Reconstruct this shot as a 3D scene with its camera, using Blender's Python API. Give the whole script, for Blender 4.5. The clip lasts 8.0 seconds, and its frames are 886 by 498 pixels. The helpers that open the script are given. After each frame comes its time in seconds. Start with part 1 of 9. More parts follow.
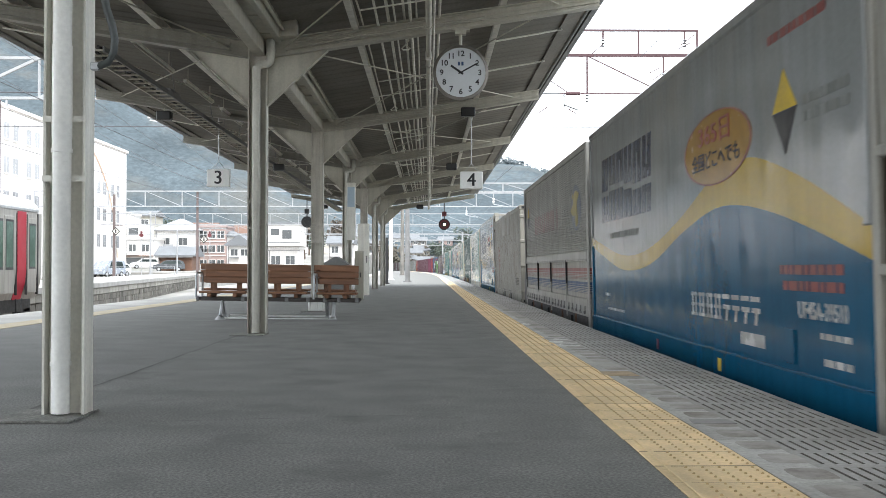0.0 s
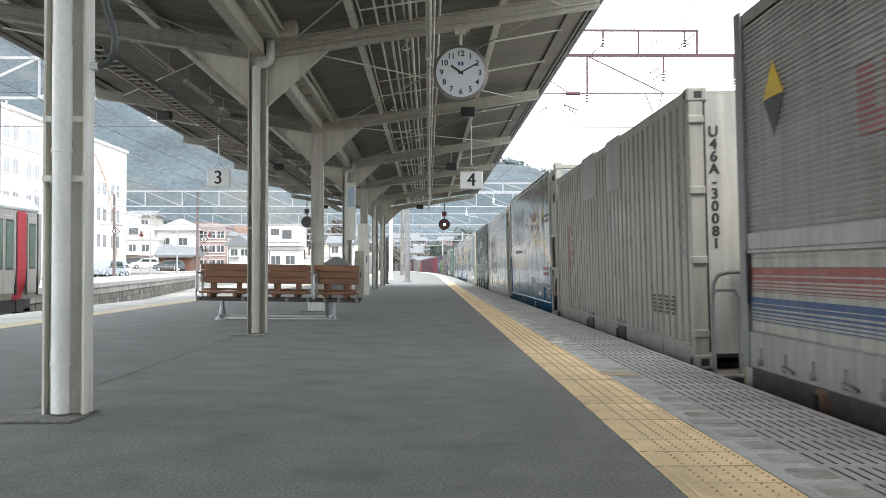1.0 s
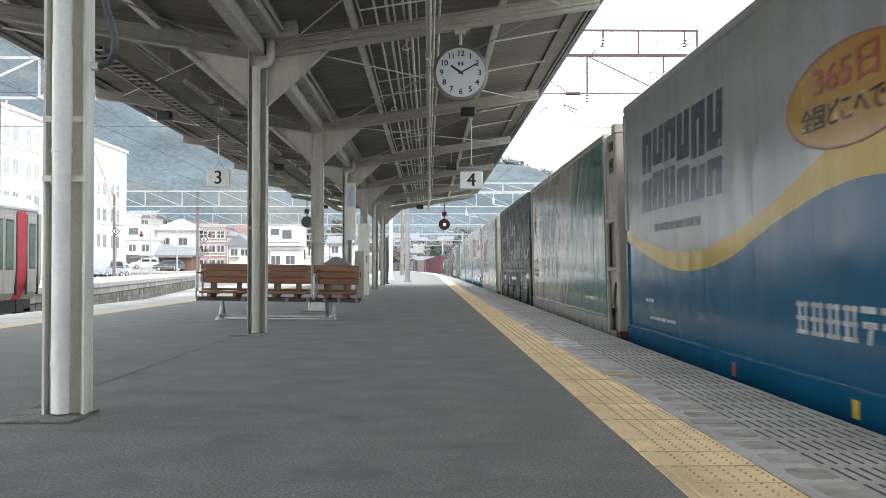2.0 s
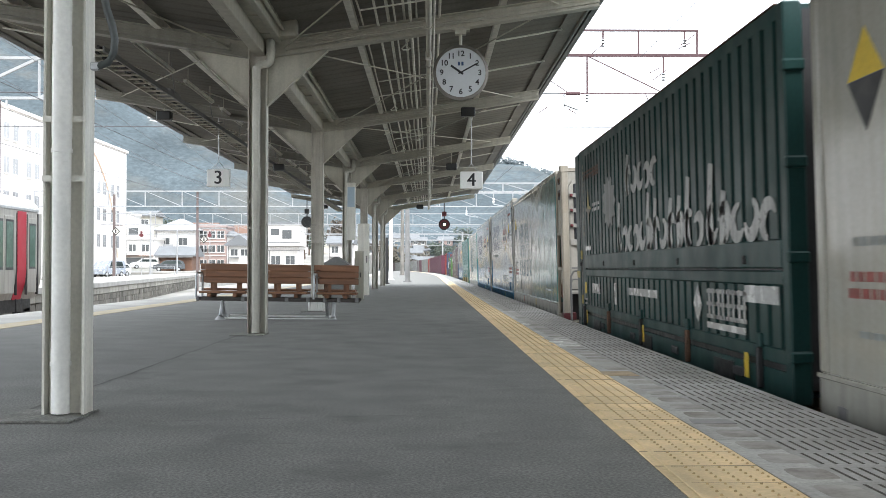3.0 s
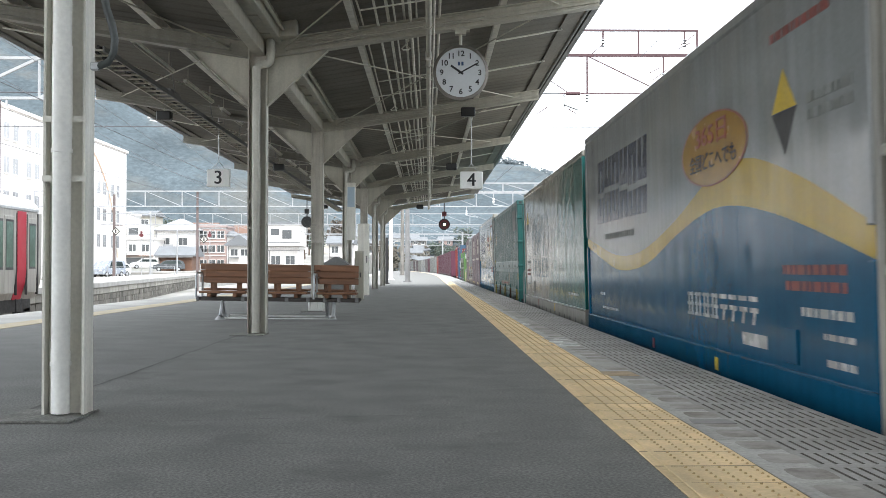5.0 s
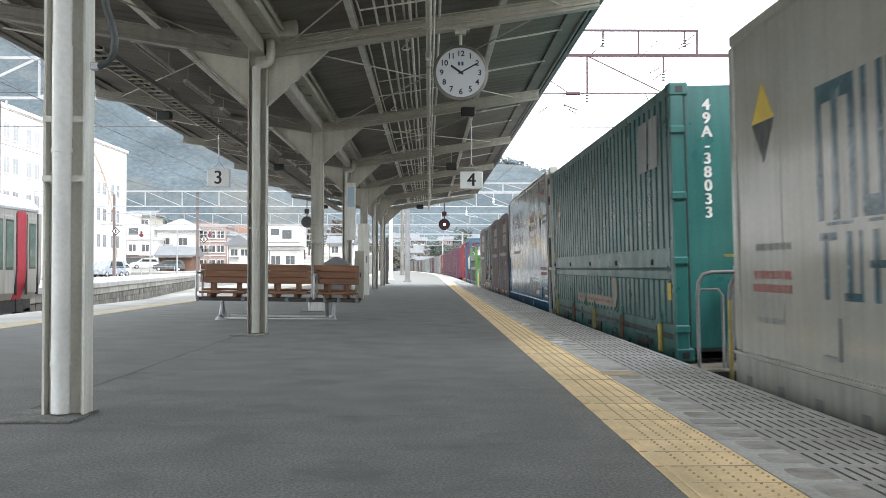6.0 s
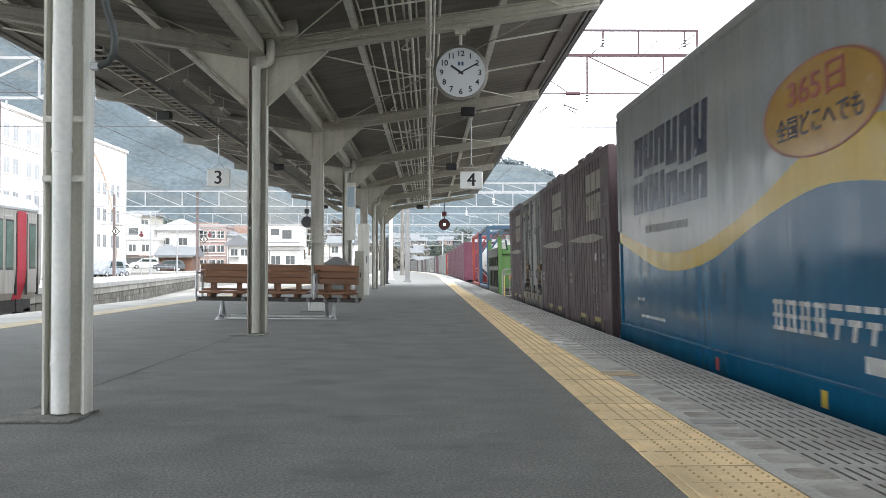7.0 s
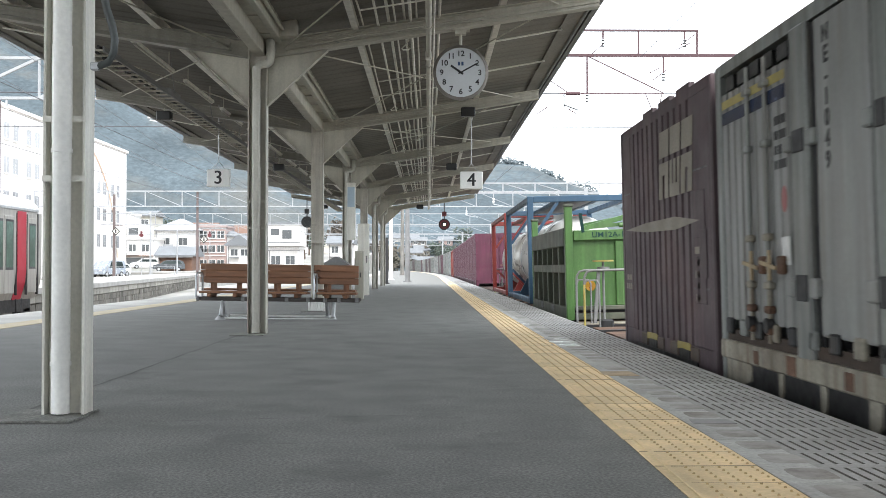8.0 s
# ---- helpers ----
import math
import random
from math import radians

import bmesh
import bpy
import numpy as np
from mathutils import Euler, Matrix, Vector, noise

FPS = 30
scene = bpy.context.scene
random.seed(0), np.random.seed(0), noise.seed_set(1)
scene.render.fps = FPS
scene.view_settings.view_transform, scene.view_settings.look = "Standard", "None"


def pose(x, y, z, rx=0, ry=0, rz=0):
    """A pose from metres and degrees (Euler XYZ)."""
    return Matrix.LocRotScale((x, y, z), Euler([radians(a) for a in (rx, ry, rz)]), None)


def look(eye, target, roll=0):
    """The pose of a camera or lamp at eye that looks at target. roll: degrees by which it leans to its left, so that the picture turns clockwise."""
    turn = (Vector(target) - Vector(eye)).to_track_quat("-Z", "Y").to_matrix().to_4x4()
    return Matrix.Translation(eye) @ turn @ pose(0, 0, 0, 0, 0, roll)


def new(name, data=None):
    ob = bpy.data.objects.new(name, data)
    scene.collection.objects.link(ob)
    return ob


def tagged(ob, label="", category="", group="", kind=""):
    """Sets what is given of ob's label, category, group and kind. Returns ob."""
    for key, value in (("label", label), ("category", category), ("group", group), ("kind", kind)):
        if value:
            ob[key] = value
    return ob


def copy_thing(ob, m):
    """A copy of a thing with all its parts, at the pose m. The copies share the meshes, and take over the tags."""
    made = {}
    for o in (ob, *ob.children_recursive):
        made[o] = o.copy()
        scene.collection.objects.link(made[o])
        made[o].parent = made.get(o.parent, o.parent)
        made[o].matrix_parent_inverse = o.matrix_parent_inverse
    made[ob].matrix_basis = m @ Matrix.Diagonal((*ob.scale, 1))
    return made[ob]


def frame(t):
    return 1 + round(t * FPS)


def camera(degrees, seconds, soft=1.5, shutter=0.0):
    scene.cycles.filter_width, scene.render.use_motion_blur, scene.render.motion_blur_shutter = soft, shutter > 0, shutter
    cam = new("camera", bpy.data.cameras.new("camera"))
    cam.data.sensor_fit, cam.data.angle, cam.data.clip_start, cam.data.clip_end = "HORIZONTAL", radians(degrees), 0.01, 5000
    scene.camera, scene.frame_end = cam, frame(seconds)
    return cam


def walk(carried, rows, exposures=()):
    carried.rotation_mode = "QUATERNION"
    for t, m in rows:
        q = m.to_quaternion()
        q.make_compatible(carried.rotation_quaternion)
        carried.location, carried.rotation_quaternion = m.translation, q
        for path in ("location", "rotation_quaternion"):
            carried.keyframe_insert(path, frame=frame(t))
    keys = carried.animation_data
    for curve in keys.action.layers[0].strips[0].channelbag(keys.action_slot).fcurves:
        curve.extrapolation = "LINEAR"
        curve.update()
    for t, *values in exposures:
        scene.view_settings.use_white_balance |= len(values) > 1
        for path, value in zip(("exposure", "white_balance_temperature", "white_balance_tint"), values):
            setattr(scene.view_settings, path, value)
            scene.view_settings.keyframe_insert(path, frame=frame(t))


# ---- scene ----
# ---------- camera ----------
EYE_Z = 0.72
cam = camera(44.85, 8.0, 0.65, 0.1)
AIM = pose(0, 0, EYE_Z, 91.02, 0.0, -0.77)
walk(cam, [(0.0, AIM), (8.0, AIM)])

# ---------- world and sun ----------
SUN_EL, SUN_ROT = 50.0, 170.0
world = bpy.data.worlds.new("world")
scene.world = world
world.use_nodes = True
wn, wl = world.node_tree.nodes, world.node_tree.links
wn.clear()
sky = wn.new("ShaderNodeTexSky")
sky.sky_type = "NISHITA"
sky.sun_disc = False
sky.sun_elevation, sky.sun_rotation = radians(SUN_EL), radians(SUN_ROT)
sky.dust_density = 3.0
cloud = wn.new("ShaderNodeMix")
cloud.data_type = "RGBA"
cloud.inputs[0].default_value = 0.8
cloud.inputs[7].default_value = (8.85, 9.4, 9.9, 1)
wbg = wn.new("ShaderNodeBackground")
wbg.inputs["Strength"].default_value = 0.12
wout = wn.new("ShaderNodeOutputWorld")
wl.new(sky.outputs[0], cloud.inputs[6])
wl.new(cloud.outputs[2], wbg.inputs[0])
wl.new(wbg.outputs[0], wout.inputs[0])
sun = new("sun", bpy.data.lights.new("sun", "SUN"))
sun.data.energy, sun.data.angle, sun.data.color = 1.0, radians(20), (1.0, 0.985, 0.96)
sun.matrix_world = look((0, 0, 50), (-math.sin(radians(SUN_ROT)) * 50 / math.tan(radians(SUN_EL)), -math.cos(radians(SUN_ROT)) * 50 / math.tan(radians(SUN_EL)), 0))
scene.view_settings.exposure = 1.6


# ---------- materials ----------
def mat(name, base, rough=0.6, metal=0.0, var=0.25, scale=6.0, grain=60.0, bump=0.15, dirt=None, dirt_amt=0.35, spec=0.5,
        island=0.0, rand=0.0, stretch=(1, 1, 1), flute=0.0, flute_scale=4.0, streak=0.0, dirt_lo=0.5, coat=0.0, speck=0.0, speck_scale=85.0, site=False, run=0.0):
    """A painted, mineral or metal surface: two scales of tone, dirt patches, vertical streaks, fine relief."""
    m = bpy.data.materials.new(name)
    m.use_nodes = True
    n, l = m.node_tree.nodes, m.node_tree.links
    b = n["Principled BSDF"]
    b.inputs["Roughness"].default_value, b.inputs["Metallic"].default_value = rough, metal
    b.inputs["Specular IOR Level"].default_value = spec
    b.inputs["Coat Weight"].default_value, b.inputs["Coat Roughness"].default_value = coat, 0.08
    co = n.new("ShaderNodeTexCoord")
    mp = n.new("ShaderNodeMapping")
    mp.inputs["Scale"].default_value = stretch
    place = n.new("ShaderNodeNewGeometry").outputs["Position"] if site else co.outputs["Object"]
    l.new(place, mp.inputs["Vector"])

    def noisy(s, d=4.0, vec=None):
        t = n.new("ShaderNodeTexNoise")
        t.inputs["Scale"].default_value, t.inputs["Detail"].default_value, t.inputs["Roughness"].default_value = s, d, 0.68 if d > 5.5 else 0.5
        l.new(vec or mp.outputs[0], t.inputs["Vector"])
        return t.outputs[0]

    def ramp(v, lo, hi, a, c):
        r = n.new("ShaderNodeMapRange")
        r.inputs[1].default_value, r.inputs[2].default_value, r.inputs[3].default_value, r.inputs[4].default_value = lo, hi, a, c
        l.new(v, r.inputs[0])
        return r.outputs[0]

    def times(a, c):
        r = n.new("ShaderNodeMath")
        r.operation = "MULTIPLY"
        l.new(a, r.inputs[0])
        l.new(c, r.inputs[1])
        return r.outputs[0]

    tone = times(ramp(noisy(scale), 0.3, 0.7, 1 - var, 1 + var * 0.5), ramp(noisy(grain, 2.0), 0.3, 0.7, 1 - var * 0.6, 1 + var * 0.4))
    if speck:
        tone = times(tone, ramp(noisy(speck_scale, 6.0), 0.4, 0.62, 1 - speck, 1 + speck * 0.6))
    if island:
        g = n.new("ShaderNodeNewGeometry")
        tone = times(tone, ramp(g.outputs["Random Per Island"], 0, 1, 1 - island, 1 + island))
    if rand:
        o = n.new("ShaderNodeObjectInfo")
        tone = times(tone, ramp(o.outputs["Random"], 0, 1, 1 - rand, 1 + rand))
    if streak:
        sm = n.new("ShaderNodeMapping")
        sm.inputs["Scale"].default_value = (7, 7, 0.5)
        l.new(co.outputs["Object"], sm.inputs["Vector"])
        tone = times(tone, ramp(noisy(1.6, 5.0, sm.outputs[0]), 0.35, 0.62, 1 - streak, 1.0))
    hue = n.new("ShaderNodeMix")
    hue.data_type, hue.blend_type = "RGBA", "MULTIPLY"
    hue.inputs[0].default_value = 1.0
    hue.inputs[6].default_value = (*base, 1)
    l.new(tone, hue.inputs[7])
    out = hue.outputs[2]
    if dirt:
        mx = n.new("ShaderNodeMix")
        mx.data_type = "RGBA"
        mx.inputs[7].default_value = (*dirt, 1)
        l.new(out, mx.inputs[6])
        l.new(ramp(noisy(scale * 0.6, 6.0), dirt_lo, dirt_lo + 0.2, 0.0, dirt_amt), mx.inputs[0])
        out = mx.outputs[2]
    if run:
        rm = n.new("ShaderNodeMapping")
        rm.inputs["Scale"].default_value = (5, 5, 0.28)
        l.new(co.outputs["Object"], rm.inputs["Vector"])
        mr = n.new("ShaderNodeMix")
        mr.data_type = "RGBA"
        mr.inputs[7].default_value = (0.13, 0.07, 0.035, 1)
        l.new(out, mr.inputs[6])
        l.new(ramp(noisy(2.6, 6.0, rm.outputs[0]), 0.54, 0.72, 0.0, run), mr.inputs[0])
        out = mr.outputs[2]
    l.new(out, b.inputs["Base Color"])
    l.new(ramp(noisy(scale * 2, 3.0), 0.3, 0.7, max(0.03, rough - 0.1), min(1.0, rough + 0.1)), b.inputs["Roughness"])
    bp = n.new("ShaderNodeBump")
    bp.inputs["Strength"].default_value, bp.inputs["Distance"].default_value = bump, 0.01
    l.new(noisy(grain, 3.0), bp.inputs["Height"])
    last = bp
    if flute:
        wv = n.new("ShaderNodeTexWave")
        wv.bands_direction = "Y"
        wv.inputs["Scale"].default_value, wv.inputs["Distortion"].default_value = flute_scale, 0.25
        l.new(co.outputs["Object"], wv.inputs["Vector"])
        b2 = n.new("ShaderNodeBump")
        b2.inputs["Strength"].default_value, b2.inputs["Distance"].default_value = flute, 0.01
        l.new(wv.outputs[0], b2.inputs["Height"])
        l.new(bp.outputs[0], b2.inputs["Normal"])
        last = b2
    l.new(last.outputs[0], b.inputs["Normal"])
    return m


def glow(name, colour, power):
    m = bpy.data.materials.new(name)
    m.use_nodes = True
    b = m.node_tree.nodes["Principled BSDF"]
    b.inputs["Base Color"].default_value = (*colour, 1)
    b.inputs["Emission Color"].default_value, b.inputs["Emission Strength"].default_value = (*colour, 1), power
    return m


def glass(name, tint, rough=0.05):
    m = mat(name, tint, rough, 0.0, 0.1, 1.0, 8.0, 0.02, spec=0.8)
    return m


ASPHALT = mat("asphalt", (0.207, 0.206, 0.193), 0.92, 0, 0.18, 3.0, 300.0, 0.02, dirt=(0.112, 0.111, 0.104), dirt_amt=0.9, dirt_lo=0.52, speck=0.42, speck_scale=85.0)
ASPHALT_B = mat("older_asphalt", (0.205, 0.203, 0.192), 0.92, 0, 0.18, 2.6, 300.0, 0.02, dirt=(0.13, 0.128, 0.12), dirt_amt=0.7, dirt_lo=0.5, speck=0.42, speck_scale=80.0)
TILE_YELLOW = mat("tactile_yellow", (0.74, 0.57, 0.33), 0.75, 0, 0.18, 4.0, 70.0, 0.2, dirt=(0.56, 0.44, 0.26), dirt_amt=0.45, rand=0.07, site=True)
SLAB = mat("edge_concrete", (0.3, 0.3, 0.29), 0.85, 0, 0.25, 2.0, 60.0, 0.12, dirt=(0.19, 0.182, 0.166), dirt_amt=0.5, rand=0.06, site=True)
SLAB_WORN = mat("worn_edge_concrete", (0.4, 0.4, 0.388), 0.85, 0, 0.3, 1.5, 60.0, 0.12, dirt=(0.2, 0.193, 0.176), dirt_amt=0.6, rand=0.1, site=True, dirt_lo=0.5)
SLAB_BROWN = mat("trodden_concrete", (0.19, 0.178, 0.158), 0.85, 0, 0.35, 3.0, 60.0, 0.1, dirt=(0.36, 0.355, 0.335), dirt_amt=0.85, dirt_lo=0.42, rand=0.12, site=True)
M_CRACK = mat("crack_dirt", (0.115, 0.113, 0.105), 0.95, 0, 0.3, 8.0, 60.0, 0.2)
PAD = mat("rough_pad", (0.26, 0.255, 0.235), 0.95, 0, 0.4, 6.0, 50.0, 0.6, dirt=(0.14, 0.14, 0.13), dirt_amt=0.6, speck=0.3)
# Slot floors and sides: dirt and the shade inside, both in this colour.
SLOT = mat("slot_dirt_shade", (0.15, 0.143, 0.13), 0.95, 0, 0.3, 8.0, 60.0, 0.3)
EDGE_PALE = mat("pale_edge_concrete", (0.37, 0.365, 0.345), 0.85, 0, 0.25, 1.2, 40.0, 0.2, dirt=(0.25, 0.23, 0.2), dirt_amt=0.5)
STONE = mat("stained_stone", (0.17, 0.158, 0.135), 0.95, 0, 0.4, 0.9, 9.0, 0.6, dirt=(0.09, 0.083, 0.07), dirt_amt=0.6, island=0.3)
COPING = mat("coping_concrete", (0.33, 0.315, 0.28), 0.9, 0, 0.3, 1.3, 14.0, 0.3, dirt=(0.15, 0.14, 0.12), dirt_amt=0.7, rand=0.2)
GROOVE = mat("groove_dirt", (0.2, 0.165, 0.11), 0.95, 0, 0.3, 8.0, 60.0, 0.3)
CONCRETE = mat("weathered_concrete", (0.25, 0.24, 0.22), 0.9, 0, 0.3, 1.5, 40.0, 0.4, dirt=(0.12, 0.11, 0.1), dirt_amt=0.6, streak=0.4)
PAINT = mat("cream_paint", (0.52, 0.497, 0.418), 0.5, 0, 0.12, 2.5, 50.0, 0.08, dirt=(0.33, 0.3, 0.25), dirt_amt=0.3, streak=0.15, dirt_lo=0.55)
# Left ribs: PAINT darkened, so their weaker light is in the colour.
PAINT_L = mat("shaded_cream_paint", (0.3, 0.286, 0.24), 0.5, 0, 0.12, 2.5, 50.0, 0.08, dirt=(0.17, 0.15, 0.12), dirt_amt=0.3, streak=0.15, dirt_lo=0.55)
# PAINT made lighter: the stronger light on columns and purlins is in the colour.
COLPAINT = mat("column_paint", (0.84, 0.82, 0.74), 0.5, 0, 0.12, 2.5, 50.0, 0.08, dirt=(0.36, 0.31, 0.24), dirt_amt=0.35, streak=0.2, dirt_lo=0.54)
# Farther columns: more grime, and their weaker light as a darker base.
COLPAINT_B = mat("shaded_column_paint", (0.6, 0.57, 0.5), 0.5, 0, 0.14, 2.5, 50.0, 0.08, dirt=(0.3, 0.25, 0.19), dirt_amt=0.5, streak=0.3, dirt_lo=0.5)
TILE_WORN = mat("tactile_worn", (0.5, 0.42, 0.28), 0.8, 0, 0.25, 4.0, 50.0, 0.2, dirt=(0.36, 0.33, 0.27), dirt_amt=0.6)
# Studs: dirty worn tops and their shaded sides, both in one dark colour.
STUD = mat("worn_shaded_stud", (0.46, 0.33, 0.16), 0.8, 0, 0.3, 9.0, 70.0, 0.2)
M_WORN = mat("worn_white_print", (0.36, 0.365, 0.35), 0.35, 0, 0.3, 5.0, 40.0, 0.05, dirt=(0.1, 0.12, 0.11), dirt_amt=0.5, streak=0.4)
M_RAILGREY = mat("dull_grey_paint", (0.17, 0.17, 0.165), 0.5, 0.2, 0.2, 6.0, 60.0, 0.05)
M_HOSE = mat("hose_rubber", (0.07, 0.08, 0.078), 0.5, 0, 0.2, 8.0, 60.0, 0.1)
M_GRIME = mat("grimy_cream", (0.34, 0.31, 0.25), 0.7, 0, 0.3, 3.0, 40.0, 0.1, dirt=(0.1, 0.07, 0.045), dirt_amt=0.7, streak=0.4, run=0.7)
# Sill gap: rust, darkened for the shade inside the gap.
M_GAP_RUST = mat("shaded_rust", (0.06, 0.042, 0.032), 0.9, 0, 0.4, 5.0, 60.0, 0.2)
M_STAIN = mat("rusty_stain", (0.36, 0.28, 0.18), 0.85, 0, 0.3, 9.0, 60.0, 0.2)
M_DULLYEL = mat("dull_yellow_print", (0.36, 0.29, 0.08), 0.5, 0, 0.25, 3.0, 40.0, 0.03)
PIPE_OLD = mat("aged_pipe_paint", (0.56, 0.545, 0.48), 0.5, 0, 0.14, 3.0, 50.0, 0.05, dirt=(0.34, 0.3, 0.24), dirt_amt=0.4, streak=0.25, dirt_lo=0.52)
PIPE = mat("white_pipe", (0.88, 0.87, 0.83), 0.45, 0, 0.1, 3.0, 50.0, 0.05, dirt=(0.4, 0.37, 0.32), dirt_amt=0.25, dirt_lo=0.58)
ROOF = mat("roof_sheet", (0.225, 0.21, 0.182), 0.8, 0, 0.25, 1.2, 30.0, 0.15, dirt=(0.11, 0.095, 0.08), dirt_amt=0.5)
# Left roof half: ROOF darkened, its weaker light put into the base.
ROOF_L = mat("shaded_roof_sheet", (0.15, 0.14, 0.12), 0.8, 0, 0.25, 1.2, 30.0, 0.15, dirt=(0.09, 0.08, 0.065), dirt_amt=0.5)
FASCIA = mat("fascia_grey", (0.2, 0.2, 0.2), 0.6, 0, 0.2, 2.0, 40.0, 0.1)
STEEL = mat("galvanised_steel", (0.5, 0.51, 0.52), 0.4, 0.6, 0.2, 8.0, 60.0, 0.1)
DARK = mat("dark_steel", (0.03, 0.03, 0.032), 0.6, 0.2, 0.3, 6.0, 60.0, 0.1)
BLACK = mat("black_enamel", (0.015, 0.015, 0.016), 0.4, 0, 0.2, 6.0, 60.0, 0.05)
WHITE = mat("white_enamel", (0.78, 0.78, 0.76), 0.4, 0, 0.06, 3.0, 50.0, 0.03)
WOOD = mat("bench_wood", (0.225, 0.105, 0.054), 0.55, 0, 0.3, 3.0, 40.0, 0.2, stretch=(1, 8, 8), rand=0.12)
RUST = mat("rusty_steel", (0.16, 0.09, 0.06), 0.85, 0.2, 0.4, 5.0, 60.0, 0.3, dirt=(0.07, 0.05, 0.04), dirt_amt=0.6)
BALLAST = mat("ballast", (0.2, 0.18, 0.16), 0.95, 0, 0.5, 8.0, 22.0, 1.0, dirt=(0.1, 0.08, 0.07), dirt_amt=0.5)
GROUND = mat("yard_ground", (0.3, 0.29, 0.27), 0.95, 0, 0.3, 0.15, 3.0, 0.4, dirt=(0.16, 0.17, 0.12), dirt_amt=0.6)
C_WHITE = mat("container_white", (0.287, 0.302, 0.306), 0.14, 0, 0.12, 1.0, 40.0, 0.04, dirt=(0.33, 0.31, 0.27), dirt_amt=0.4, streak=0.12, flute=0.17, flute_scale=0.63, spec=0.28)
C_BLUE = mat("container_blue", (0.008, 0.092, 0.178), 0.14, 0, 0.13, 1.0, 40.0, 0.04, dirt=(0.03, 0.1, 0.17), dirt_amt=0.2, streak=0.12, flute=0.17, flute_scale=0.63, spec=0.2)
C_YELLOW = mat("container_yellow", (0.42, 0.28, 0.028), 0.14, 0, 0.12, 1.0, 40.0, 0.04, dirt=(0.4, 0.3, 0.1), dirt_amt=0.3, streak=0.12, flute=0.17, flute_scale=0.63, spec=0.22)
C_ALU = mat("container_aluminium", (0.375, 0.37, 0.35), 0.42, 0.35, 0.14, 1.5, 40.0, 0.05, dirt=(0.2, 0.18, 0.16), dirt_amt=0.4, streak=0.25)
C_CREAM = mat("container_cream", (0.325, 0.316, 0.278), 0.42, 0, 0.12, 1.2, 40.0, 0.06, dirt=(0.24, 0.17, 0.1), dirt_amt=0.35, streak=0.25, dirt_lo=0.56, run=0.4)
C_IVORY = mat("container_ivory", (0.345, 0.335, 0.298), 0.15, 0, 0.12, 1.0, 40.0, 0.04, dirt=(0.33, 0.3, 0.24), dirt_amt=0.4, streak=0.1, run=0.22, flute=0.05, flute_scale=2.6, spec=0.4, coat=0.05)
C_GREEN = mat("container_green", (0.016, 0.102, 0.096), 0.34, 0, 0.16, 1.2, 40.0, 0.06, dirt=(0.05, 0.1, 0.08), dirt_amt=0.4, streak=0.25)
C_DARKGREEN = mat("container_dark_green", (0.01, 0.044, 0.041), 0.4, 0, 0.2, 1.2, 40.0, 0.06, dirt=(0.025, 0.032, 0.03), dirt_amt=0.4, streak=0.2, spec=0.24)
C_TEAL = mat("container_teal", (0.024, 0.155, 0.148), 0.12, 0, 0.14, 1.0, 40.0, 0.04, dirt=(0.12, 0.24, 0.22), dirt_amt=0.35, streak=0.12, flute=0.16, flute_scale=0.63, spec=0.5, coat=0.05)
C_PURPLE = mat("container_purple", (0.088, 0.058, 0.066), 0.6, 0, 0.25, 1.5, 40.0, 0.08, dirt=(0.16, 0.1, 0.09), dirt_amt=0.45, streak=0.3)
C_RED = mat("container_red", (0.085, 0.014, 0.036), 0.6, 0, 0.2, 1.5, 40.0, 0.06, dirt=(0.12, 0.06, 0.06), dirt_amt=0.3, streak=0.2)
C_LIME = mat("hopper_green", (0.07, 0.165, 0.042), 0.5, 0, 0.18, 1.5, 40.0, 0.06, dirt=(0.12, 0.16, 0.07), dirt_amt=0.4, streak=0.3)
C_LIMEDULL = mat("grimy_green", (0.085, 0.1, 0.07), 0.6, 0, 0.25, 1.5, 40.0, 0.06, dirt=(0.13, 0.12, 0.095), dirt_amt=0.7, streak=0.3, dirt_lo=0.44)
C_TANKBLUE = mat("tank_frame_blue", (0.025, 0.07, 0.125), 0.5, 0, 0.18, 1.5, 40.0, 0.06, dirt=(0.08, 0.1, 0.12), dirt_amt=0.4)
C_TANKRED = mat("tank_frame_red", (0.2, 0.028, 0.022), 0.5, 0, 0.18, 1.5, 40.0, 0.06)
C_GREY = mat("container_grey", (0.23, 0.245, 0.235), 0.5, 0, 0.15, 1.2, 40.0, 0.05, dirt=(0.14, 0.12, 0.1), dirt_amt=0.4, streak=0.45, run=0.4)
C_PANEL = mat("container_pale_grey", (0.255, 0.258, 0.25), 0.5, 0, 0.12, 1.2, 40.0, 0.05, dirt=(0.17, 0.14, 0.11), dirt_amt=0.4, streak=0.3, run=0.35, dirt_lo=0.55)
TANK = mat("tank_steel", (0.45, 0.445, 0.42), 0.35, 0.45, 0.12, 1.5, 40.0, 0.05, dirt=(0.3, 0.27, 0.22), dirt_amt=0.3)
M_NAVY = mat("navy_print", (0.012, 0.025, 0.07), 0.18, 0, 0.15, 3.0, 40.0, 0.03, coat=0.05)
M_TEALP = mat("teal_print", (0.022, 0.075, 0.098), 0.2, 0, 0.15, 3.0, 40.0, 0.03, coat=0.05)
M_REDP = mat("red_print", (0.27, 0.03, 0.03), 0.4, 0, 0.2, 3.0, 40.0, 0.03, coat=0.05)
M_DIMRED = mat("faded_red_print", (0.24, 0.055, 0.045), 0.45, 0, 0.3, 3.0, 40.0, 0.03, coat=0.05)
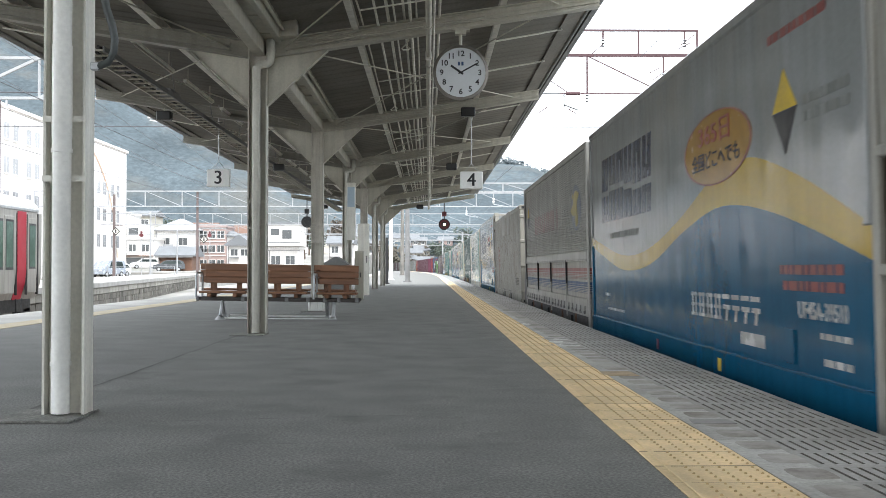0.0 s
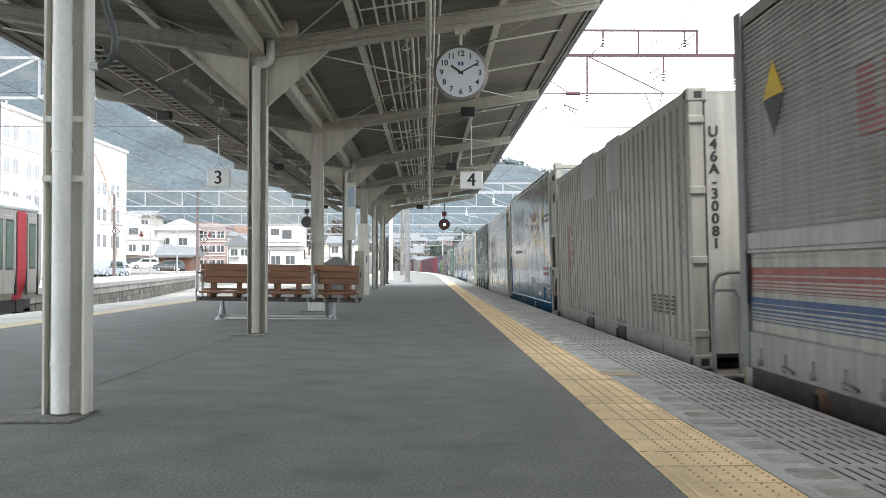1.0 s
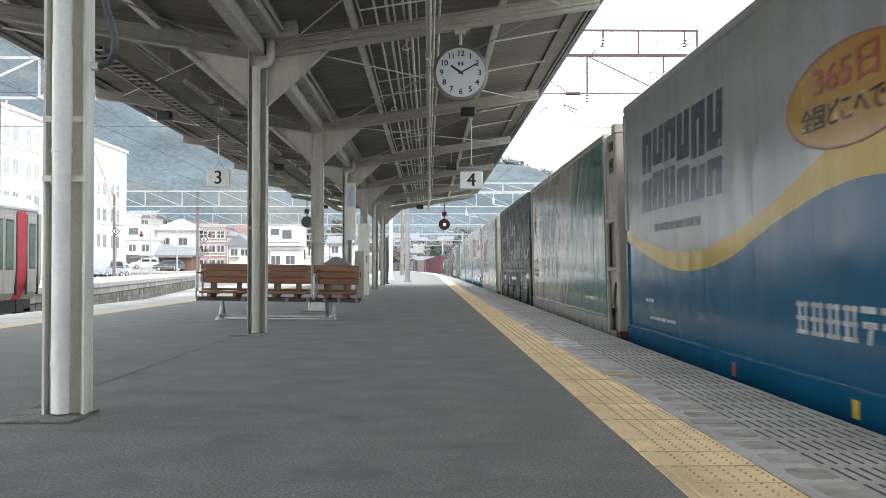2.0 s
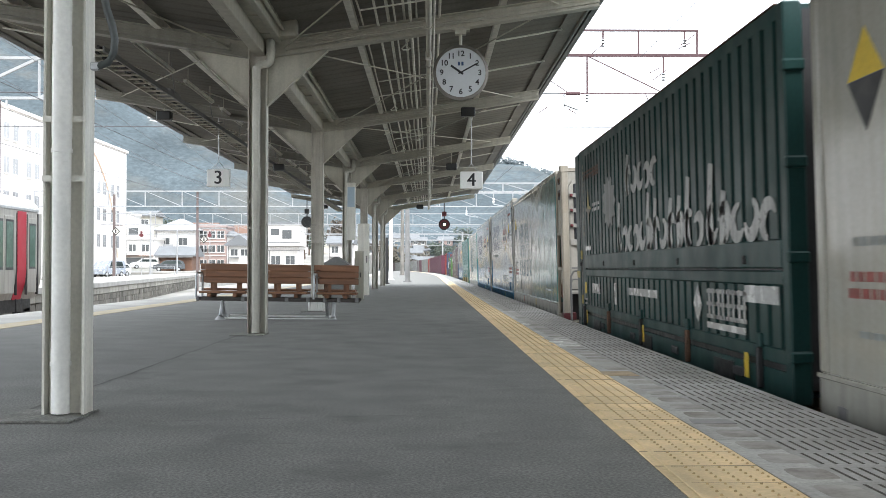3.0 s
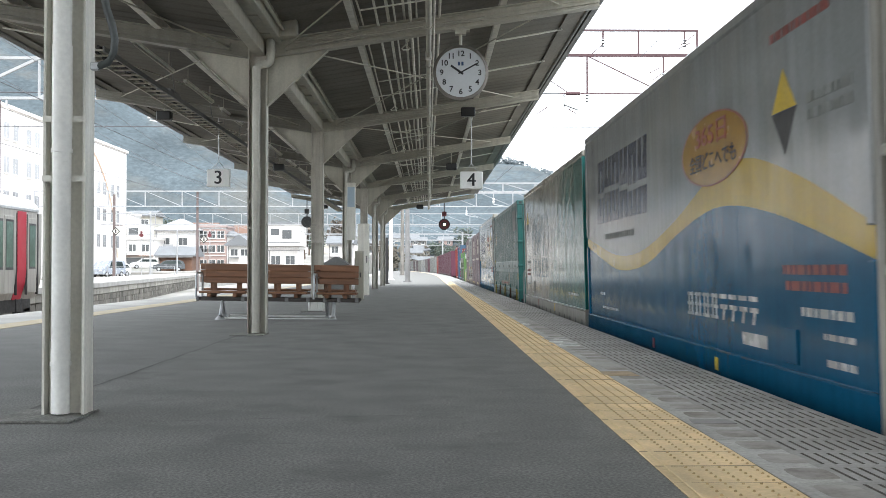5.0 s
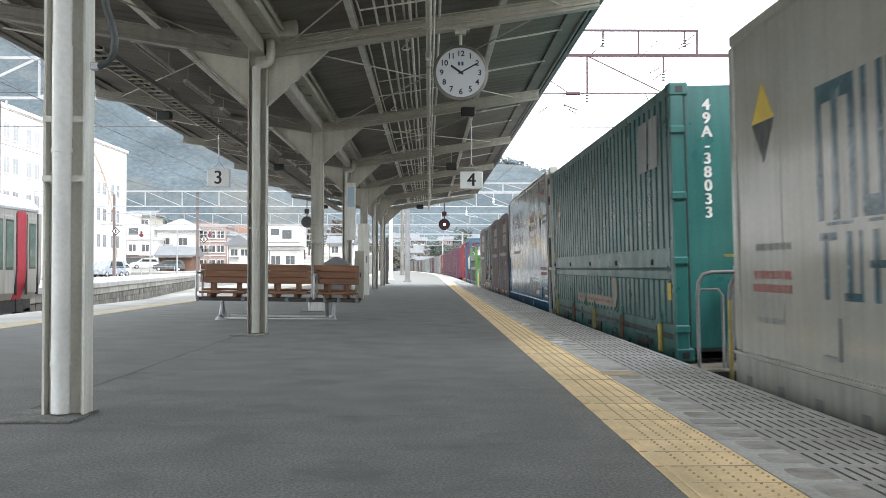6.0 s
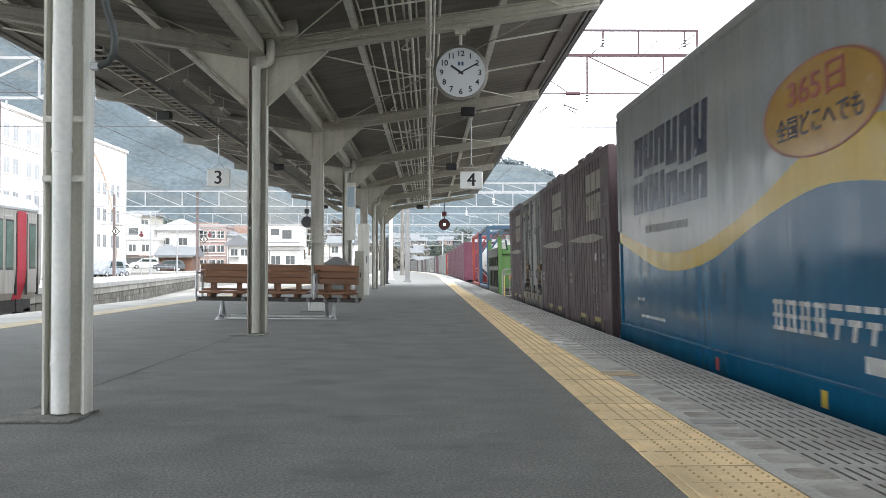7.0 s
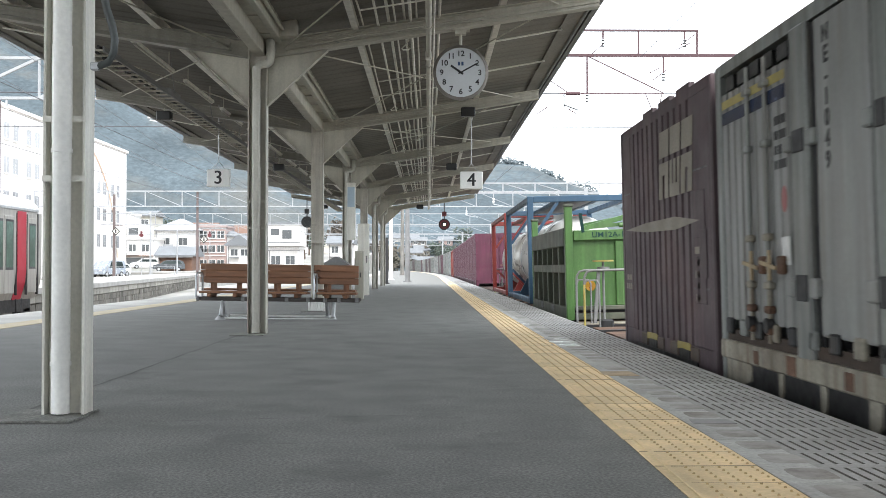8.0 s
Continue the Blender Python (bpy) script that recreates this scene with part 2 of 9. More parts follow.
M_BLUEP = mat("blue_print", (0.03, 0.075, 0.17), 0.5, 0, 0.2, 3.0, 40.0, 0.03)
M_WHITEP = mat("white_print", (0.5, 0.5, 0.485), 0.25, 0, 0.2, 3.0, 40.0, 0.03, coat=0.05)
M_CREAMP = mat("cream_print", (0.24, 0.215, 0.175), 0.6, 0, 0.25, 3.0, 40.0, 0.03)
M_ORANGE = mat("orange_print", (0.36, 0.2, 0.035), 0.2, 0, 0.15, 3.0, 40.0, 0.03, coat=0.05)
M_BROWNP = mat("faded_brown_print", (0.13, 0.06, 0.035), 0.6, 0, 0.3, 3.0, 40.0, 0.05)
M_BEAM = mat("grimy_beam", (0.075, 0.065, 0.06), 0.6, 0.2, 0.3, 5.0, 60.0, 0.1)
M_GRIMYP = mat("grimy_purple_brown", (0.1, 0.075, 0.062), 0.7, 0, 0.3, 3.0, 40.0, 0.1, dirt=(0.2, 0.16, 0.06), dirt_amt=0.5, dirt_lo=0.52)
M_YELLOWP = mat("yellow_print", (0.6, 0.42, 0.03), 0.5, 0, 0.2, 3.0, 40.0, 0.03)
M_BLACKP = mat("black_print", (0.02, 0.02, 0.022), 0.5, 0, 0.2, 3.0, 40.0, 0.03)
M_UNIT = mat("unit_paint", (0.37, 0.36, 0.325), 0.5, 0, 0.12, 1.5, 40.0, 0.05, dirt=(0.3, 0.26, 0.2), dirt_amt=0.4, streak=0.3)
M_POST = mat("stained_post_paint", (0.36, 0.33, 0.275), 0.5, 0, 0.15, 2.0, 40.0, 0.06, dirt=(0.2, 0.13, 0.07), dirt_amt=0.5, streak=0.3, dirt_lo=0.5)
M_TAN = mat("tan_bay_panel", (0.25, 0.2, 0.13), 0.6, 0, 0.15, 2.0, 40.0, 0.06, dirt=(0.16, 0.11, 0.07), dirt_amt=0.4, streak=0.2)
M_GRILLE = mat("grille_black", (0.012, 0.015, 0.02), 0.5, 0, 0.2, 6.0, 60.0, 0.05, stretch=(20, 1, 1))
M_VENT = mat("vent_grey_paint", (0.36, 0.355, 0.335), 0.5, 0, 0.12, 1.5, 40.0, 0.05, dirt=(0.25, 0.22, 0.18), dirt_amt=0.4, streak=0.25)
M_PALEBLUE = mat("pale_blue_print", (0.4, 0.5, 0.58), 0.5, 0, 0.1, 3.0, 40.0, 0.03, coat=0.05)
M_BEZEL = mat("bronze_bezel", (0.2, 0.185, 0.165), 0.4, 0.7, 0.15, 6.0, 40.0, 0.05)
M_DIAL = mat("clock_dial", (0.54, 0.565, 0.58), 0.35, 0, 0.04, 3.0, 40.0, 0.02)
M_ARC = mat("pale_orange_paint", (0.6, 0.4, 0.28), 0.6, 0, 0.1, 1.0, 20.0, 0.03)
M_HOOD = mat("dark_red_hood", (0.11, 0.02, 0.024), 0.5, 0, 0.15, 3.0, 40.0, 0.03)
M_LAMP = glow("lit_lamp", (1.0, 0.84, 0.6), 2.4)
GLASS = glass("dark_glass", (0.03, 0.045, 0.045))
GLASS_L = glass("house_glass", (0.06, 0.066, 0.07), 0.2)


# ---------- mesh helpers ----------
def box(bm, x0, x1, y0, y1, z0, z1, mi=0):
    v = [bm.verts.new((x, y, z)) for x in (x0, x1) for y in (y0, y1) for z in (z0, z1)]
    for q in ((0, 1, 3, 2), (4, 6, 7, 5), (0, 4, 5, 1), (2, 3, 7, 6), (0, 2, 6, 4), (1, 5, 7, 3)):
        bm.faces.new([v[i] for i in q]).material_index = mi
    return v


def bbox(bm, x0, x1, y0, y1, z0, z1, bev=0.01, mi=0):
    """A box with chamfered edges."""
    tmp = bmesh.new()
    box(tmp, x0, x1, y0, y1, z0, z1)
    bmesh.ops.bevel(tmp, geom=tmp.edges[:], offset=bev, segments=1, affect="EDGES")
    merge(bm, tmp, mi)


def merge(bm, tmp, mi=0):
    vs = {v: bm.verts.new(v.co) for v in tmp.verts}
    for f in tmp.faces:
        g = bm.faces.new([vs[v] for v in f.verts])
        g.material_index, g.smooth = mi, f.smooth
    tmp.free()


def rod(bm, a, b, r, n=8, mi=0, r2=None, caps=True):
    """A round bar from a to b."""
    a, b = Vector(a), Vector(b)
    q = (b - a).to_track_quat("Z", "Y").to_matrix()
    r2 = r if r2 is None else r2
    ra = [bm.verts.new(a + q @ Vector((r * math.cos(2 * math.pi * i / n), r * math.sin(2 * math.pi * i / n), 0))) for i in range(n)]
    rb = [bm.verts.new(b + q @ Vector((r2 * math.cos(2 * math.pi * i / n), r2 * math.sin(2 * math.pi * i / n), 0))) for i in range(n)]
    for i in range(n):
        f = bm.faces.new((ra[i], ra[(i + 1) % n], rb[(i + 1) % n], rb[i]))
        f.material_index, f.smooth = mi, n > 6
    if caps:
        bm.faces.new([bm.verts.new(v.co) for v in ra[::-1]]).material_index = mi
        bm.faces.new([bm.verts.new(v.co) for v in rb]).material_index = mi


def pipe(bm, pts, r, n=8, mi=0):
    """A round tube bent along the points."""
    pts = [Vector(p) for p in pts]
    prev, up = None, None
    for k, p in enumerate(pts):
        d = ((pts[min(k + 1, len(pts) - 1)] - p).normalized() + (p - pts[max(k - 1, 0)]).normalized()).normalized()
        side = (up - d * up.dot(d)).normalized() if up else d.orthogonal().normalized()
        up = side
        other = d.cross(side)
        row = [bm.verts.new(p + side * r * math.cos(2 * math.pi * i / n) + other * r * math.sin(2 * math.pi * i / n)) for i in range(n)]
        if prev:
            for i in range(n):
                f = bm.faces.new((prev[i], prev[(i + 1) % n], row[(i + 1) % n], row[i]))
                f.material_index, f.smooth = mi, True
        else:
            bm.faces.new([bm.verts.new(v.co) for v in row[::-1]]).material_index = mi
        prev = row
    bm.faces.new([bm.verts.new(v.co) for v in prev]).material_index = mi


def bar(bm, a, b, w, h, mi=0):
    """A square bar from a to b, w wide and h high."""
    a, b = Vector(a), Vector(b)
    d = (b - a).normalized()
    up = Vector((0, 0, 1)) if abs(d.z) < 0.95 else Vector((0, 1, 0))
    s = d.cross(up).normalized()
    u = s.cross(d)
    c = [(-1, -1), (1, -1), (1, 1), (-1, 1)]
    va = [bm.verts.new(a + s * w / 2 * i + u * h / 2 * j) for i, j in c]
    vb = [bm.verts.new(b + s * w / 2 * i + u * h / 2 * j) for i, j in c]
    for i in range(4):
        bm.faces.new((va[i], va[(i + 1) % 4], vb[(i + 1) % 4], vb[i])).material_index = mi
    bm.faces.new(va[::-1]).material_index = mi
    bm.faces.new(vb).material_index = mi


def poly(bm, pts, away, mi=0):
    """A plate: the outline pts, thickened by the vector away."""
    away = Vector(away)
    a = [bm.verts.new(p) for p in pts]
    b = [bm.verts.new(Vector(p) + away) for p in pts]
    n = len(pts)
    bm.faces.new(a[::-1]).material_index = mi
    bm.faces.new(b).material_index = mi
    for i in range(n):
        bm.faces.new((a[i], a[(i + 1) % n], b[(i + 1) % n], b[i])).material_index = mi


def disc(bm, c, r, axis, depth, n=24, mi=0):
    c, axis = Vector(c), Vector(axis).normalized()
    rod(bm, c, c + axis * depth, r, n, mi)


def part(name, bm, material, parent=None, label="", m=None):
    me = bpy.data.meshes.new(name)
    bmesh.ops.recalc_face_normals(bm, faces=bm.faces[:])
    bm.to_mesh(me)
    bm.free()
    for k in material if isinstance(material, (list, tuple)) else (material,):
        me.materials.append(k)
    ob = new(name, me)
    if parent:
        ob.parent = parent
    if m is not None:
        ob.matrix_basis = m
    if label:
        ob["label"] = label
    return ob


def share(name, ob, parent, m):
    """One more object on the mesh of ob."""
    o = new(name, ob.data)
    o.parent = parent
    o.matrix_basis = m
    return o


def thing(name, label, category, m=None, group="", kind=""):
    e = new(name)
    e.empty_display_size = 0.2
    if m is not None:
        e.matrix_basis = m
    return tagged(e, label, category, group, kind)


def lettering(name, words, size, material, parent, m, depth=0.002, align="CENTER", squash=1.0, spacing=1.0, line=1.0, bold=0.0):
    cu = bpy.data.curves.new(name, "FONT")
    cu.body, cu.size, cu.extrude, cu.align_x, cu.align_y = words, size, depth, align, "CENTER"
    cu.space_character, cu.space_line, cu.offset = spacing, line, bold
    tmp = bpy.data.objects.new(name, cu)
    me = bpy.data.meshes.new_from_object(tmp)
    bpy.data.objects.remove(tmp)
    me.materials.clear()
    me.materials.append(material)
    o = new(name, me)
    o.parent = parent
    o.matrix_basis = m @ Matrix.Diagonal((squash, 1, 1, 1))
    return o


def lin(pts, x):
    """Smooth interpolation through (x, value) pairs."""
    if x <= pts[0][0]:
        return pts[0][1]
    for (a, va), (b, vb) in zip(pts, pts[1:]):
        if x <= b:
            k = (x - a) / (b - a)
            k = k * k * (3 - 2 * k) * 0.5 + k * 0.5
            return va + (vb - va) * k
    return pts[-1][1]


def curve_at(pts, x):
    """A smooth curve through (x, value) pairs."""
    if x <= pts[0][0]:
        return pts[0][1]
    for i, ((a, va), (b, vb)) in enumerate(zip(pts, pts[1:])):
        if x <= b:
            p, q = pts[max(i - 1, 0)], pts[min(i + 2, len(pts) - 1)]
            ma, mb = (vb - p[1]) / (b - p[0]) * (b - a), (q[1] - va) / (q[0] - a) * (b - a)
            k = (x - a) / (b - a)
            return va * (2 * k ** 3 - 3 * k * k + 1) + ma * (k ** 3 - 2 * k * k + k) + vb * (3 * k * k - 2 * k ** 3) + mb * (k ** 3 - k * k)
    return pts[-1][1]


MOVERS = []      # (thing, place along the train, height)
SPEED = 17.1     # metres a second towards the camera
RAIL_X = 2.28    # platform-side face of the containers at deck height
DECK = -0.08      # deck height over the platform
CANT = -1.4


def bend(y):
    """How far the line has swung to the left at y, and its heading there."""
    d = max(0.0, y - 80.0)
    return d * d / 5000.0, math.degrees(math.atan(d / 2500.0))


def on_line(s, t, z=DECK, x=0.0):
    y = s - SPEED * t
    off, turn = bend(y)
    return pose(RAIL_X + x - off, y, z, 0, CANT, turn)

# ---------- ground and platform ----------
EDGE_R, EDGE_L = 1.946, -6.5
TILE0, TILE1 = 0.817, 1.196
END_Y = 270.0
GROUND_Z = -1.12


def sheet(name, xs, ys, z, material, kind="structure", label="", category="", curve=True, thick=0.0):
    """A level strip that follows the line's bend, between two offsets, along ys."""
    bm = bmesh.new()
    rows = []
    for y in ys:
        o = bend(y)[0] if curve else 0.0
        rows.append([bm.verts.new((x - o, y, z)) for x in xs])
    for a, b in zip(rows, rows[1:]):
        for i in range(len(xs) - 1):
            bm.faces.new((a[i], a[i + 1], b[i + 1], b[i]))
    if thick:
        r = bmesh.ops.extrude_face_region(bm, geom=bm.faces[:])
        bmesh.ops.translate(bm, verts=[v for v in r["geom"] if isinstance(v, bmesh.types.BMVert)], vec=(0, 0, -thick))
    return tagged(part(name, bm, material), label, category, kind=kind)


def steps(a, b, n):
    return [a + (b - a) * i / n for i in range(n + 1)]


bm = bmesh.new()
rad = [0, 40, 90, 160, 300, 600, 1200, 2500, 4500]
ring = [[bm.verts.new((r * math.cos(math.pi * 2 * k / 32), 60 + r * math.sin(math.pi * 2 * k / 32), GROUND_Z)) for k in range(32)] for r in rad[1:]]
mid = bm.verts.new((0, 60, GROUND_Z))
for k in range(32):
    bm.faces.new((mid, ring[0][k], ring[0][(k + 1) % 32]))
    for a, b in zip(ring, ring[1:]):
        bm.faces.new((a[k], b[k], b[(k + 1) % 32], a[(k + 1) % 32]))
tagged(part("ground", bm, GROUND), "pale gravelly railway yard ground with weeds", "ground", kind="structure")

YS = steps(-30, 70, 10) + steps(80, END_Y, 24)
sheet("platform_asphalt_right", [-2.045, -1, TILE0], YS, 0.0, ASPHALT, label="grey worn asphalt platform surface", category="platform", thick=0.12)
sheet("platform_asphalt_left", [EDGE_L + 1.45, -3.5, -2.047], YS, 0.0, ASPHALT_B, label="older darker asphalt platform surface", category="platform", thick=0.12)
sheet("asphalt_seam", [-2.06, -2.04], YS, -0.0012, ASPHALT, label="dirt-filled seam in the asphalt", category="seam")
for nm, xe, sgn in (("platform_wall_right", EDGE_R - 0.12, 1), ("platform_wall_left", EDGE_L + 0.12, -1)):
    bm = bmesh.new()
    prev = None
    for y in YS:
        o = bend(y)[0]
        row = [bm.verts.new((xe - o + dx, y, z)) for dx, z in ((0, -0.135), (0, GROUND_Z - 0.1), (-0.25 * sgn, GROUND_Z - 0.1), (-0.25 * sgn, -0.135))]
        if prev:
            for i in range(4):
                bm.faces.new((prev[i], prev[(i + 1) % 4], row[(i + 1) % 4], row[i]))
        prev = row
    tagged(part(nm, bm, CONCRETE), "stained concrete platform side wall", "platform wall", kind="structure")
# far end of the platform
bm = bmesh.new()
oe = bend(END_Y)[0]
box(bm, EDGE_L + 0.4 - oe, EDGE_R - 0.4 - oe, END_Y - 0.3, END_Y - 0.02, GROUND_Z, -0.13)
tagged(part("platform_wall_end", bm, CONCRETE), "stained concrete platform end wall", "platform wall", kind="structure")


# ---------- tracks ----------
def track(name, xc, y0, y1, curve=True, z=-0.92):
    """Ballast bed, two rails and sleepers of one track."""
    bed = sheet(name + "_ballast", [xc - 2.0, xc - 1.3, xc + 1.3, xc + 2.0], steps(y0, y1, 30), GROUND_Z + 0.05, BALLAST, label="brown crushed stone ballast between the rails", category="ballast", curve=curve)
    root = thing(name, "pair of worn steel rails on concrete sleepers", "railway track", kind="structure")
    for sx in (-0.56, 0.56):
        bm = bmesh.new()
        prev = None
        for y in steps(y0, y1, 40):
            o = bend(y)[0] if curve else 0.0
            row = [bm.verts.new((xc + sx + dx - o, y, z + dz)) for dx, dz in ((-0.035, 0), (0.035, 0), (0.03, -0.04), (0.01, -0.05), (0.06, -0.15), (-0.06, -0.15), (-0.01, -0.05), (-0.03, -0.04))]
            if prev:
                for i in range(8):
                    bm.faces.new((prev[i], prev[(i + 1) % 8], row[(i + 1) % 8], row[i]))
            prev = row
        part("rail", bm, RUST, root)
    bm = bmesh.new()
    y = y0
    while y < min(y1, 120):
        o = bend(y)[0] if curve else 0.0
        box(bm, xc - 1.0 - o, xc + 1.0 - o, y, y + 0.22, GROUND_Z + 0.02, z - 0.14)
        y += 0.65
    tagged(part("sleepers", bm, CONCRETE, root), kind="stuff")


track("track_4", RAIL_X + 1.22, -30, 400)
track("track_3", EDGE_L - 1.5, -30, 260)
track("track_2", EDGE_L - 5.4, -30, 260)
track("track_5", RAIL_X + 5.2, -30, 400)

# ---------- canopy ----------
COL_X = -1.87
COLS = [5.3 + 6.4 * i for i in range(-5, 7)]
# CAN0 carries the canopy on unseen behind the camera, to dim the near end.
CAN0, CAN1 = -27.5, 45.2
RIB_IN, RIB_TIP, TIP = 3.0, 3.58, 3.73     # rib underside at the column and at the tip, half span


def rib_z(d):
    """Underside of a rib d metres from the column line."""
    return RIB_IN + (RIB_TIP - RIB_IN) * max(0.0, abs(d) - 0.12) / (TIP - 0.12)


def roof_z(x):
    return rib_z(x - COL_X) + 0.3


canopy = thing("platform_canopy", "butterfly platform canopy on cream-painted steel frames", "canopy", kind="structure")
for sgn, nm in ((1, "roof_panel"), (-1, "roof_panel")):
    # folded sheeting, folds run across the platform
    bm = bmesh.new()
    y, k, prof = CAN0, 0, []
    while y < CAN1:
        prof += [(y, 0.0), (y + 0.11, 0.0), (y + 0.15, 0.008), (y + 0.26, 0.008)]
        y += 0.30
    prev = None
    for y, dz in prof:
        row = [bm.verts.new((COL_X + sgn * d, y, roof_z(COL_X + sgn * d) + dz)) for d in (0.0, TIP + 0.12)]
        if prev:
            bm.faces.new((prev[0], prev[1], row[1], row[0]))
        prev = row
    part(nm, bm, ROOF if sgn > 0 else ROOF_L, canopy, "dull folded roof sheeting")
    for d in (1.07, 2.68):
        bm = bmesh.new()
        x = COL_X + sgn * d
        z = roof_z(x)
        box(bm, x - 0.02, x + 0.02, CAN0, CAN1, z - 0.12, z - 0.004)
        box(bm, x - 0.036, x + 0.036, CAN0, CAN1, z - 0.128, z - 0.12)
        part("purlin", bm, COLPAINT, canopy)
    bm = bmesh.new()
    x = COL_X + sgn * (TIP + 0.12)
    poly(bm, [(x, CAN0, roof_z(x) - 0.03), (x + 0.03 * sgn, CAN0, roof_z(x) - 0.03), (x + 0.03 * sgn, CAN0, roof_z(x) + 0.05), (x, CAN0, roof_z(x) + 0.05)], (0, CAN1 - CAN0, 0))
    box(bm, min(x, x + 0.07 * sgn), max(x, x + 0.07 * sgn), CAN0, CAN1, roof_z(x) - 0.05, roof_z(x) - 0.031)
    part("fascia", bm, FASCIA, canopy, "dark grey eave fascia")
    bm = bmesh.new()
    da, db = TIP - 0.16, TIP + 0.11
    xa, xb = COL_X + sgn * da, COL_X + sgn * db
    poly(bm, [(xa, CAN0, roof_z(xa) - 0.028), (xb, CAN0, roof_z(xb) - 0.028), (xb, CAN0, roof_z(xb) - 0.006), (xa, CAN0, roof_z(xa) - 0.006)], (0, CAN1 - CAN0, 0))
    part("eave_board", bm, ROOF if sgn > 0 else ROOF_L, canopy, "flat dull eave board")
    bm = bmesh.new()
    x = COL_X + sgn * (TIP + 0.07)
    rod(bm, (x, CAN0, roof_z(x) - 0.04), (x, CAN1, roof_z(x) - 0.04), 0.02, 8)
    part("eave_trim", bm, FASCIA, canopy, "dark rolled eave trim")
# gutter box that runs beside the column heads
bm = bmesh.new()
bbox(bm, COL_X - 0.03, COL_X + 0.09, CAN0, CAN1, 3.03, 3.24, 0.008)
bbox(bm, COL_X + 0.2, COL_X + 0.27, CAN0, CAN1, 3.18, 3.34, 0.008)
box(bm, COL_X + 0.09, COL_X + 0.2, CAN0, CAN1, 3.2, 3.21)
for y in steps(CAN0 + 0.4, CAN1 - 0.4, 88):
    box(bm, COL_X + 0.09, COL_X + 0.2, y, y + 0.03, 3.188, 3.2)
box(bm, COL_X - 0.3, COL_X + 0.3, CAN0, CAN1, RIB_IN + 0.345, RIB_IN + 0.36)
part("valley_gutter", bm, PAINT, canopy, "painted sheet-metal valley gutter")
bm = bmesh.new()
rod(bm, (COL_X + 0.31, CAN0, 3.27), (COL_X + 0.31, CAN1, 3.27), 0.018, 8)
part("gutter_pipe", bm, PAINT, canopy)


def canopy_frame(y, drain=True, pipe_m=PIPE_OLD):
    """Column with its downpipe, gussets and the two ribs."""
    c = thing("canopy_column", ("cream-painted steel canopy column with white downpipe" if pipe_m is PIPE else "cream-painted steel canopy column with painted downpipe") if drain else "plain cream-painted steel canopy column", "column", pose(COL_X, y, 0), group="canopy columns")
    bm = bmesh.new()
    for s in (-1, 1):
        box(bm, s * 0.096 - 0.006, s * 0.096 + 0.006, -0.07, 0.07, 0.0, RIB_IN + 0.22)
    box(bm, -0.09, 0.09, -0.004, 0.004, 0.0, RIB_IN + 0.22)
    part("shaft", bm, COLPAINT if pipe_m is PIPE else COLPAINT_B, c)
    if drain:
        bm = bmesh.new()
        rod(bm, (-0.006, -0.085, 0.02), (-0.006, -0.085, 2.9), 0.044, 20)
        for z in (0.25, 1.28):
            rod(bm, (-0.006, -0.085, z), (-0.006, -0.085, z + 0.018), 0.05, 20)
            rod(bm, (-0.006, -0.085, z + 0.018), (-0.006, -0.085, z + 0.07), 0.0455, 20)
        rod(bm, (-0.006, -0.085, 1.35), (-0.006, -0.085, 1.8), 0.0475, 20)
        pipe(bm, [(-0.006, -0.085, 2.84), (-0.002, -0.086, 2.88), (0.03, -0.088, 2.92), (0.11, -0.09, 2.93), (0.145, -0.09, 2.96), (0.15, -0.09, 3.02), (0.15, -0.09, 3.26)], 0.044, 16)
        rod(bm, (-0.006, -0.085, 2.78), (-0.006, -0.085, 2.88), 0.05, 20)
        rod(bm, (0.15, -0.09, 3.02), (0.15, -0.09, 3.1), 0.05, 20)
        part("downpipe", bm, pipe_m, c, "white plastic rainwater pipe" if pipe_m is PIPE else "cream-painted rainwater pipe")
    for z in (1.14, 1.43):
        bm = bmesh.new()
        box(bm, -0.105, 0.105, -0.073, -0.071, z, z + 0.03)
        part("clip_band", bm, COLPAINT if pipe_m is PIPE else COLPAINT_B, c)
    bm = bmesh.new()
    box(bm, -0.25, 0.11, -0.29, 0.14, 0.002, 0.012)
    part("base_pad", bm, PAD, c, "rough concrete base pad")
    for s in (-1, 1):
        bm = bmesh.new()
        poly(bm, [(s * 0.102, -0.006, 2.5), (s * 0.75, -0.006, rib_z(0.75)), (s * 0.102, -0.006, rib_z(0.1))], (0, 0.012, 0))
        poly(bm, [(s * 0.102, -0.05, 2.48), (s * 0.76, -0.05, rib_z(0.75) - 0.012), (s * 0.76, -0.05, rib_z(0.75)), (s * 0.102, -0.05, 2.5)], (0, 0.1, 0))
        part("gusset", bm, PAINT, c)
        bm = bmesh.new()
        a, b = 0.1, TIP
        za, zb = rib_z(a), rib_z(b)
        poly(bm, [(s * a, -0.004, za), (s * b, -0.004, zb), (s * b, -0.004, zb + 0.15), (s * a, -0.004, za + 0.19)], (0, 0.008, 0))
        for lo, hi in ((0.0, 0.0), (0.185, 0.145)):
            poly(bm, [(s * a, -0.075, za + lo), (s * b, -0.075, zb + hi), (s * b, -0.075, zb + hi + 0.012), (s * a, -0.075, za + lo + 0.012)], (0, 0.15, 0))
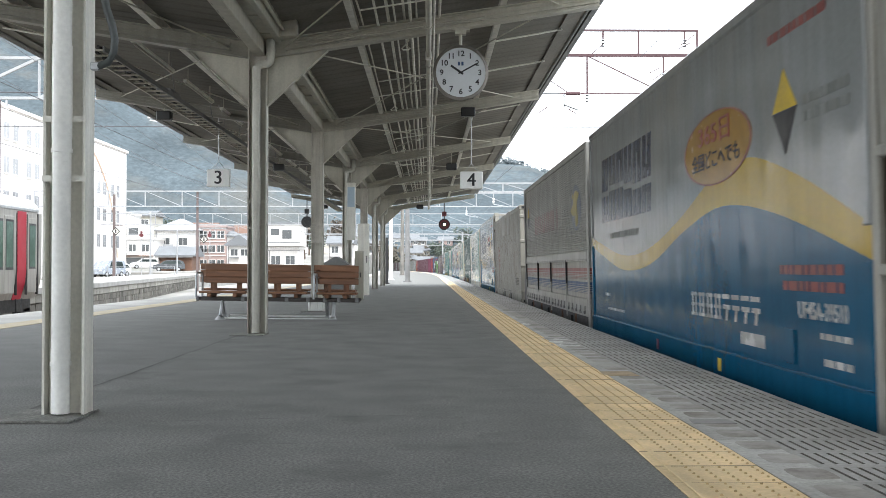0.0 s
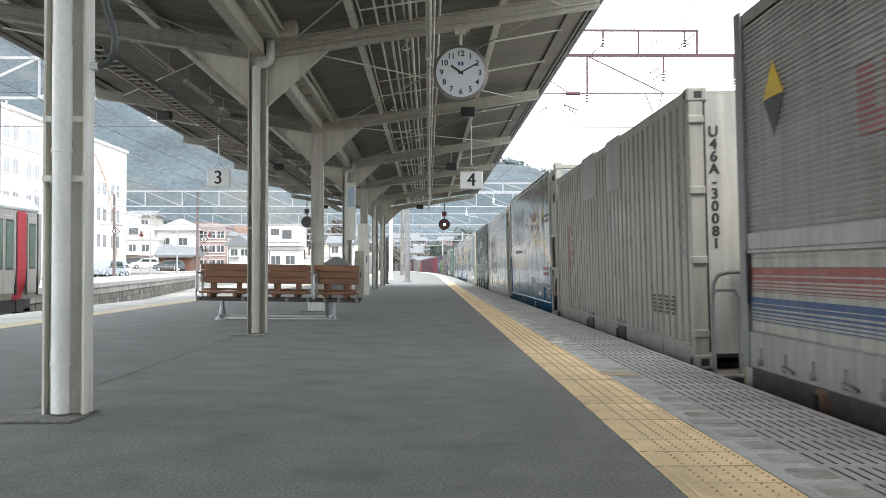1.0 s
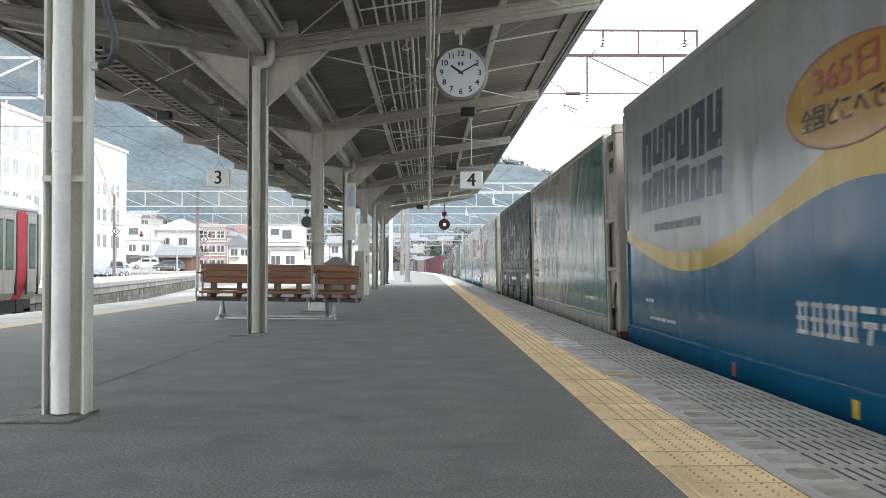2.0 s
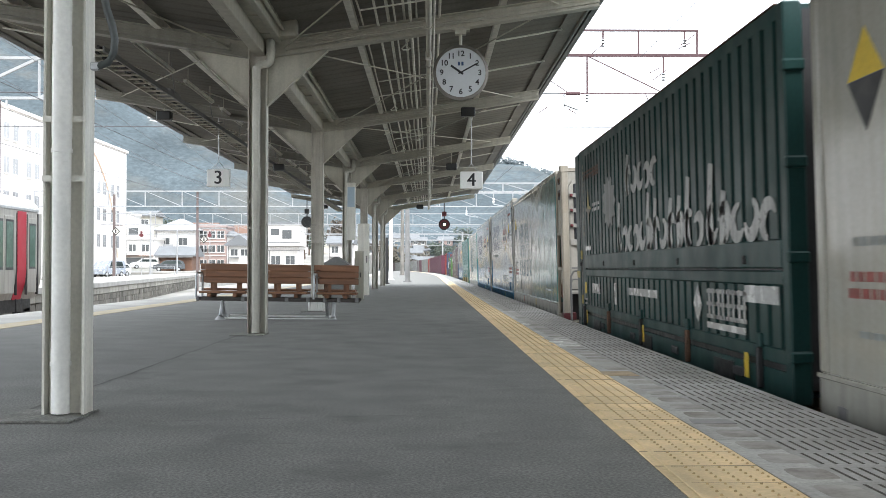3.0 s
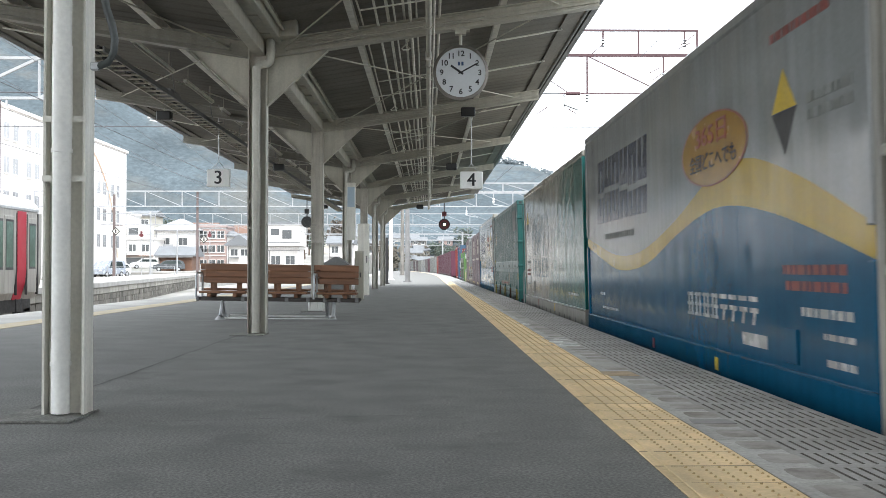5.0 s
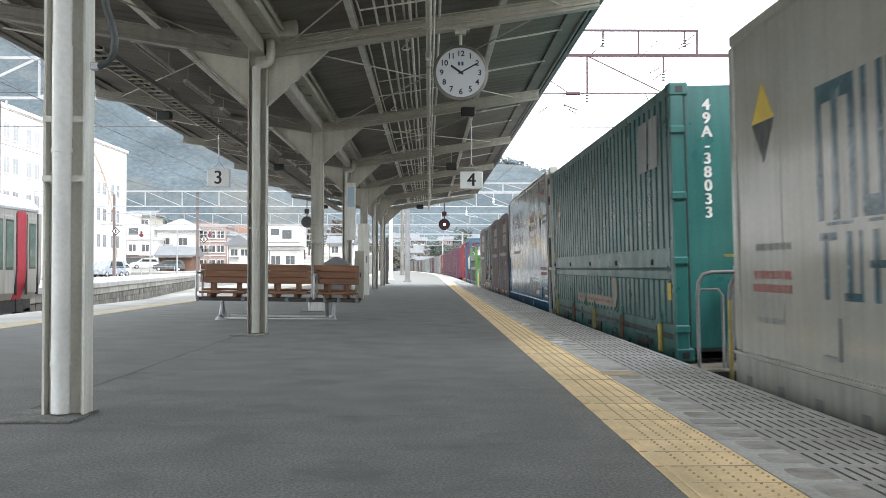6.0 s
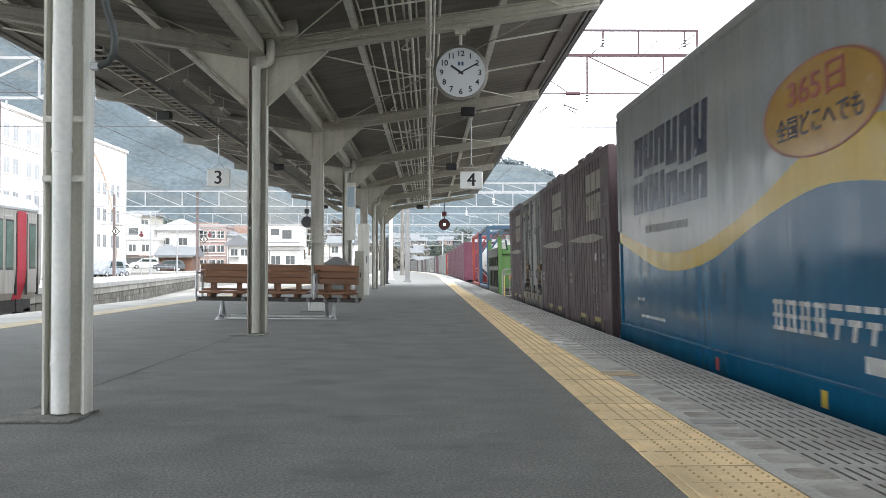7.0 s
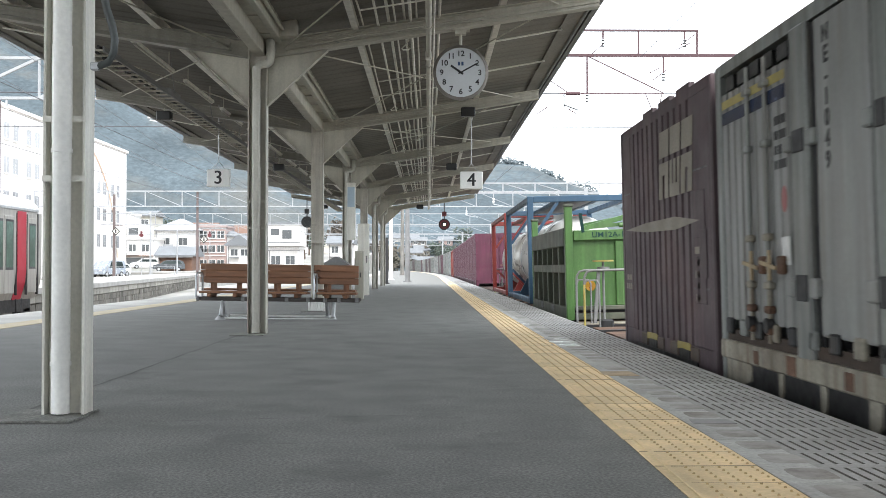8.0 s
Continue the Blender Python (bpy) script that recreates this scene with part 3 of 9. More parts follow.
        for q, dep in ((0.062, 0.03), (0.12, 0.018)):
            poly(bm, [(s * 0.3, -0.004 - dep, rib_z(0.3) + q), (s * b, -0.004 - dep, zb + q * 0.8), (s * b, -0.004 - dep, zb + q * 0.8 + 0.018), (s * 0.3, -0.004 - dep, rib_z(0.3) + q + 0.022)], (0, dep, 0))
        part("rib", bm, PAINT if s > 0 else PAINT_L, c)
    return c


piped, bare = canopy_frame(COLS[0]), canopy_frame(COLS[7], False)
fresh = canopy_frame(COLS[5], True, PIPE)
fresh.matrix_basis = pose(COL_X + 0.1, COLS[5], 0)
for i, y in enumerate(COLS):
    if i in (0, 5, 7):
        continue
    copy_thing(bare if i == 9 else piped, pose(COL_X + 0.012, y, 0))

hose = thing("cable_hose", "dark grey flexible cable hose clipped to a column", "cable", pose(COL_X + 0.08, 5.3, 0))
bm = bmesh.new()
HOSE = [(0.17, 2.9), (0.175, 2.5), (0.185, 2.3), (0.2, 2.1), (0.225, 1.98), (0.252, 1.9), (0.265, 1.83), (0.26, 1.77), (0.235, 1.72), (0.185, 1.7)]
prev = None
for (x0, z0), (x1, z1) in zip(HOSE, HOSE[1:] + [(0.15, 1.7)]):
    along = Vector((x1 - x0, 0, z1 - z0)).normalized()
    side = Vector((along.z, 0, -along.x))
    row = [bm.verts.new(Vector((x0, -0.08, z0)) + side * 0.019 * math.cos(g) + Vector((0, 0.019 * math.sin(g), 0))) for g in [2 * math.pi * i / 12 for i in range(12)]]
    if prev:
        for i in range(12):
            bm.faces.new((prev[i], prev[(i + 1) % 12], row[(i + 1) % 12], row[i])).smooth = True
    prev = row
part("hose", bm, M_HOSE, hose)
bm = bmesh.new()
bbox(bm, 0.15, 0.19, -0.1, -0.06, 1.68, 1.72, 0.006)
part("clip", bm, STEEL, hose)

# short sag bars between the outer purlin and the eave
sag = thing("sag_bars", "thin pale sag bars under the roof edge", "bracing", kind="structure")
for a in COLS[:-1]:
    for sgn in (-1, 1):
        for f in (0.33, 0.66):
            bm = bmesh.new()
            y = a + 6.4 * f
            rod(bm, (COL_X + sgn * 2.72, y, roof_z(COL_X + sgn * 2.72) - 0.07), (COL_X + sgn * 3.6, y, roof_z(COL_X + sgn * 3.6) - 0.05), 0.013, 6)
            part("bar", bm, COLPAINT, sag)

# wind bracing rods under the roof
brace = thing("wind_bracing", "thin painted bracing rods crossing under the roof", "bracing", kind="structure")
for a, b in zip(COLS, COLS[1:]):
    for sgn in (-1, 1):
        bm = bmesh.new()
        for d0, d1 in ((0.3, 3.3), (3.3, 0.3)):
            rod(bm, (COL_X + sgn * d0, a, rib_z(d0) + 0.1), (COL_X + sgn * d1, b, rib_z(d1) + 0.1), 0.009, 6)
        part("tie_rod", bm, PAINT, brace)

jb = thing("junction_box", "grey painted junction box on a roof rib", "junction box", pose(-1.535, 11.56, 3.2))
bm = bmesh.new()
bbox(bm, -0.125, 0.125, -0.1, 0.06, 0.0, 0.21, 0.012)
part("body", bm, PAINT, jb)
bm = bmesh.new()
bbox(bm, -0.115, 0.115, -0.108, -0.1, 0.01, 0.2, 0.003)
part("lid", bm, PAINT, jb)
# cables that follow the ribs
ribcab = thing("rib_cables", "painted cables clipped along the roof ribs", "cable", kind="structure")
rr = random.Random(17)
for y in COLS[6:10]:
    for off in (0.06, 0.13):
        bm = bmesh.new()
        pts = []
        d = 0.4
        while d < 2.6:
            pts.append((COL_X + d, y - 0.1, rib_z(d) + off + rr.uniform(-0.012, 0.012)))
            d += 0.35
        pipe(bm, pts, 0.009, 6)
        part("cable", bm, PAINT, ribcab)

# conduits along the roof
conduits = thing("conduits", "bundle of painted cable conduits under the roof", "conduit", kind="structure")
rnd = random.Random(5)
for i, x in enumerate((-0.72, -0.55, -0.44, -0.36, -0.27, -0.2, -0.13, 0.12)):
    bm = bmesh.new()
    z = roof_z(x) - 0.09 - 0.035 * (i % 2)
    pts = []
    y = CAN0
    while y < CAN1:
        pts.append((x + rnd.uniform(-0.008, 0.008), y, z + rnd.uniform(-0.008, 0.008)))
        y += rnd.uniform(1.0, 2.6)
    pts.append((x, CAN1, z))
    pipe(bm, pts, 0.011 + 0.004 * (i % 3), 6)
    part("conduit", bm, COLPAINT, conduits)
bm = bmesh.new()
rod(bm, (0.0, CAN0, 3.2), (0.0, CAN1, 3.2), 0.03, 10)
for y in steps(CAN0 + 0.6, CAN1 - 0.6, 34):
    rod(bm, (0.0, y, 3.2), (0.0, y + 0.07, 3.2), 0.038, 10)
part("lamp_rail", bm, PAINT, conduits, "long painted lamp-carrying pipe")
bm = bmesh.new()
rod(bm, (0.055, CAN0, 3.23), (0.055, CAN1, 3.23), 0.012, 8)
part("conduit", bm, COLPAINT, conduits)
for y in steps(5.6, 43, 24):
    bm = bmesh.new()
    rod(bm, (0.0, y, 3.2), (0.0, y, roof_z(0) - 0.01), 0.012, 6)
    part("hanger", bm, COLPAINT, conduits)
    x = rnd.uniform(-0.6, -0.15)
    if rnd.random() < 0.45:
        continue
    bm = bmesh.new()
    pipe(bm, [(x, y + 0.5, roof_z(x) - 0.03)] + [(x + 0.05 * math.sin(k * 1.1), y + 0.5 + k * 0.13, roof_z(x) - 0.05 - 0.13 * math.sin(math.pi * k / 8)) for k in range(1, 8)] + [(x, y + 1.54, roof_z(x) - 0.03)], 0.008, 6)
    part("loose_cable", bm, COLPAINT, conduits)

for y in [3.1 + 1.9 * k + 0.5 * math.sin(k * 2.3) for k in range(22)]:
    bm = bmesh.new()
    xa, xb = -0.78 + 0.1 * math.sin(y * 3), 0.17 + 0.12 * math.cos(y * 5)
    bar(bm, (xa, y, roof_z(xa) - 0.145), (xb, y, roof_z(xb) - 0.145), 0.016, 0.014)
    part("cross_bracket", bm, COLPAINT, conduits)
    if int(y) % 3 == 0:
        bm = bmesh.new()
        bbox(bm, -0.036, 0.036, y + 0.3, y + 0.42, 3.16, 3.25, 0.008)
        part("pipe_clamp", bm, COLPAINT, conduits)

# cable ladder on the other side
ladder = thing("cable_ladder", "grey steel cable ladder with dusty cables hung under the roof", "cable tray", kind="structure")
LAD0 = 11.7
for x, m in ((-3.8, COLPAINT_B), (-3.54, FASCIA)):
    bm = bmesh.new()
    box(bm, x - 0.01, x + 0.01, LAD0, CAN1, 3.08, 3.14)
    part("side_rail", bm, m, ladder)
bm = bmesh.new()
y = LAD0
while y < CAN1:
    box(bm, -3.79, -3.55, y, y + 0.04, 3.09, 3.105)
    y += 0.3
tagged(part("rungs", bm, PAINT, ladder), kind="stuff")
for x in (-3.72, -3.6):
    bm = bmesh.new()
    rod(bm, (x, LAD0, 3.135), (x, CAN1, 3.135), 0.016, 6)
    part("cable", bm, DARK, ladder)


# ---------- things under the canopy ----------
def strip_light(x, y, z, n=1.2):
    """Slim unlit fluorescent fitting that hangs under the roof."""
    s = thing("strip_light", "slim white unlit fluorescent fitting under the roof", "light fitting", pose(x, y, z), group="strip lights")
    bm = bmesh.new()
    bbox(bm, -0.03, 0.03, 0.0, n, 0.03, 0.07, 0.006)
    part("housing", bm, COLPAINT, s)
    bm = bmesh.new()
    rod(bm, (0, 0.04, 0.015), (0, n - 0.04, 0.015), 0.014, 8)
    part("tube", bm, COLPAINT_B, s, "dusty pale tube")
    for yy in (0.2, n - 0.2):
        bm = bmesh.new()
        rod(bm, (0, yy, 0.07), (0, yy, roof_z(x) - z), 0.006, 6)
        part("hanger", bm, PAINT, s)


for k in range(12):
    strip_light(-3.36, 12.2 + 2.6 * k, 3.26, 1.9)
clut = thing("ladder_boxes", "dusty boxes and cable ends lying on the cable ladder", "cable clutter", kind="structure")
rc = random.Random(9)
for k in range(13):
    y = 12.4 + k * 2.3 + rc.uniform(-0.6, 0.6)
    bm = bmesh.new()
    bbox(bm, -3.78 + rc.uniform(0, 0.06), -3.62 + rc.uniform(0, 0.06), y, y + rc.uniform(0.2, 0.8), 3.112, 3.17 + rc.uniform(0, 0.06), 0.01)
    part("box", bm, rc.choice((FASCIA, PAINT, DARK)), clut)
    bm = bmesh.new()
    x = rc.uniform(-3.9, -3.4)
    pipe(bm, [(x, y, roof_z(x)), (x + 0.01, y + 0.05, 3.3), (x + 0.0, y + 0.2, 3.17), (x - 0.02, y + 0.45, 3.11), (x + 0.0, y + 0.8, 3.12), (x, y + 1.1, 3.17)], 0.008, 6)
    part("cable_end", bm, FASCIA, clut)

def platform_sign(words, x, y, z):
    s = thing("platform_sign", "white hanging platform number plate reading " + words, "sign", pose(x, y, z), group="platform number signs")
    bm = bmesh.new()
    bbox(bm, -0.2, 0.2, -0.05, 0.05, -0.155, 0.155, 0.012)
    part("plate", bm, WHITE, s)
    bm = bmesh.new()
    for k in (-1, 1):
        rod(bm, (k * 0.12, 0, 0.15), (0, 0, 0.3), 0.006, 6)
    rod(bm, (0, 0, 0.3), (0, 0, roof_z(x) + 0.01 - z), 0.008, 6)
    part("hanger", bm, STEEL, s)
    for k, dx in enumerate((-0.006, 0.0, 0.006)):
        lettering("digit", words, 0.33, M_BLACKP, s, pose(dx, -0.053 - 0.0003 * k, 0, 90), squash=0.95)


platform_sign("4", 0.755, 18.9, 2.265)
platform_sign("3", -3.69, 18.9, 2.3)

CLK = (0.345, 11.55, 2.82)
clock = thing("station_clock", "round white double-faced station clock showing ten past ten", "clock", pose(*CLK))
bm = bmesh.new()
rod(bm, (0, -0.06, 0), (0, 0.06, 0), 0.285, 48)
part("case", bm, M_BEZEL, clock, "bronze metal clock case")
bm = bmesh.new()
for i in range(48):
    a, b = 2 * math.pi * i / 48, 2 * math.pi * (i + 1) / 48
    q = []
    for ang, r, y in ((a, 0.266, -0.075), (a, 0.297, -0.07), (b, 0.297, -0.07), (b, 0.266, -0.075)):
        q.append((r * math.cos(ang), y, r * math.sin(ang)))
    poly(bm, q, (0, 0.06, 0))
part("bezel", bm, M_BEZEL, clock, "dull bronze bezel ring")
bm = bmesh.new()
rod(bm, (0, -0.066, 0), (0, -0.062, 0), 0.27, 48)
part("dial", bm, M_DIAL, clock, "white clock dial")
for h in range(1, 13):
    a = math.radians(90 - 30 * h)
    lettering("numeral", str(h), 0.082, M_BLACKP, clock, pose(0.205 * math.cos(a), -0.068, 0.205 * math.sin(a) - 0.003, 90), 0.001, bold=0.0018)
bm = bmesh.new()
for ang, ln, w in ((90 - 305, 0.13, 0.022), (90 - 61, 0.2, 0.015)):
    a = math.radians(ang)
    bar(bm, (-0.03 * math.cos(a), -0.071, -0.03 * math.sin(a)), (ln * math.cos(a), -0.071, ln * math.sin(a)), 0.003, w)
part("clock_pointers", bm, M_BLACKP, clock, "black clock pointers")
bm = bmesh.new()
for k in (-0.018, 0.018):
    box(bm, k - 0.012, k + 0.012, -0.068, -0.0665, 0.075, 0.115)
part("maker_mark", bm, M_BLUEP, clock)
bm = bmesh.new()
rod(bm, (0.0, 0, 0.28), (0.0, 0, 0.43), 0.018, 10)
box(bm, -0.06, 0.06, -0.05, 0.05, 0.42, 0.46)
box(bm, -0.1, 0.1, -0.06, 0.06, 0.46, 0.475)
part("hanger", bm, PAINT, clock)


def speaker(x, y, z):
    s = thing("loudspeaker", "small black box loudspeaker hung under a roof rib", "loudspeaker", pose(x, y, z), group="loudspeakers")
    bm = bmesh.new()
    bbox(bm, -0.12, 0.12, -0.09, 0.09, -0.07, 0.08, 0.015)
    part("cabinet", bm, BLACK, s)
    bm = bmesh.new()
    box(bm, -0.012, 0.012, -0.012, 0.012, 0.09, rib_z(x - COL_X) - z)
    part("bracket", bm, PAINT, s)


for x, y, z in ((0.66, 17.9, 3.32), (0.52, 24.4, 3.02), (-4.4, 17.9, 3.25), (-3.4, 24.4, 3.0), (-0.3, 37.3, 2.85), (-4.2, 43.5, 3.2)):
    speaker(x, y, z)


def repeater(x, y, z, lit):
    s = thing("signal_repeater", ("lit round departure repeater lamp" if lit else "unlit round departure repeater lamp") + " in a dark hood", "signal lamp", pose(x, y, z), group="repeaters")
    bm = bmesh.new()
    rod(bm, (0, 0.02, 0), (0, 0.1, 0), 0.23, 32)
    part("backplate", bm, BLACK, s)
    bm = bmesh.new()
    for i in range(32):
        a, b = 2 * math.pi * i / 32, 2 * math.pi * (i + 1) / 32
        poly(bm, [(r * math.cos(g), -0.02, r * math.sin(g)) for g, r in ((a, 0.12), (a, 0.19), (b, 0.19), (b, 0.12))], (0, 0.04, 0))
    part("hood_ring", bm, M_HOOD if lit else BLACK, s, "dark red ring" if lit else "")
    bm = bmesh.new()
    rod(bm, (0, -0.005, 0), (0, 0.03, 0), 0.055, 20)
    part("lens", bm, M_LAMP if lit else BLACK, s, "glowing lamp lens" if lit else "")
    bm = bmesh.new()
    box(bm, -0.09, 0.09, -0.05, 0.08, 0.33, 0.52)
    part("junction_box", bm, M_HOOD if lit else BLACK, s)
    bm = bmesh.new()
    rod(bm, (0, 0.04, 0.2), (0, 0.04, 0.34), 0.025, 8)
    rod(bm, (0, 0.04, 0.5), (0, 0.04, rib_z(x - COL_X) + 0.03 - z), 0.02, 8)
    part("hanger", bm, BLACK, s)


repeater(0.64, 43.7, 2.5, True)
repeater(-4.95, 43.7, 2.6, False)


def bench(x, y):
    b = thing("platform_bench", "back-to-back bench of brown wooden slats on a steel frame", "bench", pose(x, y, -0.012, 0, 0.8, 0))
    for x0, x1 in ((-1.1, -0.44), (-0.18, 0.42), (0.55, 1.11)):
        for z in (0.505, 0.598, 0.691):
            bm = bmesh.new()
            bbox(bm, x0, x1, 0.185, 0.215, z, z + 0.089, 0.006)
            part("back_slat", bm, WOOD, b)
            bm = bmesh.new()
            bbox(bm, x0 - 0.1, x1 - 0.06, 0.33, 0.36, z + 0.005, z + 0.094, 0.006)
            part("rear_slat", bm, WOOD, b)
        for k in range(4):
            bm = bmesh.new()
            bbox(bm, x0 - 0.1, x1 - 0.06, 0.4 + k * 0.105, 0.495 + k * 0.105, 0.395, 0.422, 0.006)
            part("rear_seat_slat", bm, WOOD, b)
        for xx in (x0 + 0.08, x1 - 0.2):
            bm = bmesh.new()
            bbox(bm, xx - 0.025, xx + 0.025, 0.3, 0.33, 0.33, 0.77, 0.006)
            bbox(bm, xx - 0.03, xx + 0.03, 0.1, 0.8, 0.335, 0.394, 0.008)
            part("rear_bracket", bm, WOOD, b)
        for k in range(4):
            bm = bmesh.new()
            bbox(bm, x0, x1, -0.24 + k * 0.105, -0.145 + k * 0.105, 0.368, 0.398, 0.006)
            part("seat_slat", bm, WOOD, b)
        for xx in (x0 + 0.14, x1 - 0.16):
            bm = bmesh.new()
            bbox(bm, xx - 0.025, xx + 0.025, 0.216, 0.25, 0.33, 0.76, 0.006)
            bbox(bm, xx - 0.03, xx + 0.03, -0.22, 0.215, 0.315, 0.367, 0.008)
            box(bm, xx - 0.02, xx + 0.02, 0.216, 0.22, 0.5, 0.77)
            part("seat_bracket", bm, WOOD, b, "brown wooden seat bracket")
        bm = bmesh.new()
        xa = x0 - 0.04
        pipe(bm, [(xa, 0.2, 0.3), (xa, 0.2, 0.6), (xa, 0.14, 0.65), (xa, -0.16, 0.65), (xa, -0.23, 0.6), (xa, -0.23, 0.3)], 0.016, 8)
        part("armrest", bm, STEEL, b, "grey tubular armrest")
    bm = bmesh.new()
    bbox(bm, -1.13, 1.15, -0.14, -0.08, 0.26, 0.315, 0.008)
    bbox(bm, -1.13, 1.15, 0.1, 0.14, 0.27, 0.315, 0.008)
    part("main_beam", bm, M_BEAM, b)
    for xx in (-1.13, -0.5, -0.2, 0.12, 0.42, 0.66, 0.86, 1.11):
        bm = bmesh.new()
        bbox(bm, xx - 0.025, xx + 0.025, -0.16, -0.14, 0.255, 0.325, 0.006)
        part("beam_clamp", bm, FASCIA, b)
    for xx in (-0.79, 0.79):
        xr = xx - (0.13 if xx > 0 else 0.05)
        bm = bmesh.new()
        rod(bm, (xx, -0.24, 0.05), (xx, -0.1, 0.28), 0.026, 12)
        rod(bm, (xx, -0.24, 0.0), (xx, -0.24, 0.05), 0.08, 12, r2=0.034)
        rod(bm, (xr, 0.3, 0.05), (xr, 0.12, 0.28), 0.026, 12)
        rod(bm, (xr, 0.3, 0.0), (xr, 0.3, 0.05), 0.07, 12, r2=0.03)
        part("leg", bm, STEEL, b, "galvanised leg with flared foot")
    bm = bmesh.new()
    bbox(bm, -0.75, 0.72, -0.2, -0.17, 0.012, 0.03, 0.004)
    bbox(bm, -0.78, 0.76, 0.42, 0.46, 0.012, 0.045, 0.006)
    bbox(bm, 0.73, 0.77, -0.2, 0.42, 0.012, 0.035, 0.006)
    part("floor_rail", bm, WHITE, b, "white floor rail")


bench(-2.13, 15.35)

# peaked grey cover behind the bench, and a white box by the next column
cov = thing("bin_cover", "grey peaked metal cover of a bin behind the bench", "bin", pose(-1.98, 23.0, 0))
bm = bmesh.new()
bbox(bm, -0.26, 0.26, -0.3, 0.3, 0.0, 0.78, 0.015)
part("body", bm, FASCIA, cov)
bm = bmesh.new()
poly(bm, [(-0.31, -0.36, 0.781), (0.33, -0.36, 0.781), (0.05, -0.36, 0.96), (0.0, -0.36, 0.96)], (0, 0.72, 0))
part("lid", bm, FASCIA, cov)
wb = thing("base_box", "white ribbed box around a column base", "box", pose(COL_X + 0.01, 18.1, 0))
for k in range(7):
    bm = bmesh.new()
    bbox(bm, -0.14 + k * 0.04, -0.105 + k * 0.04, -0.2, -0.16, 0.0, 0.16, 0.006)
    part("rib", bm, WHITE, wb)
bm = bmesh.new()
bbox(bm, -0.15, 0.15, -0.159, -0.09, 0.0, 0.15, 0.006)
part("body", bm, WHITE, wb)


# notice panels and cabinets farther along the columns
def cabinet(x, y, w, h, z, m, label, name="cabinet"):
    c = thing(name, label, name, pose(x, y, z))
    bm = bmesh.new()
    bbox(bm, -w / 2, w / 2, -0.12, 0.12, 0, h, 0.012)
    part("body", bm, m, c)
    bm = bmesh.new()
    bbox(bm, -w / 2 + 0.03, w / 2 - 0.03, -0.132, -0.121, 0.04, h - 0.04, 0.004)
    part("door", bm, m, c)
    bm = bmesh.new()
    bbox(bm, w / 2 - 0.08, w / 2 - 0.06, -0.15, -0.133, h * 0.45, h * 0.55, 0.004)
    part("handle", bm, DARK, c)


cabinet(-1.73, 28.6, 0.3, 1.9, 0.0, COLPAINT, "tall cream metal switch cabinet on the platform")
cabinet(-1.6, 24.9, 0.2, 1.12, 0.0, PAINT, "cream metal box standing by a column")
board = thing("notice_board", "pale blue and white notice board on a column", "notice board", pose(-1.75, 24.25, 1.35))
bm = bmesh.new()
bbox(bm, -0.1, 0.1, -0.02, 0.02, 0.0, 1.3, 0.008)
part("panel", bm, COLPAINT, board)
bm = bmesh.new()
bbox(bm, -0.08, 0.08, -0.026, -0.021, 0.75, 1.2, 0.002)
part("poster", bm, M_PALEBLUE, board, "pale blue poster")

# ---------- freight train ----------
CW = 2.45     # container width


def frame_posts(c, L, H, material, label="", w=0.1, low=None, y0=0.0):
    """Corner posts, top and bottom rails, with corner castings."""
    for ya, yb in ((y0, y0 + w), (L - w, L)):
        for x0, x1 in ((0.0, w), (CW - w, CW)):
            bm = bmesh.new()
            bbox(bm, x0, x1, ya, yb, -0.066, H, 0.012)
            part("corner_post", bm, material, c)
    for z0, z1 in ((-0.066, 0.13), (H - 0.09, H)):
        for x0, x1 in ((0.008, 0.08), (CW - 0.08, CW - 0.008)):
            bm = bmesh.new()
            box(bm, x0, x1, y0 + w, L - w, z0, z1)
            part("side_rail", bm, (low or material) if z0 < 0 else material, c)


def plain_shell(c, L, H, material, inset=0.02, z0=0.13, roofm=None, ends=True, endm=None):
    """Roof, far side and ends of a container."""
    bm = bmesh.new()
    box(bm, 0.05, CW - 0.05, 0.05, L - 0.05, H - 0.05, H - 0.012)
    part("roof", bm, roofm or material, c)
    bm = bmesh.new()
    box(bm, CW - 0.07, CW - inset, 0.1, L - 0.1, 0.1, H - 0.05)
    part("side_wall", bm, material, c)
    if ends:
        for y0, y1 in ((inset, 0.07), (L - 0.07, L - inset)):
            bm = bmesh.new()
            box(bm, 0.1, CW - 0.1, y0, y1, 0.06, H - 0.05)
            part("end_wall", bm, endm or material, c)
    bm = bmesh.new()
    box(bm, 0.07, CW - 0.07, 0.07, L - 0.07, 0.02, 0.1)
    part("floor_frame", bm, DARK, c)


def corrugated(bm, y0, y1, z0, z1, pitch=0.28, depth=0.06, x=0.004, flat=0.5, mi=0):
    """Vertical corrugation on the platform side."""
    n = max(1, round((y1 - y0) / pitch))
    p = (y1 - y0) / n
    prof = []
    for i in range(n):
        a = y0 + i * p
        s = p * (1 - flat) / 8
        prof += [(a, depth), (a + p * flat / 2, depth), (a + p * flat / 2 + s, 0), (a + p - s, 0)]
    prof.append((y1, depth))
    prev = None
    for y, d in prof:
        row = [bm.verts.new((x + d, y, z)) for z in (z0, z1)]
        if prev:
            bm.faces.new((prev[0], row[0], row[1], prev[1])).material_index = mi
        prev = row


def slats(bm, rects, x, t=0.003, mi=0):
    """Thin printed shapes: outlines in (y, z) on the platform side."""
    for r in rects:
        poly(bm, [(x, y, z) for y, z in r], (-t, 0, 0), mi)


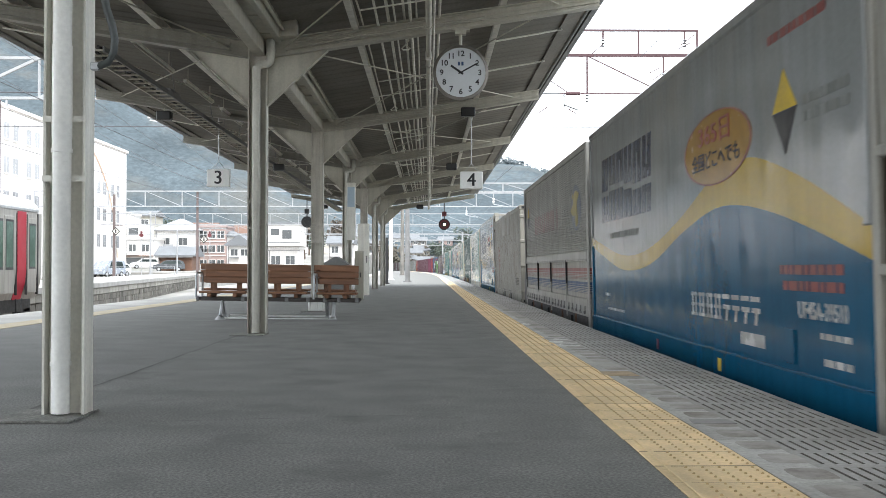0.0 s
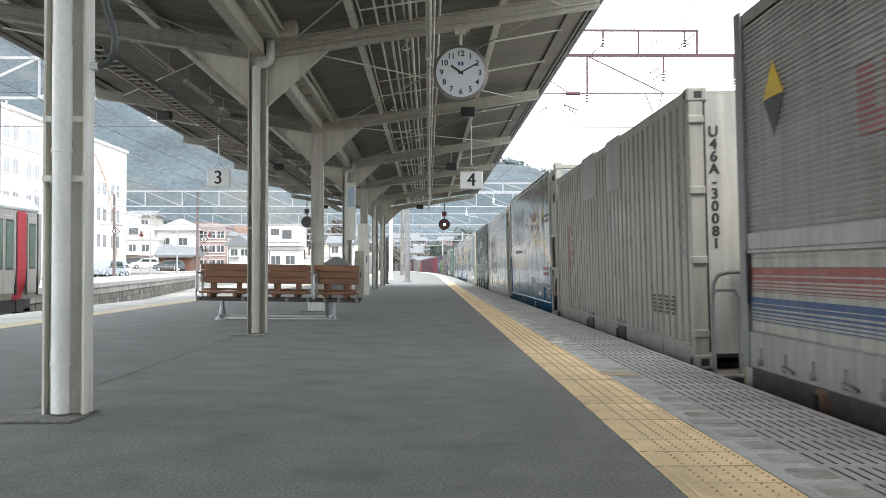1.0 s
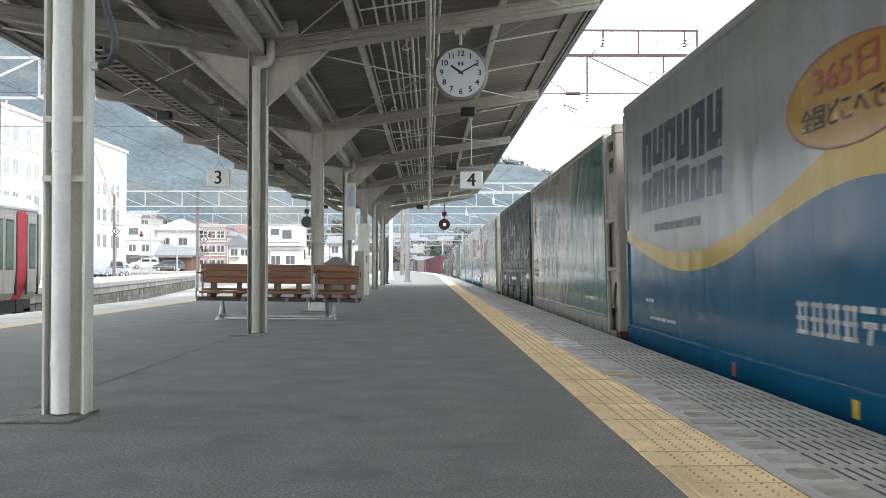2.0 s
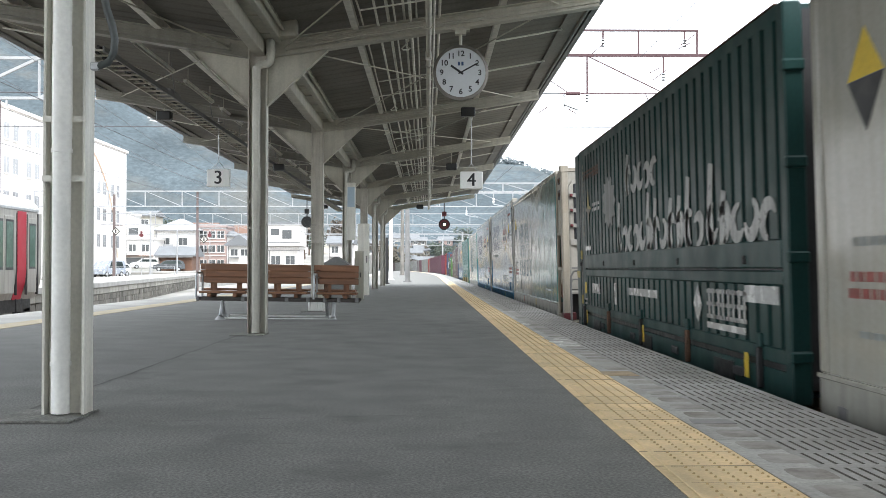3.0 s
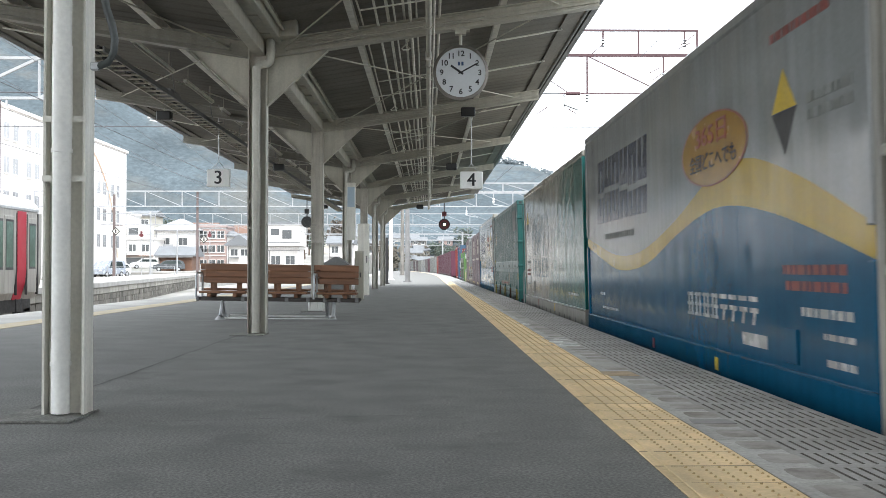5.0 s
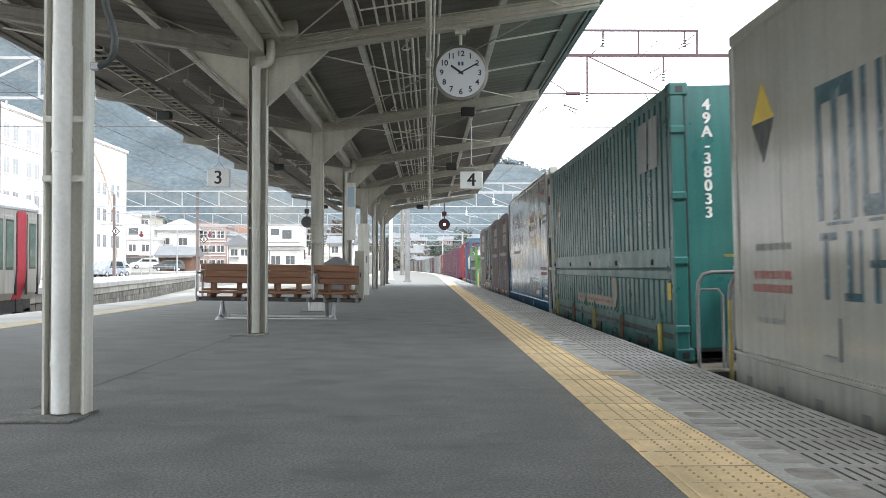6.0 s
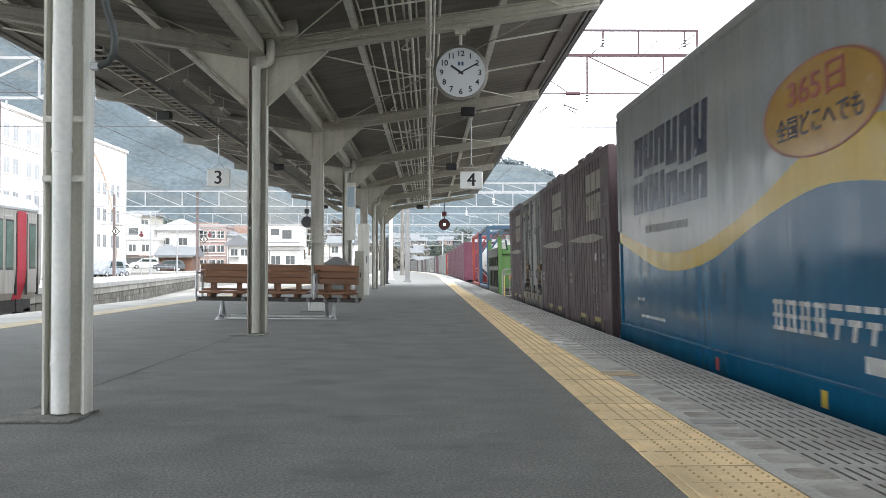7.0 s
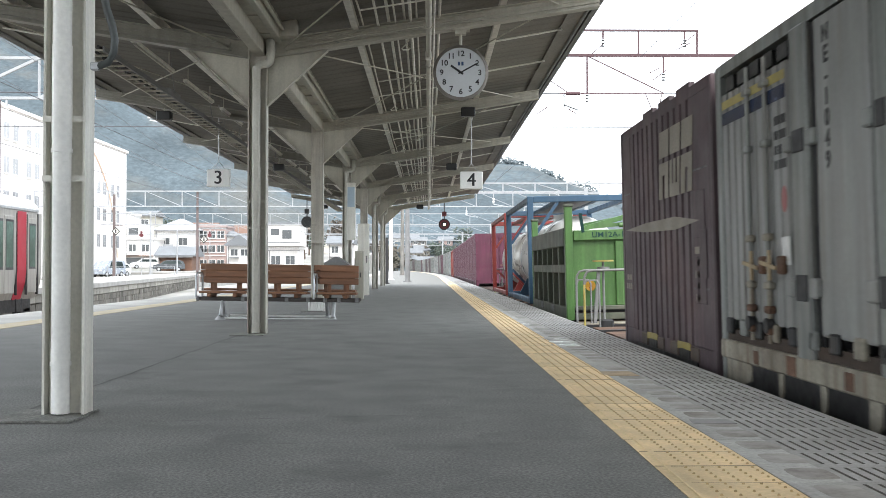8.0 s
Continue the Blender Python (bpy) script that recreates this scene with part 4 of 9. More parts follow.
def rect(y0, y1, z0, z1, lean=0.0):
    return [(y0, z0), (y1, z0), (y1 + lean, z1), (y0 + lean, z1)]


def comb(y, w, z0, z1, teeth=2, up=True, lean=0.0, t=0.35, g=0.55):
    """One plain block with slits, like the mass of a printed character; y is its far edge."""
    pts = []
    n = teeth
    p = w / (n + (n - 1) * g)
    gap = p * g
    zm = z0 + (z1 - z0) * t
    lo, hi = (z1, z0) if up else (z0, z1)
    zb = z1 - (z1 - z0) * t if up else zm
    a = y
    pts.append((a, lo))
    for i in range(n):
        pts += [(a, hi), (a - p, hi)]
        if i < n - 1:
            pts += [(a - p, zb), (a - p - gap, zb)]
        a -= p + gap
    pts.append((y - w, lo))
    return [(q + lean * (r - z0) / (z1 - z0), r) for q, r in pts]


def mass(y, w, z0, z1, dense):
    """Plain bars that fill the cell of one printed character; y is its far edge."""
    h, a = z1 - z0, y - w
    if dense:
        return [rect(a, y, z0 + h * f, z0 + h * (f + 0.13)) for f in (0.0, 0.42, 0.84)] + [rect(a + w * f, a + w * (f + 0.2), z0, z1) for f in (0.1, 0.62)]
    return [rect(a + w * 0.1, y, z0 + h * 0.82, z1), rect(a + w * 0.05, y - w * 0.1, z0 + h * 0.42, z0 + h * 0.6), rect(a + w * 0.42, a + w * 0.66, z0, z0 + h * 0.5, -w * 0.14)]


def strokes(c, shapes, material, x, name="letter_shape"):
    """Each plain printed shape as a part of its own."""
    for o in shapes:
        bm = bmesh.new()
        slats(bm, [o], x)
        part(name, bm, material, c)


def mark(c, y, z, x, s=1.0):
    """Yellow over black warning diamond."""
    for nm, m, o in (("warning_mark", M_YELLOWP, [(y - 0.23 * s, z), (y + 0.23 * s, z), (y, z + 0.26 * s)]), ("warning_mark", M_BLACKP, [(y - 0.23 * s, z - 0.005), (y, z - 0.28 * s), (y + 0.23 * s, z - 0.005)])):
        bm = bmesh.new()
        slats(bm, [o], x)
        part(nm, bm, m, c)


def small_print(c, y0, y1, z0, z1, rows, material, x, seed=0):
    """Unreadable small writing as broken bars."""
    r = random.Random(seed)
    bm = bmesh.new()
    h = (z1 - z0) / rows
    for i in range(rows):
        y = y0
        while y < y1 - 0.03:
            w = min(r.uniform(0.05, 0.16), y1 - y)
            slats(bm, [rect(y, y + w, z0 + h * i + h * 0.2, z0 + h * i + h * 0.8)], x)
            y += w + 0.03
    tagged(part("small_print", bm, material, c), kind="stuff")


def locks(c, L, ys, material=DARK):
    for y in ys:
        bm = bmesh.new()
        box(bm, -0.03, 0.03, y, y + 0.1, -0.16, 0.06)
        part("twist_lock", bm, material, c)


WAVE_LO = [(0.0, 0.840), (0.9, 1.040), (1.6, 1.170), (2.35, 1.260), (3.05, 1.265), (4.15, 1.105), (5.28, 0.875), (6.2, 0.785), (7.2, 0.790), (8.2, 0.920), (9.35, 1.100)]
WAVE_HI = [(0.0, 1.020), (0.75, 1.275), (1.3, 1.430), (1.95, 1.570), (2.4, 1.585), (3.05, 1.515), (4.15, 1.250), (5.28, 1.040), (6.2, 0.950), (7.2, 0.960), (8.2, 1.070), (9.35, 1.220)]


def unit_end(c, L, H, wd, post_m):
    """Cooling-unit end nearest y = 0: end posts, a shallow panelled bay beside them, the unit with its barred grille."""
    pw = 0.12
    for x0 in (0.0, CW - pw):
        bm = bmesh.new()
        bbox(bm, x0, x0 + pw, 0.0, 0.17, -0.066, H, 0.018)
        part("end_post", bm, post_m, c, "heavy steel end post")
        bm = bmesh.new()
        bbox(bm, x0 - 0.012, x0 + pw + 0.01, -0.012, 0.2, H - 0.11, H + 0.01, 0.012)
        part("corner_casting", bm, post_m, c)
    bm = bmesh.new()
    bbox(bm, pw, CW - pw, 0.0, 0.12, H - 0.1, H - 0.03, 0.01)
    part("head_beam", bm, post_m, c)
    bm = bmesh.new()
    bbox(bm, -0.006, 0.2, -0.02, 0.24, -0.068, 0.05, 0.01)
    part("post_foot", bm, M_HOOD, c, "dark red post foot")
    # panelled bay between the post and the body
    for za, zb, x, m in ((1.42, H - 0.07, 0.03, post_m), (0.82, 1.36, 0.07, M_TAN), (0.3, 0.76, 0.05, post_m), (0.02, 0.3, 0.1, M_GRIME)):
        bm = bmesh.new()
        box(bm, x, 0.14, 0.17, wd, za, zb)
        part("bay_panel", bm, m, c, "tan bay panel" if m is M_TAN else "")
    for z, h in ((0.76, 0.06), (1.36, 0.06), (-0.06, 0.08)):
        bm = bmesh.new()
        bbox(bm, 0.008, 0.12, 0.17, wd, z, z + h, 0.01)
        part("bay_beam", bm, post_m, c)
    bm = bmesh.new()
    bbox(bm, 0.006, 0.05, wd - 0.08, wd, -0.06, H - 0.05, 0.008)
    part("bay_jamb", bm, post_m, c)
    for z, h in ((1.98, 0.16), (H - 0.28, 0.11)):
        bm = bmesh.new()
        bbox(bm, 0.01, 0.032, 0.26, 0.26 + min(0.3, wd * 0.4), z, z + h, 0.006)
        part("bay_slot", bm, DARK, c)
        bm = bmesh.new()
        rod(bm, (0.012, 0.34, z + h * 0.5), (-0.01, 0.34, z + h * 0.5), 0.035, 10)
        part("bay_fitting", bm, RUST, c, "rusty pipe fitting")
    for k in range(7):
        bm = bmesh.new()
        bbox(bm, -0.002, 0.03, 0.2, 0.23, 0.9 + k * 0.13, 0.96 + k * 0.13, 0.004)
        part("bay_step", bm, post_m, c)
    bm = bmesh.new()
    pipe(bm, [(0.05, wd * 0.5, 0.62), (0.03, wd * 0.52, 0.5), (0.03, wd * 0.6, 0.36), (0.06, wd * 0.55, 0.26)], 0.018, 8)
    part("drain_hose", bm, RUST, c)
    bm = bmesh.new()
    box(bm, 0.14, CW - 0.14, 0.2, wd, -0.06, 0.42)
    part("machinery_bay", bm, BLACK, c)
    # the unit
    bm = bmesh.new()
    out = [(pw + 0.01, 0.4), (pw + 0.01, H - 0.36), (0.2, H - 0.24), (0.42, H - 0.14), (CW - 0.42, H - 0.14), (CW - 0.2, H - 0.24), (CW - pw - 0.01, H - 0.36), (CW - pw - 0.01, 0.4)]
    poly(bm, [(a, 0.06, b) for a, b in out], (0, 0.16, 0))
    part("cooling_unit", bm, M_UNIT, c, "off-white cooling unit")
    bm = bmesh.new()
    bbox(bm, 0.21, CW - 0.21, 0.035, 0.061, 1.28, H - 0.3, 0.012)
    part("grille", bm, M_GRILLE, c, "black air grille")
    for z, h in ((1.19, 0.1), (1.49, 0.065), (1.745, 0.065), (2.0, 0.065)):
        bm = bmesh.new()
        prev = None
        for i in range(17):
            k = i / 16
            xx = 0.15 + (CW - 0.3) * k
            d = 0.04 - 0.07 * math.sin(math.pi * k) ** 0.5
            q = z - 0.06 * math.sin(math.pi * k) ** 0.8
            row = [bm.verts.new((xx, d, q)), bm.verts.new((xx, d, q + h)), bm.verts.new((xx, d + 0.04, q + h)), bm.verts.new((xx, d + 0.04, q))]
            if prev:
                for e in range(4):
                    bm.faces.new((prev[e], prev[(e + 1) % 4], row[(e + 1) % 4], row[e]))
            prev = row
        part("grille_bar", bm, M_VENT, c, "curved grey grille bar")
        if h < 0.08:
            for xx in (0.145, CW - 0.195):
                bm = bmesh.new()
                bbox(bm, xx, xx + 0.05, 0.005, 0.05, z - 0.002, z + 0.05, 0.012)
                part("end_lamp", bm, M_HOOD, c, "small dark red lamp")
    bm = bmesh.new()
    bbox(bm, 0.15, 0.46, 0.052, 0.061, 0.78, 0.815, 0.002)
    part("name_strip", bm, FASCIA, c)
    bm = bmesh.new()
    box(bm, 0.135, CW - 0.135, 0.054, 0.061, 0.43, 0.442)
    part("seam_strip", bm, BLACK, c)
    bm = bmesh.new()
    bbox(bm, 0.14, CW - 0.14, 0.03, 0.07, 0.36, 0.41, 0.01)
    part("lower_lip", bm, M_UNIT, c)
    for z in (0.47, 1.06):
        bm = bmesh.new()
        rod(bm, (0.62, 0.05, z), (0.62, 0.061, z), 0.02, 8)
        part("catch", bm, DARK, c)


def wave_container(s, L, unit=1.1, number=""):
    """White, yellow and blue reefer with a wave band; its cooling unit stands at the near end."""
    H = 2.64
    c = thing("reefer_container", "white and blue refrigerated container with a yellow wave band", "container", on_line(s, 0), group="wave containers")
    u = unit
    B = L - u
    k = B / 9.35
    bottom, top, x = 0.16, H - 0.1, 0.012
    ys = steps(0.0, 9.35, 44)
    lo = lambda y: curve_at(WAVE_LO, y)
    hi = lambda y: curve_at(WAVE_HI, y)
    for nm, m, f, g, lab in (("lower_panel", C_BLUE, lambda y: bottom, lo, "deep blue lower panel"), ("wave_band", C_YELLOW, lo, hi, "yellow wave band"), ("upper_panel", C_WHITE, hi, lambda y: top, "grey-white upper panel")):
        bm = bmesh.new()
        prev = None
        for y in ys:
            row = (bm.verts.new((x, u + y * k, f(y))), bm.verts.new((x, u + y * k, g(y))))
            if prev:
                bm.faces.new((prev[0], row[0], row[1], prev[1]))
            prev = row
        part(nm, bm, m, c, lab)
    bm = bmesh.new()
    bbox(bm, -0.012, 0.1, u, L, -0.066, 0.16, 0.012)
    part("bottom_rail", bm, C_BLUE, c, "blue bottom rail")
    bm = bmesh.new()
    bbox(bm, 0.0, 0.1, u, L, H - 0.1, H, 0.02)
    part("top_rail", bm, C_WHITE, c)
    for y0 in (u, L - 0.09):
        bm = bmesh.new()
        bbox(bm, -0.006, 0.1, y0, y0 + 0.09, 0.16, curve_at(WAVE_LO, 0 if y0 == u else 9.35), 0.01)
        part("edge_post", bm, C_BLUE, c)
        bm = bmesh.new()
        bbox(bm, -0.006, 0.1, y0, y0 + 0.09, curve_at(WAVE_HI, 0 if y0 == u else 9.35), H - 0.1, 0.01)
        part("edge_post", bm, C_WHITE, c)
    bm = bmesh.new()
    box(bm, 0.1, CW - 0.1, u, u + 0.05, 0.1, H - 0.05)
    part("end_wall", bm, C_WHITE, c)
    bm = bmesh.new()
    box(bm, 0.1, CW - 0.1, L - 0.06, L - 0.02, 0.1, H - 0.05)
    part("end_wall", bm, C_WHITE, c)
    bm = bmesh.new()
    box(bm, 0.05, CW, u, L - 0.01, H - 0.05, H - 0.015)
    box(bm, CW - 0.05, CW, u, L - 0.01, 0.0, H - 0.05)
    part("roof", bm, C_WHITE, c)
    unit_end(c, L, H, u, M_UNIT)
    # name panel: heavy leaning navy blocks cut by a pale sweep
    wd = 3.1 * k / 6
    for i in range(6):
        y = u + 8.45 * k - i * wd
        zc = 1.74 + 0.05 * math.sin(i * 1.1)
        strokes(c, [comb(y - 0.05, wd * 0.84, zc + 0.035, 2.18, 2, i % 2 == 0, -0.06, 0.3), comb(y, wd * 0.84, 1.38, zc - 0.035, 2, i % 2 == 1, -0.05, 0.3)], M_NAVY, x, "name_block")
    small_print(c, u + 6.1 * k, u + 7.95 * k, 1.14, 1.26, 1, C_GREY, x, 3)
    # oval badge
    cy, cz, ry, rz, n = u + 2.95 * k, 1.745, 0.98, 0.29, 40
    bm = bmesh.new()
    slats(bm, [[(cy + ry * math.cos(2 * math.pi * i / n), cz + rz * math.sin(2 * math.pi * i / n)) for i in range(n)]], x, 0.003)
    part("oval_badge", bm, M_ORANGE, c, "orange oval badge")
    bm = bmesh.new()
    ring = [[bm.verts.new((x - 0.004, cy + q * ry * math.cos(2 * math.pi * i / n), cz + q * rz * math.sin(2 * math.pi * i / n))) for i in range(n)] for q in (0.96, 1.0)]
    for i in range(n):
        bm.faces.new((ring[0][i], ring[0][(i + 1) % n], ring[1][(i + 1) % n], ring[1][i]))
    part("badge_rim", bm, M_DIMRED, c)
    face = Matrix(((0, 0, -1, 0), (-1, 0, 0, 0), (0, 1, 0, 0), (0, 0, 0, 1)))
    lettering("slogan", "365日", 0.21, M_REDP, c, Matrix.Translation((x - 0.005, cy, cz + 0.115)) @ face, squash=1.9, bold=0.0012)
    lettering("slogan", "全国どこへでも", 0.155, M_NAVY, c, Matrix.Translation((x - 0.005, cy, cz - 0.09)) @ face, squash=1.3, bold=0.001)
    mark(c, u + 1.285 * k, 1.80, x)
    small_print(c, u + 0.25, u + 0.95, 1.66, 1.86, 2, C_GREY, x, 5)
    small_print(c, u + 0.55, u + 1.58, 2.24, 2.34, 1, M_DIMRED, x, 6)
    wd = 1.97 * k / 8
    for i in range(8):
        y = u + 3.83 * k - i * wd
        strokes(c, mass(y, wd * (0.8 if i < 4 else 0.86), 0.4, 0.6, i < 4), M_WHITEP, x, "name_block")
    bm = bmesh.new()
    slats(bm, [rect(u + 1.82, u + 2.38, 0.25, 0.34)], x)
    part("label_plate", bm, M_WHITEP, c)
    small_print(c, u + 0.4, u + 1.45, 0.64, 0.84, 2, M_DIMRED, x, 8)
    if number:
        lettering("number_line", number, 0.14, M_WHITEP, c, Matrix.Translation((x - 0.003, u + 0.74, 0.54)) @ face, bold=0.003)
    else:
        small_print(c, u + 0.33, u + 1.13, 0.49, 0.58, 1, M_WHITEP, x, 9)
    small_print(c, u + 0.31, u + 0.77, 0.375, 0.435, 1, M_WHITEP, x, 10)
    small_print(c, u + 0.3, u + 0.75, 0.22, 0.29, 1, M_WHITEP, x, 11)
    small_print(c, L - 1.35, L - 1.0, 0.44, 0.5, 1, M_WHITEP, x, 12)
    small_print(c, L - 2.3, L - 1.15, 0.27, 0.32, 1, M_WHITEP, x, 13)
    for i in range(1, 8):
        y = u + B * i / 8
        bm = bmesh.new()
        slats(bm, [rect(y, y + 0.01, bottom, curve_at(WAVE_LO, 9.35 * i / 8))], x + 0.001, 0.002)
        part("panel_seam", bm, C_BLUE, c)
        bm = bmesh.new()
        slats(bm, [rect(y, y + 0.01, curve_at(WAVE_HI, 9.35 * i / 8), top)], x + 0.001, 0.002)
        part("panel_seam", bm, C_WHITE, c)
    bm = bmesh.new()
    bbox(bm, -0.004, 0.014, u + 1.2, u + 1.42, 0.2, 0.42, 0.004)
    part("hatch", bm, C_BLUE, c)
    for y, m in ((u + 2.85 * k, M_YELLOWP), (u + 5.1 * k, M_REDP)):
        bm = bmesh.new()
        slats(bm, [rect(y, y + 0.09, 0.0, 0.1)], -0.012)
        part("handling_mark", bm, m, c)
    MOVERS.append((c, s, DECK))


def sweep_container(s, L, unit):
    """White refrigerated container that turns teal towards one end behind slanted stripes."""
    H = 2.52
    c = thing("reefer_container", "white and teal refrigerated container with slanted stripes", "container", on_line(s, 0), group="teal-striped containers")
    u = unit
    x, z0, z1 = 0.012, 0.2, H - 0.1
    zz = (z0, z1)
    run = -2.4

    def panel(nm, m, a, b, lab=""):
        """A side panel between two edges, each given at its foot and at its head."""
        bm = bmesh.new()
        slats(bm, [[(a[0], z0), (b[0], z0), (b[1], z1), (a[1], z1)]], x + 0.004, 0.004)
        part(nm, bm, m, c, lab)
    edges = [(u, u)] + [(L - q, L - q + run) for q in (6.1, 5.98, 5.45, 5.28, 4.9, 4.68, 4.54)] + [(L, L)]
    for i, (a, b) in enumerate(zip(edges, edges[1:])):
        panel("side_panel", C_TEAL if i % 2 == 0 and i < 7 else C_IVORY, a, b, "teal panel" if i == 0 else "")
    bm = bmesh.new()
    bbox(bm, -0.012, 0.1, u, L, -0.066, 0.2, 0.012)
    part("bottom_rail", bm, C_CREAM, c)
    bm = bmesh.new()
    bbox(bm, 0.0, 0.1, u, L, H - 0.1, H, 0.02)
    part("top_rail", bm, C_IVORY, c)
    for y0 in (u, L - 0.1):
        bm = bmesh.new()
        bbox(bm, -0.006, 0.1, y0, y0 + 0.1, 0.2, H - 0.1, 0.01)
        part("edge_post", bm, C_TEAL if y0 == u else C_IVORY, c)
    plain = bmesh.new()
    box(plain, 0.05, CW, u, L - 0.01, H - 0.05, H - 0.015)
    box(plain, CW - 0.05, CW, u, L - 0.01, 0.0, H - 0.05)
    part("roof", plain, C_IVORY, c)
    for y0 in (u, L - 0.06):
        bm = bmesh.new()
        box(bm, 0.1, CW - 0.1, y0 + 0.01, y0 + 0.05, 0.1, H - 0.05)
        part("end_wall", bm, C_IVORY, c)
    for k in range(1, 9):
        y = u + (L - u) * k / 9
        bm = bmesh.new()
        slats(bm, [rect(y, y + 0.012, z0, z1)], x + 0.002, 0.005)
        part("panel_seam", bm, C_IVORY, c)
    bm = bmesh.new()
    bbox(bm, -0.026, 0.0, u, L, 0.17, 0.2, 0.006)
    part("rail_lip", bm, C_IVORY, c)
    for k in range(14):
        y = u + 0.3 + k * (L - u - 0.7) / 13
        bm = bmesh.new()
        bbox(bm, -0.015, 0.0, y, y + 0.12, -0.03, 0.04, 0.002)
        part("drain_slot", bm, FASCIA, c)
    bm = bmesh.new()
    box(bm, -0.004, 0.012, L - 2.0, L - 1.76, 0.28, 0.3)
    box(bm, -0.004, 0.012, L - 2.0, L - 1.98, 0.3, 0.52)
    part("door_catch", bm, FASCIA, c)
    if u:
        unit_end(c, L, H, u, M_POST)
        f = Matrix(((1, 0, 0, 0), (0, 0, -1, 0), (0, 1, 0, 0), (0, 0, 0, 1)))
        lettering("figure", "4.6", 0.125, M_BLACKP, c, Matrix.Translation((0.4, 0.052, 0.5)) @ f, bold=0.001)
    # two rows of plain letter masses
    y = L - 1.7
    z0n, z1n = 1.07, 1.85
    for w, sh in ((0.62, 0), (0.3, 1), (0.6, 2), (0.66, 3), (0.82, 4)):
        if sh == 4:
            n = 28
            cy, cz = y - w / 2, (z0n + z1n) / 2
            bm = bmesh.new()
            ring = [[bm.verts.new((x - 0.003, cy + q * w / 2 * math.cos(2 * math.pi * i / n), cz + (q + 0.06) * (z1n - z0n) / 2 * math.sin(2 * math.pi * i / n))) for i in range(n)] for q in (0.74, 1.0)]
            for i in range(n):
                bm.faces.new((ring[0][i], ring[0][(i + 1) % n], ring[1][(i + 1) % n], ring[1][i]))
            part("name_block", bm, M_TEALP, c)
        else:
            strokes(c, [comb(y, w * 0.9, z0n, z1n, 3 if sh != 1 else 2, sh % 2 == 0, 0.0, 0.14, 1.9), rect(y - w * 0.8, y - w * 0.2, z0n - 0.03, z0n - 0.012)], M_TEALP, x, "name_block")
        y -= w + 0.03
    for i in range(9):
        y = L - 1.72 - i * 0.345
        strokes(c, [rect(y - 0.12, y - 0.05, 0.62, 1.0), rect(y - 0.24, y, (0.955, 0.62, 0.8)[i % 3], (1.0, 0.665, 0.84)[i % 3])] + ([rect(y - 0.25, y - 0.22, 0.62, 1.0)] if i % 2 else []), M_TEALP, x, "name_block")
    mark(c, L - 0.72, 1.79, x)
    small_print(c, L - 1.2, L - 0.5, 0.9, 0.98, 1, C_GREY, x, 3)
    small_print(c, L - 1.2, L - 0.4, 0.62, 0.8, 2, M_DIMRED, x, 4)
    small_print(c, L - 1.0, L - 0.5, 0.42, 0.48, 1, C_GREY, x, 5)
    small_print(c, u + 0.8, u + 2.0, 0.36, 0.42, 1, M_WHITEP, x, 6)
    for y, m in ((L - 3.0, M_REDP), (u + 3.7, M_YELLOWP)):
        bm = bmesh.new()
        slats(bm, [rect(y, y + 0.1, 0.03, 0.17)], -0.012)
        part("handling_mark", bm, m, c)
    MOVERS.append((c, s, DECK))


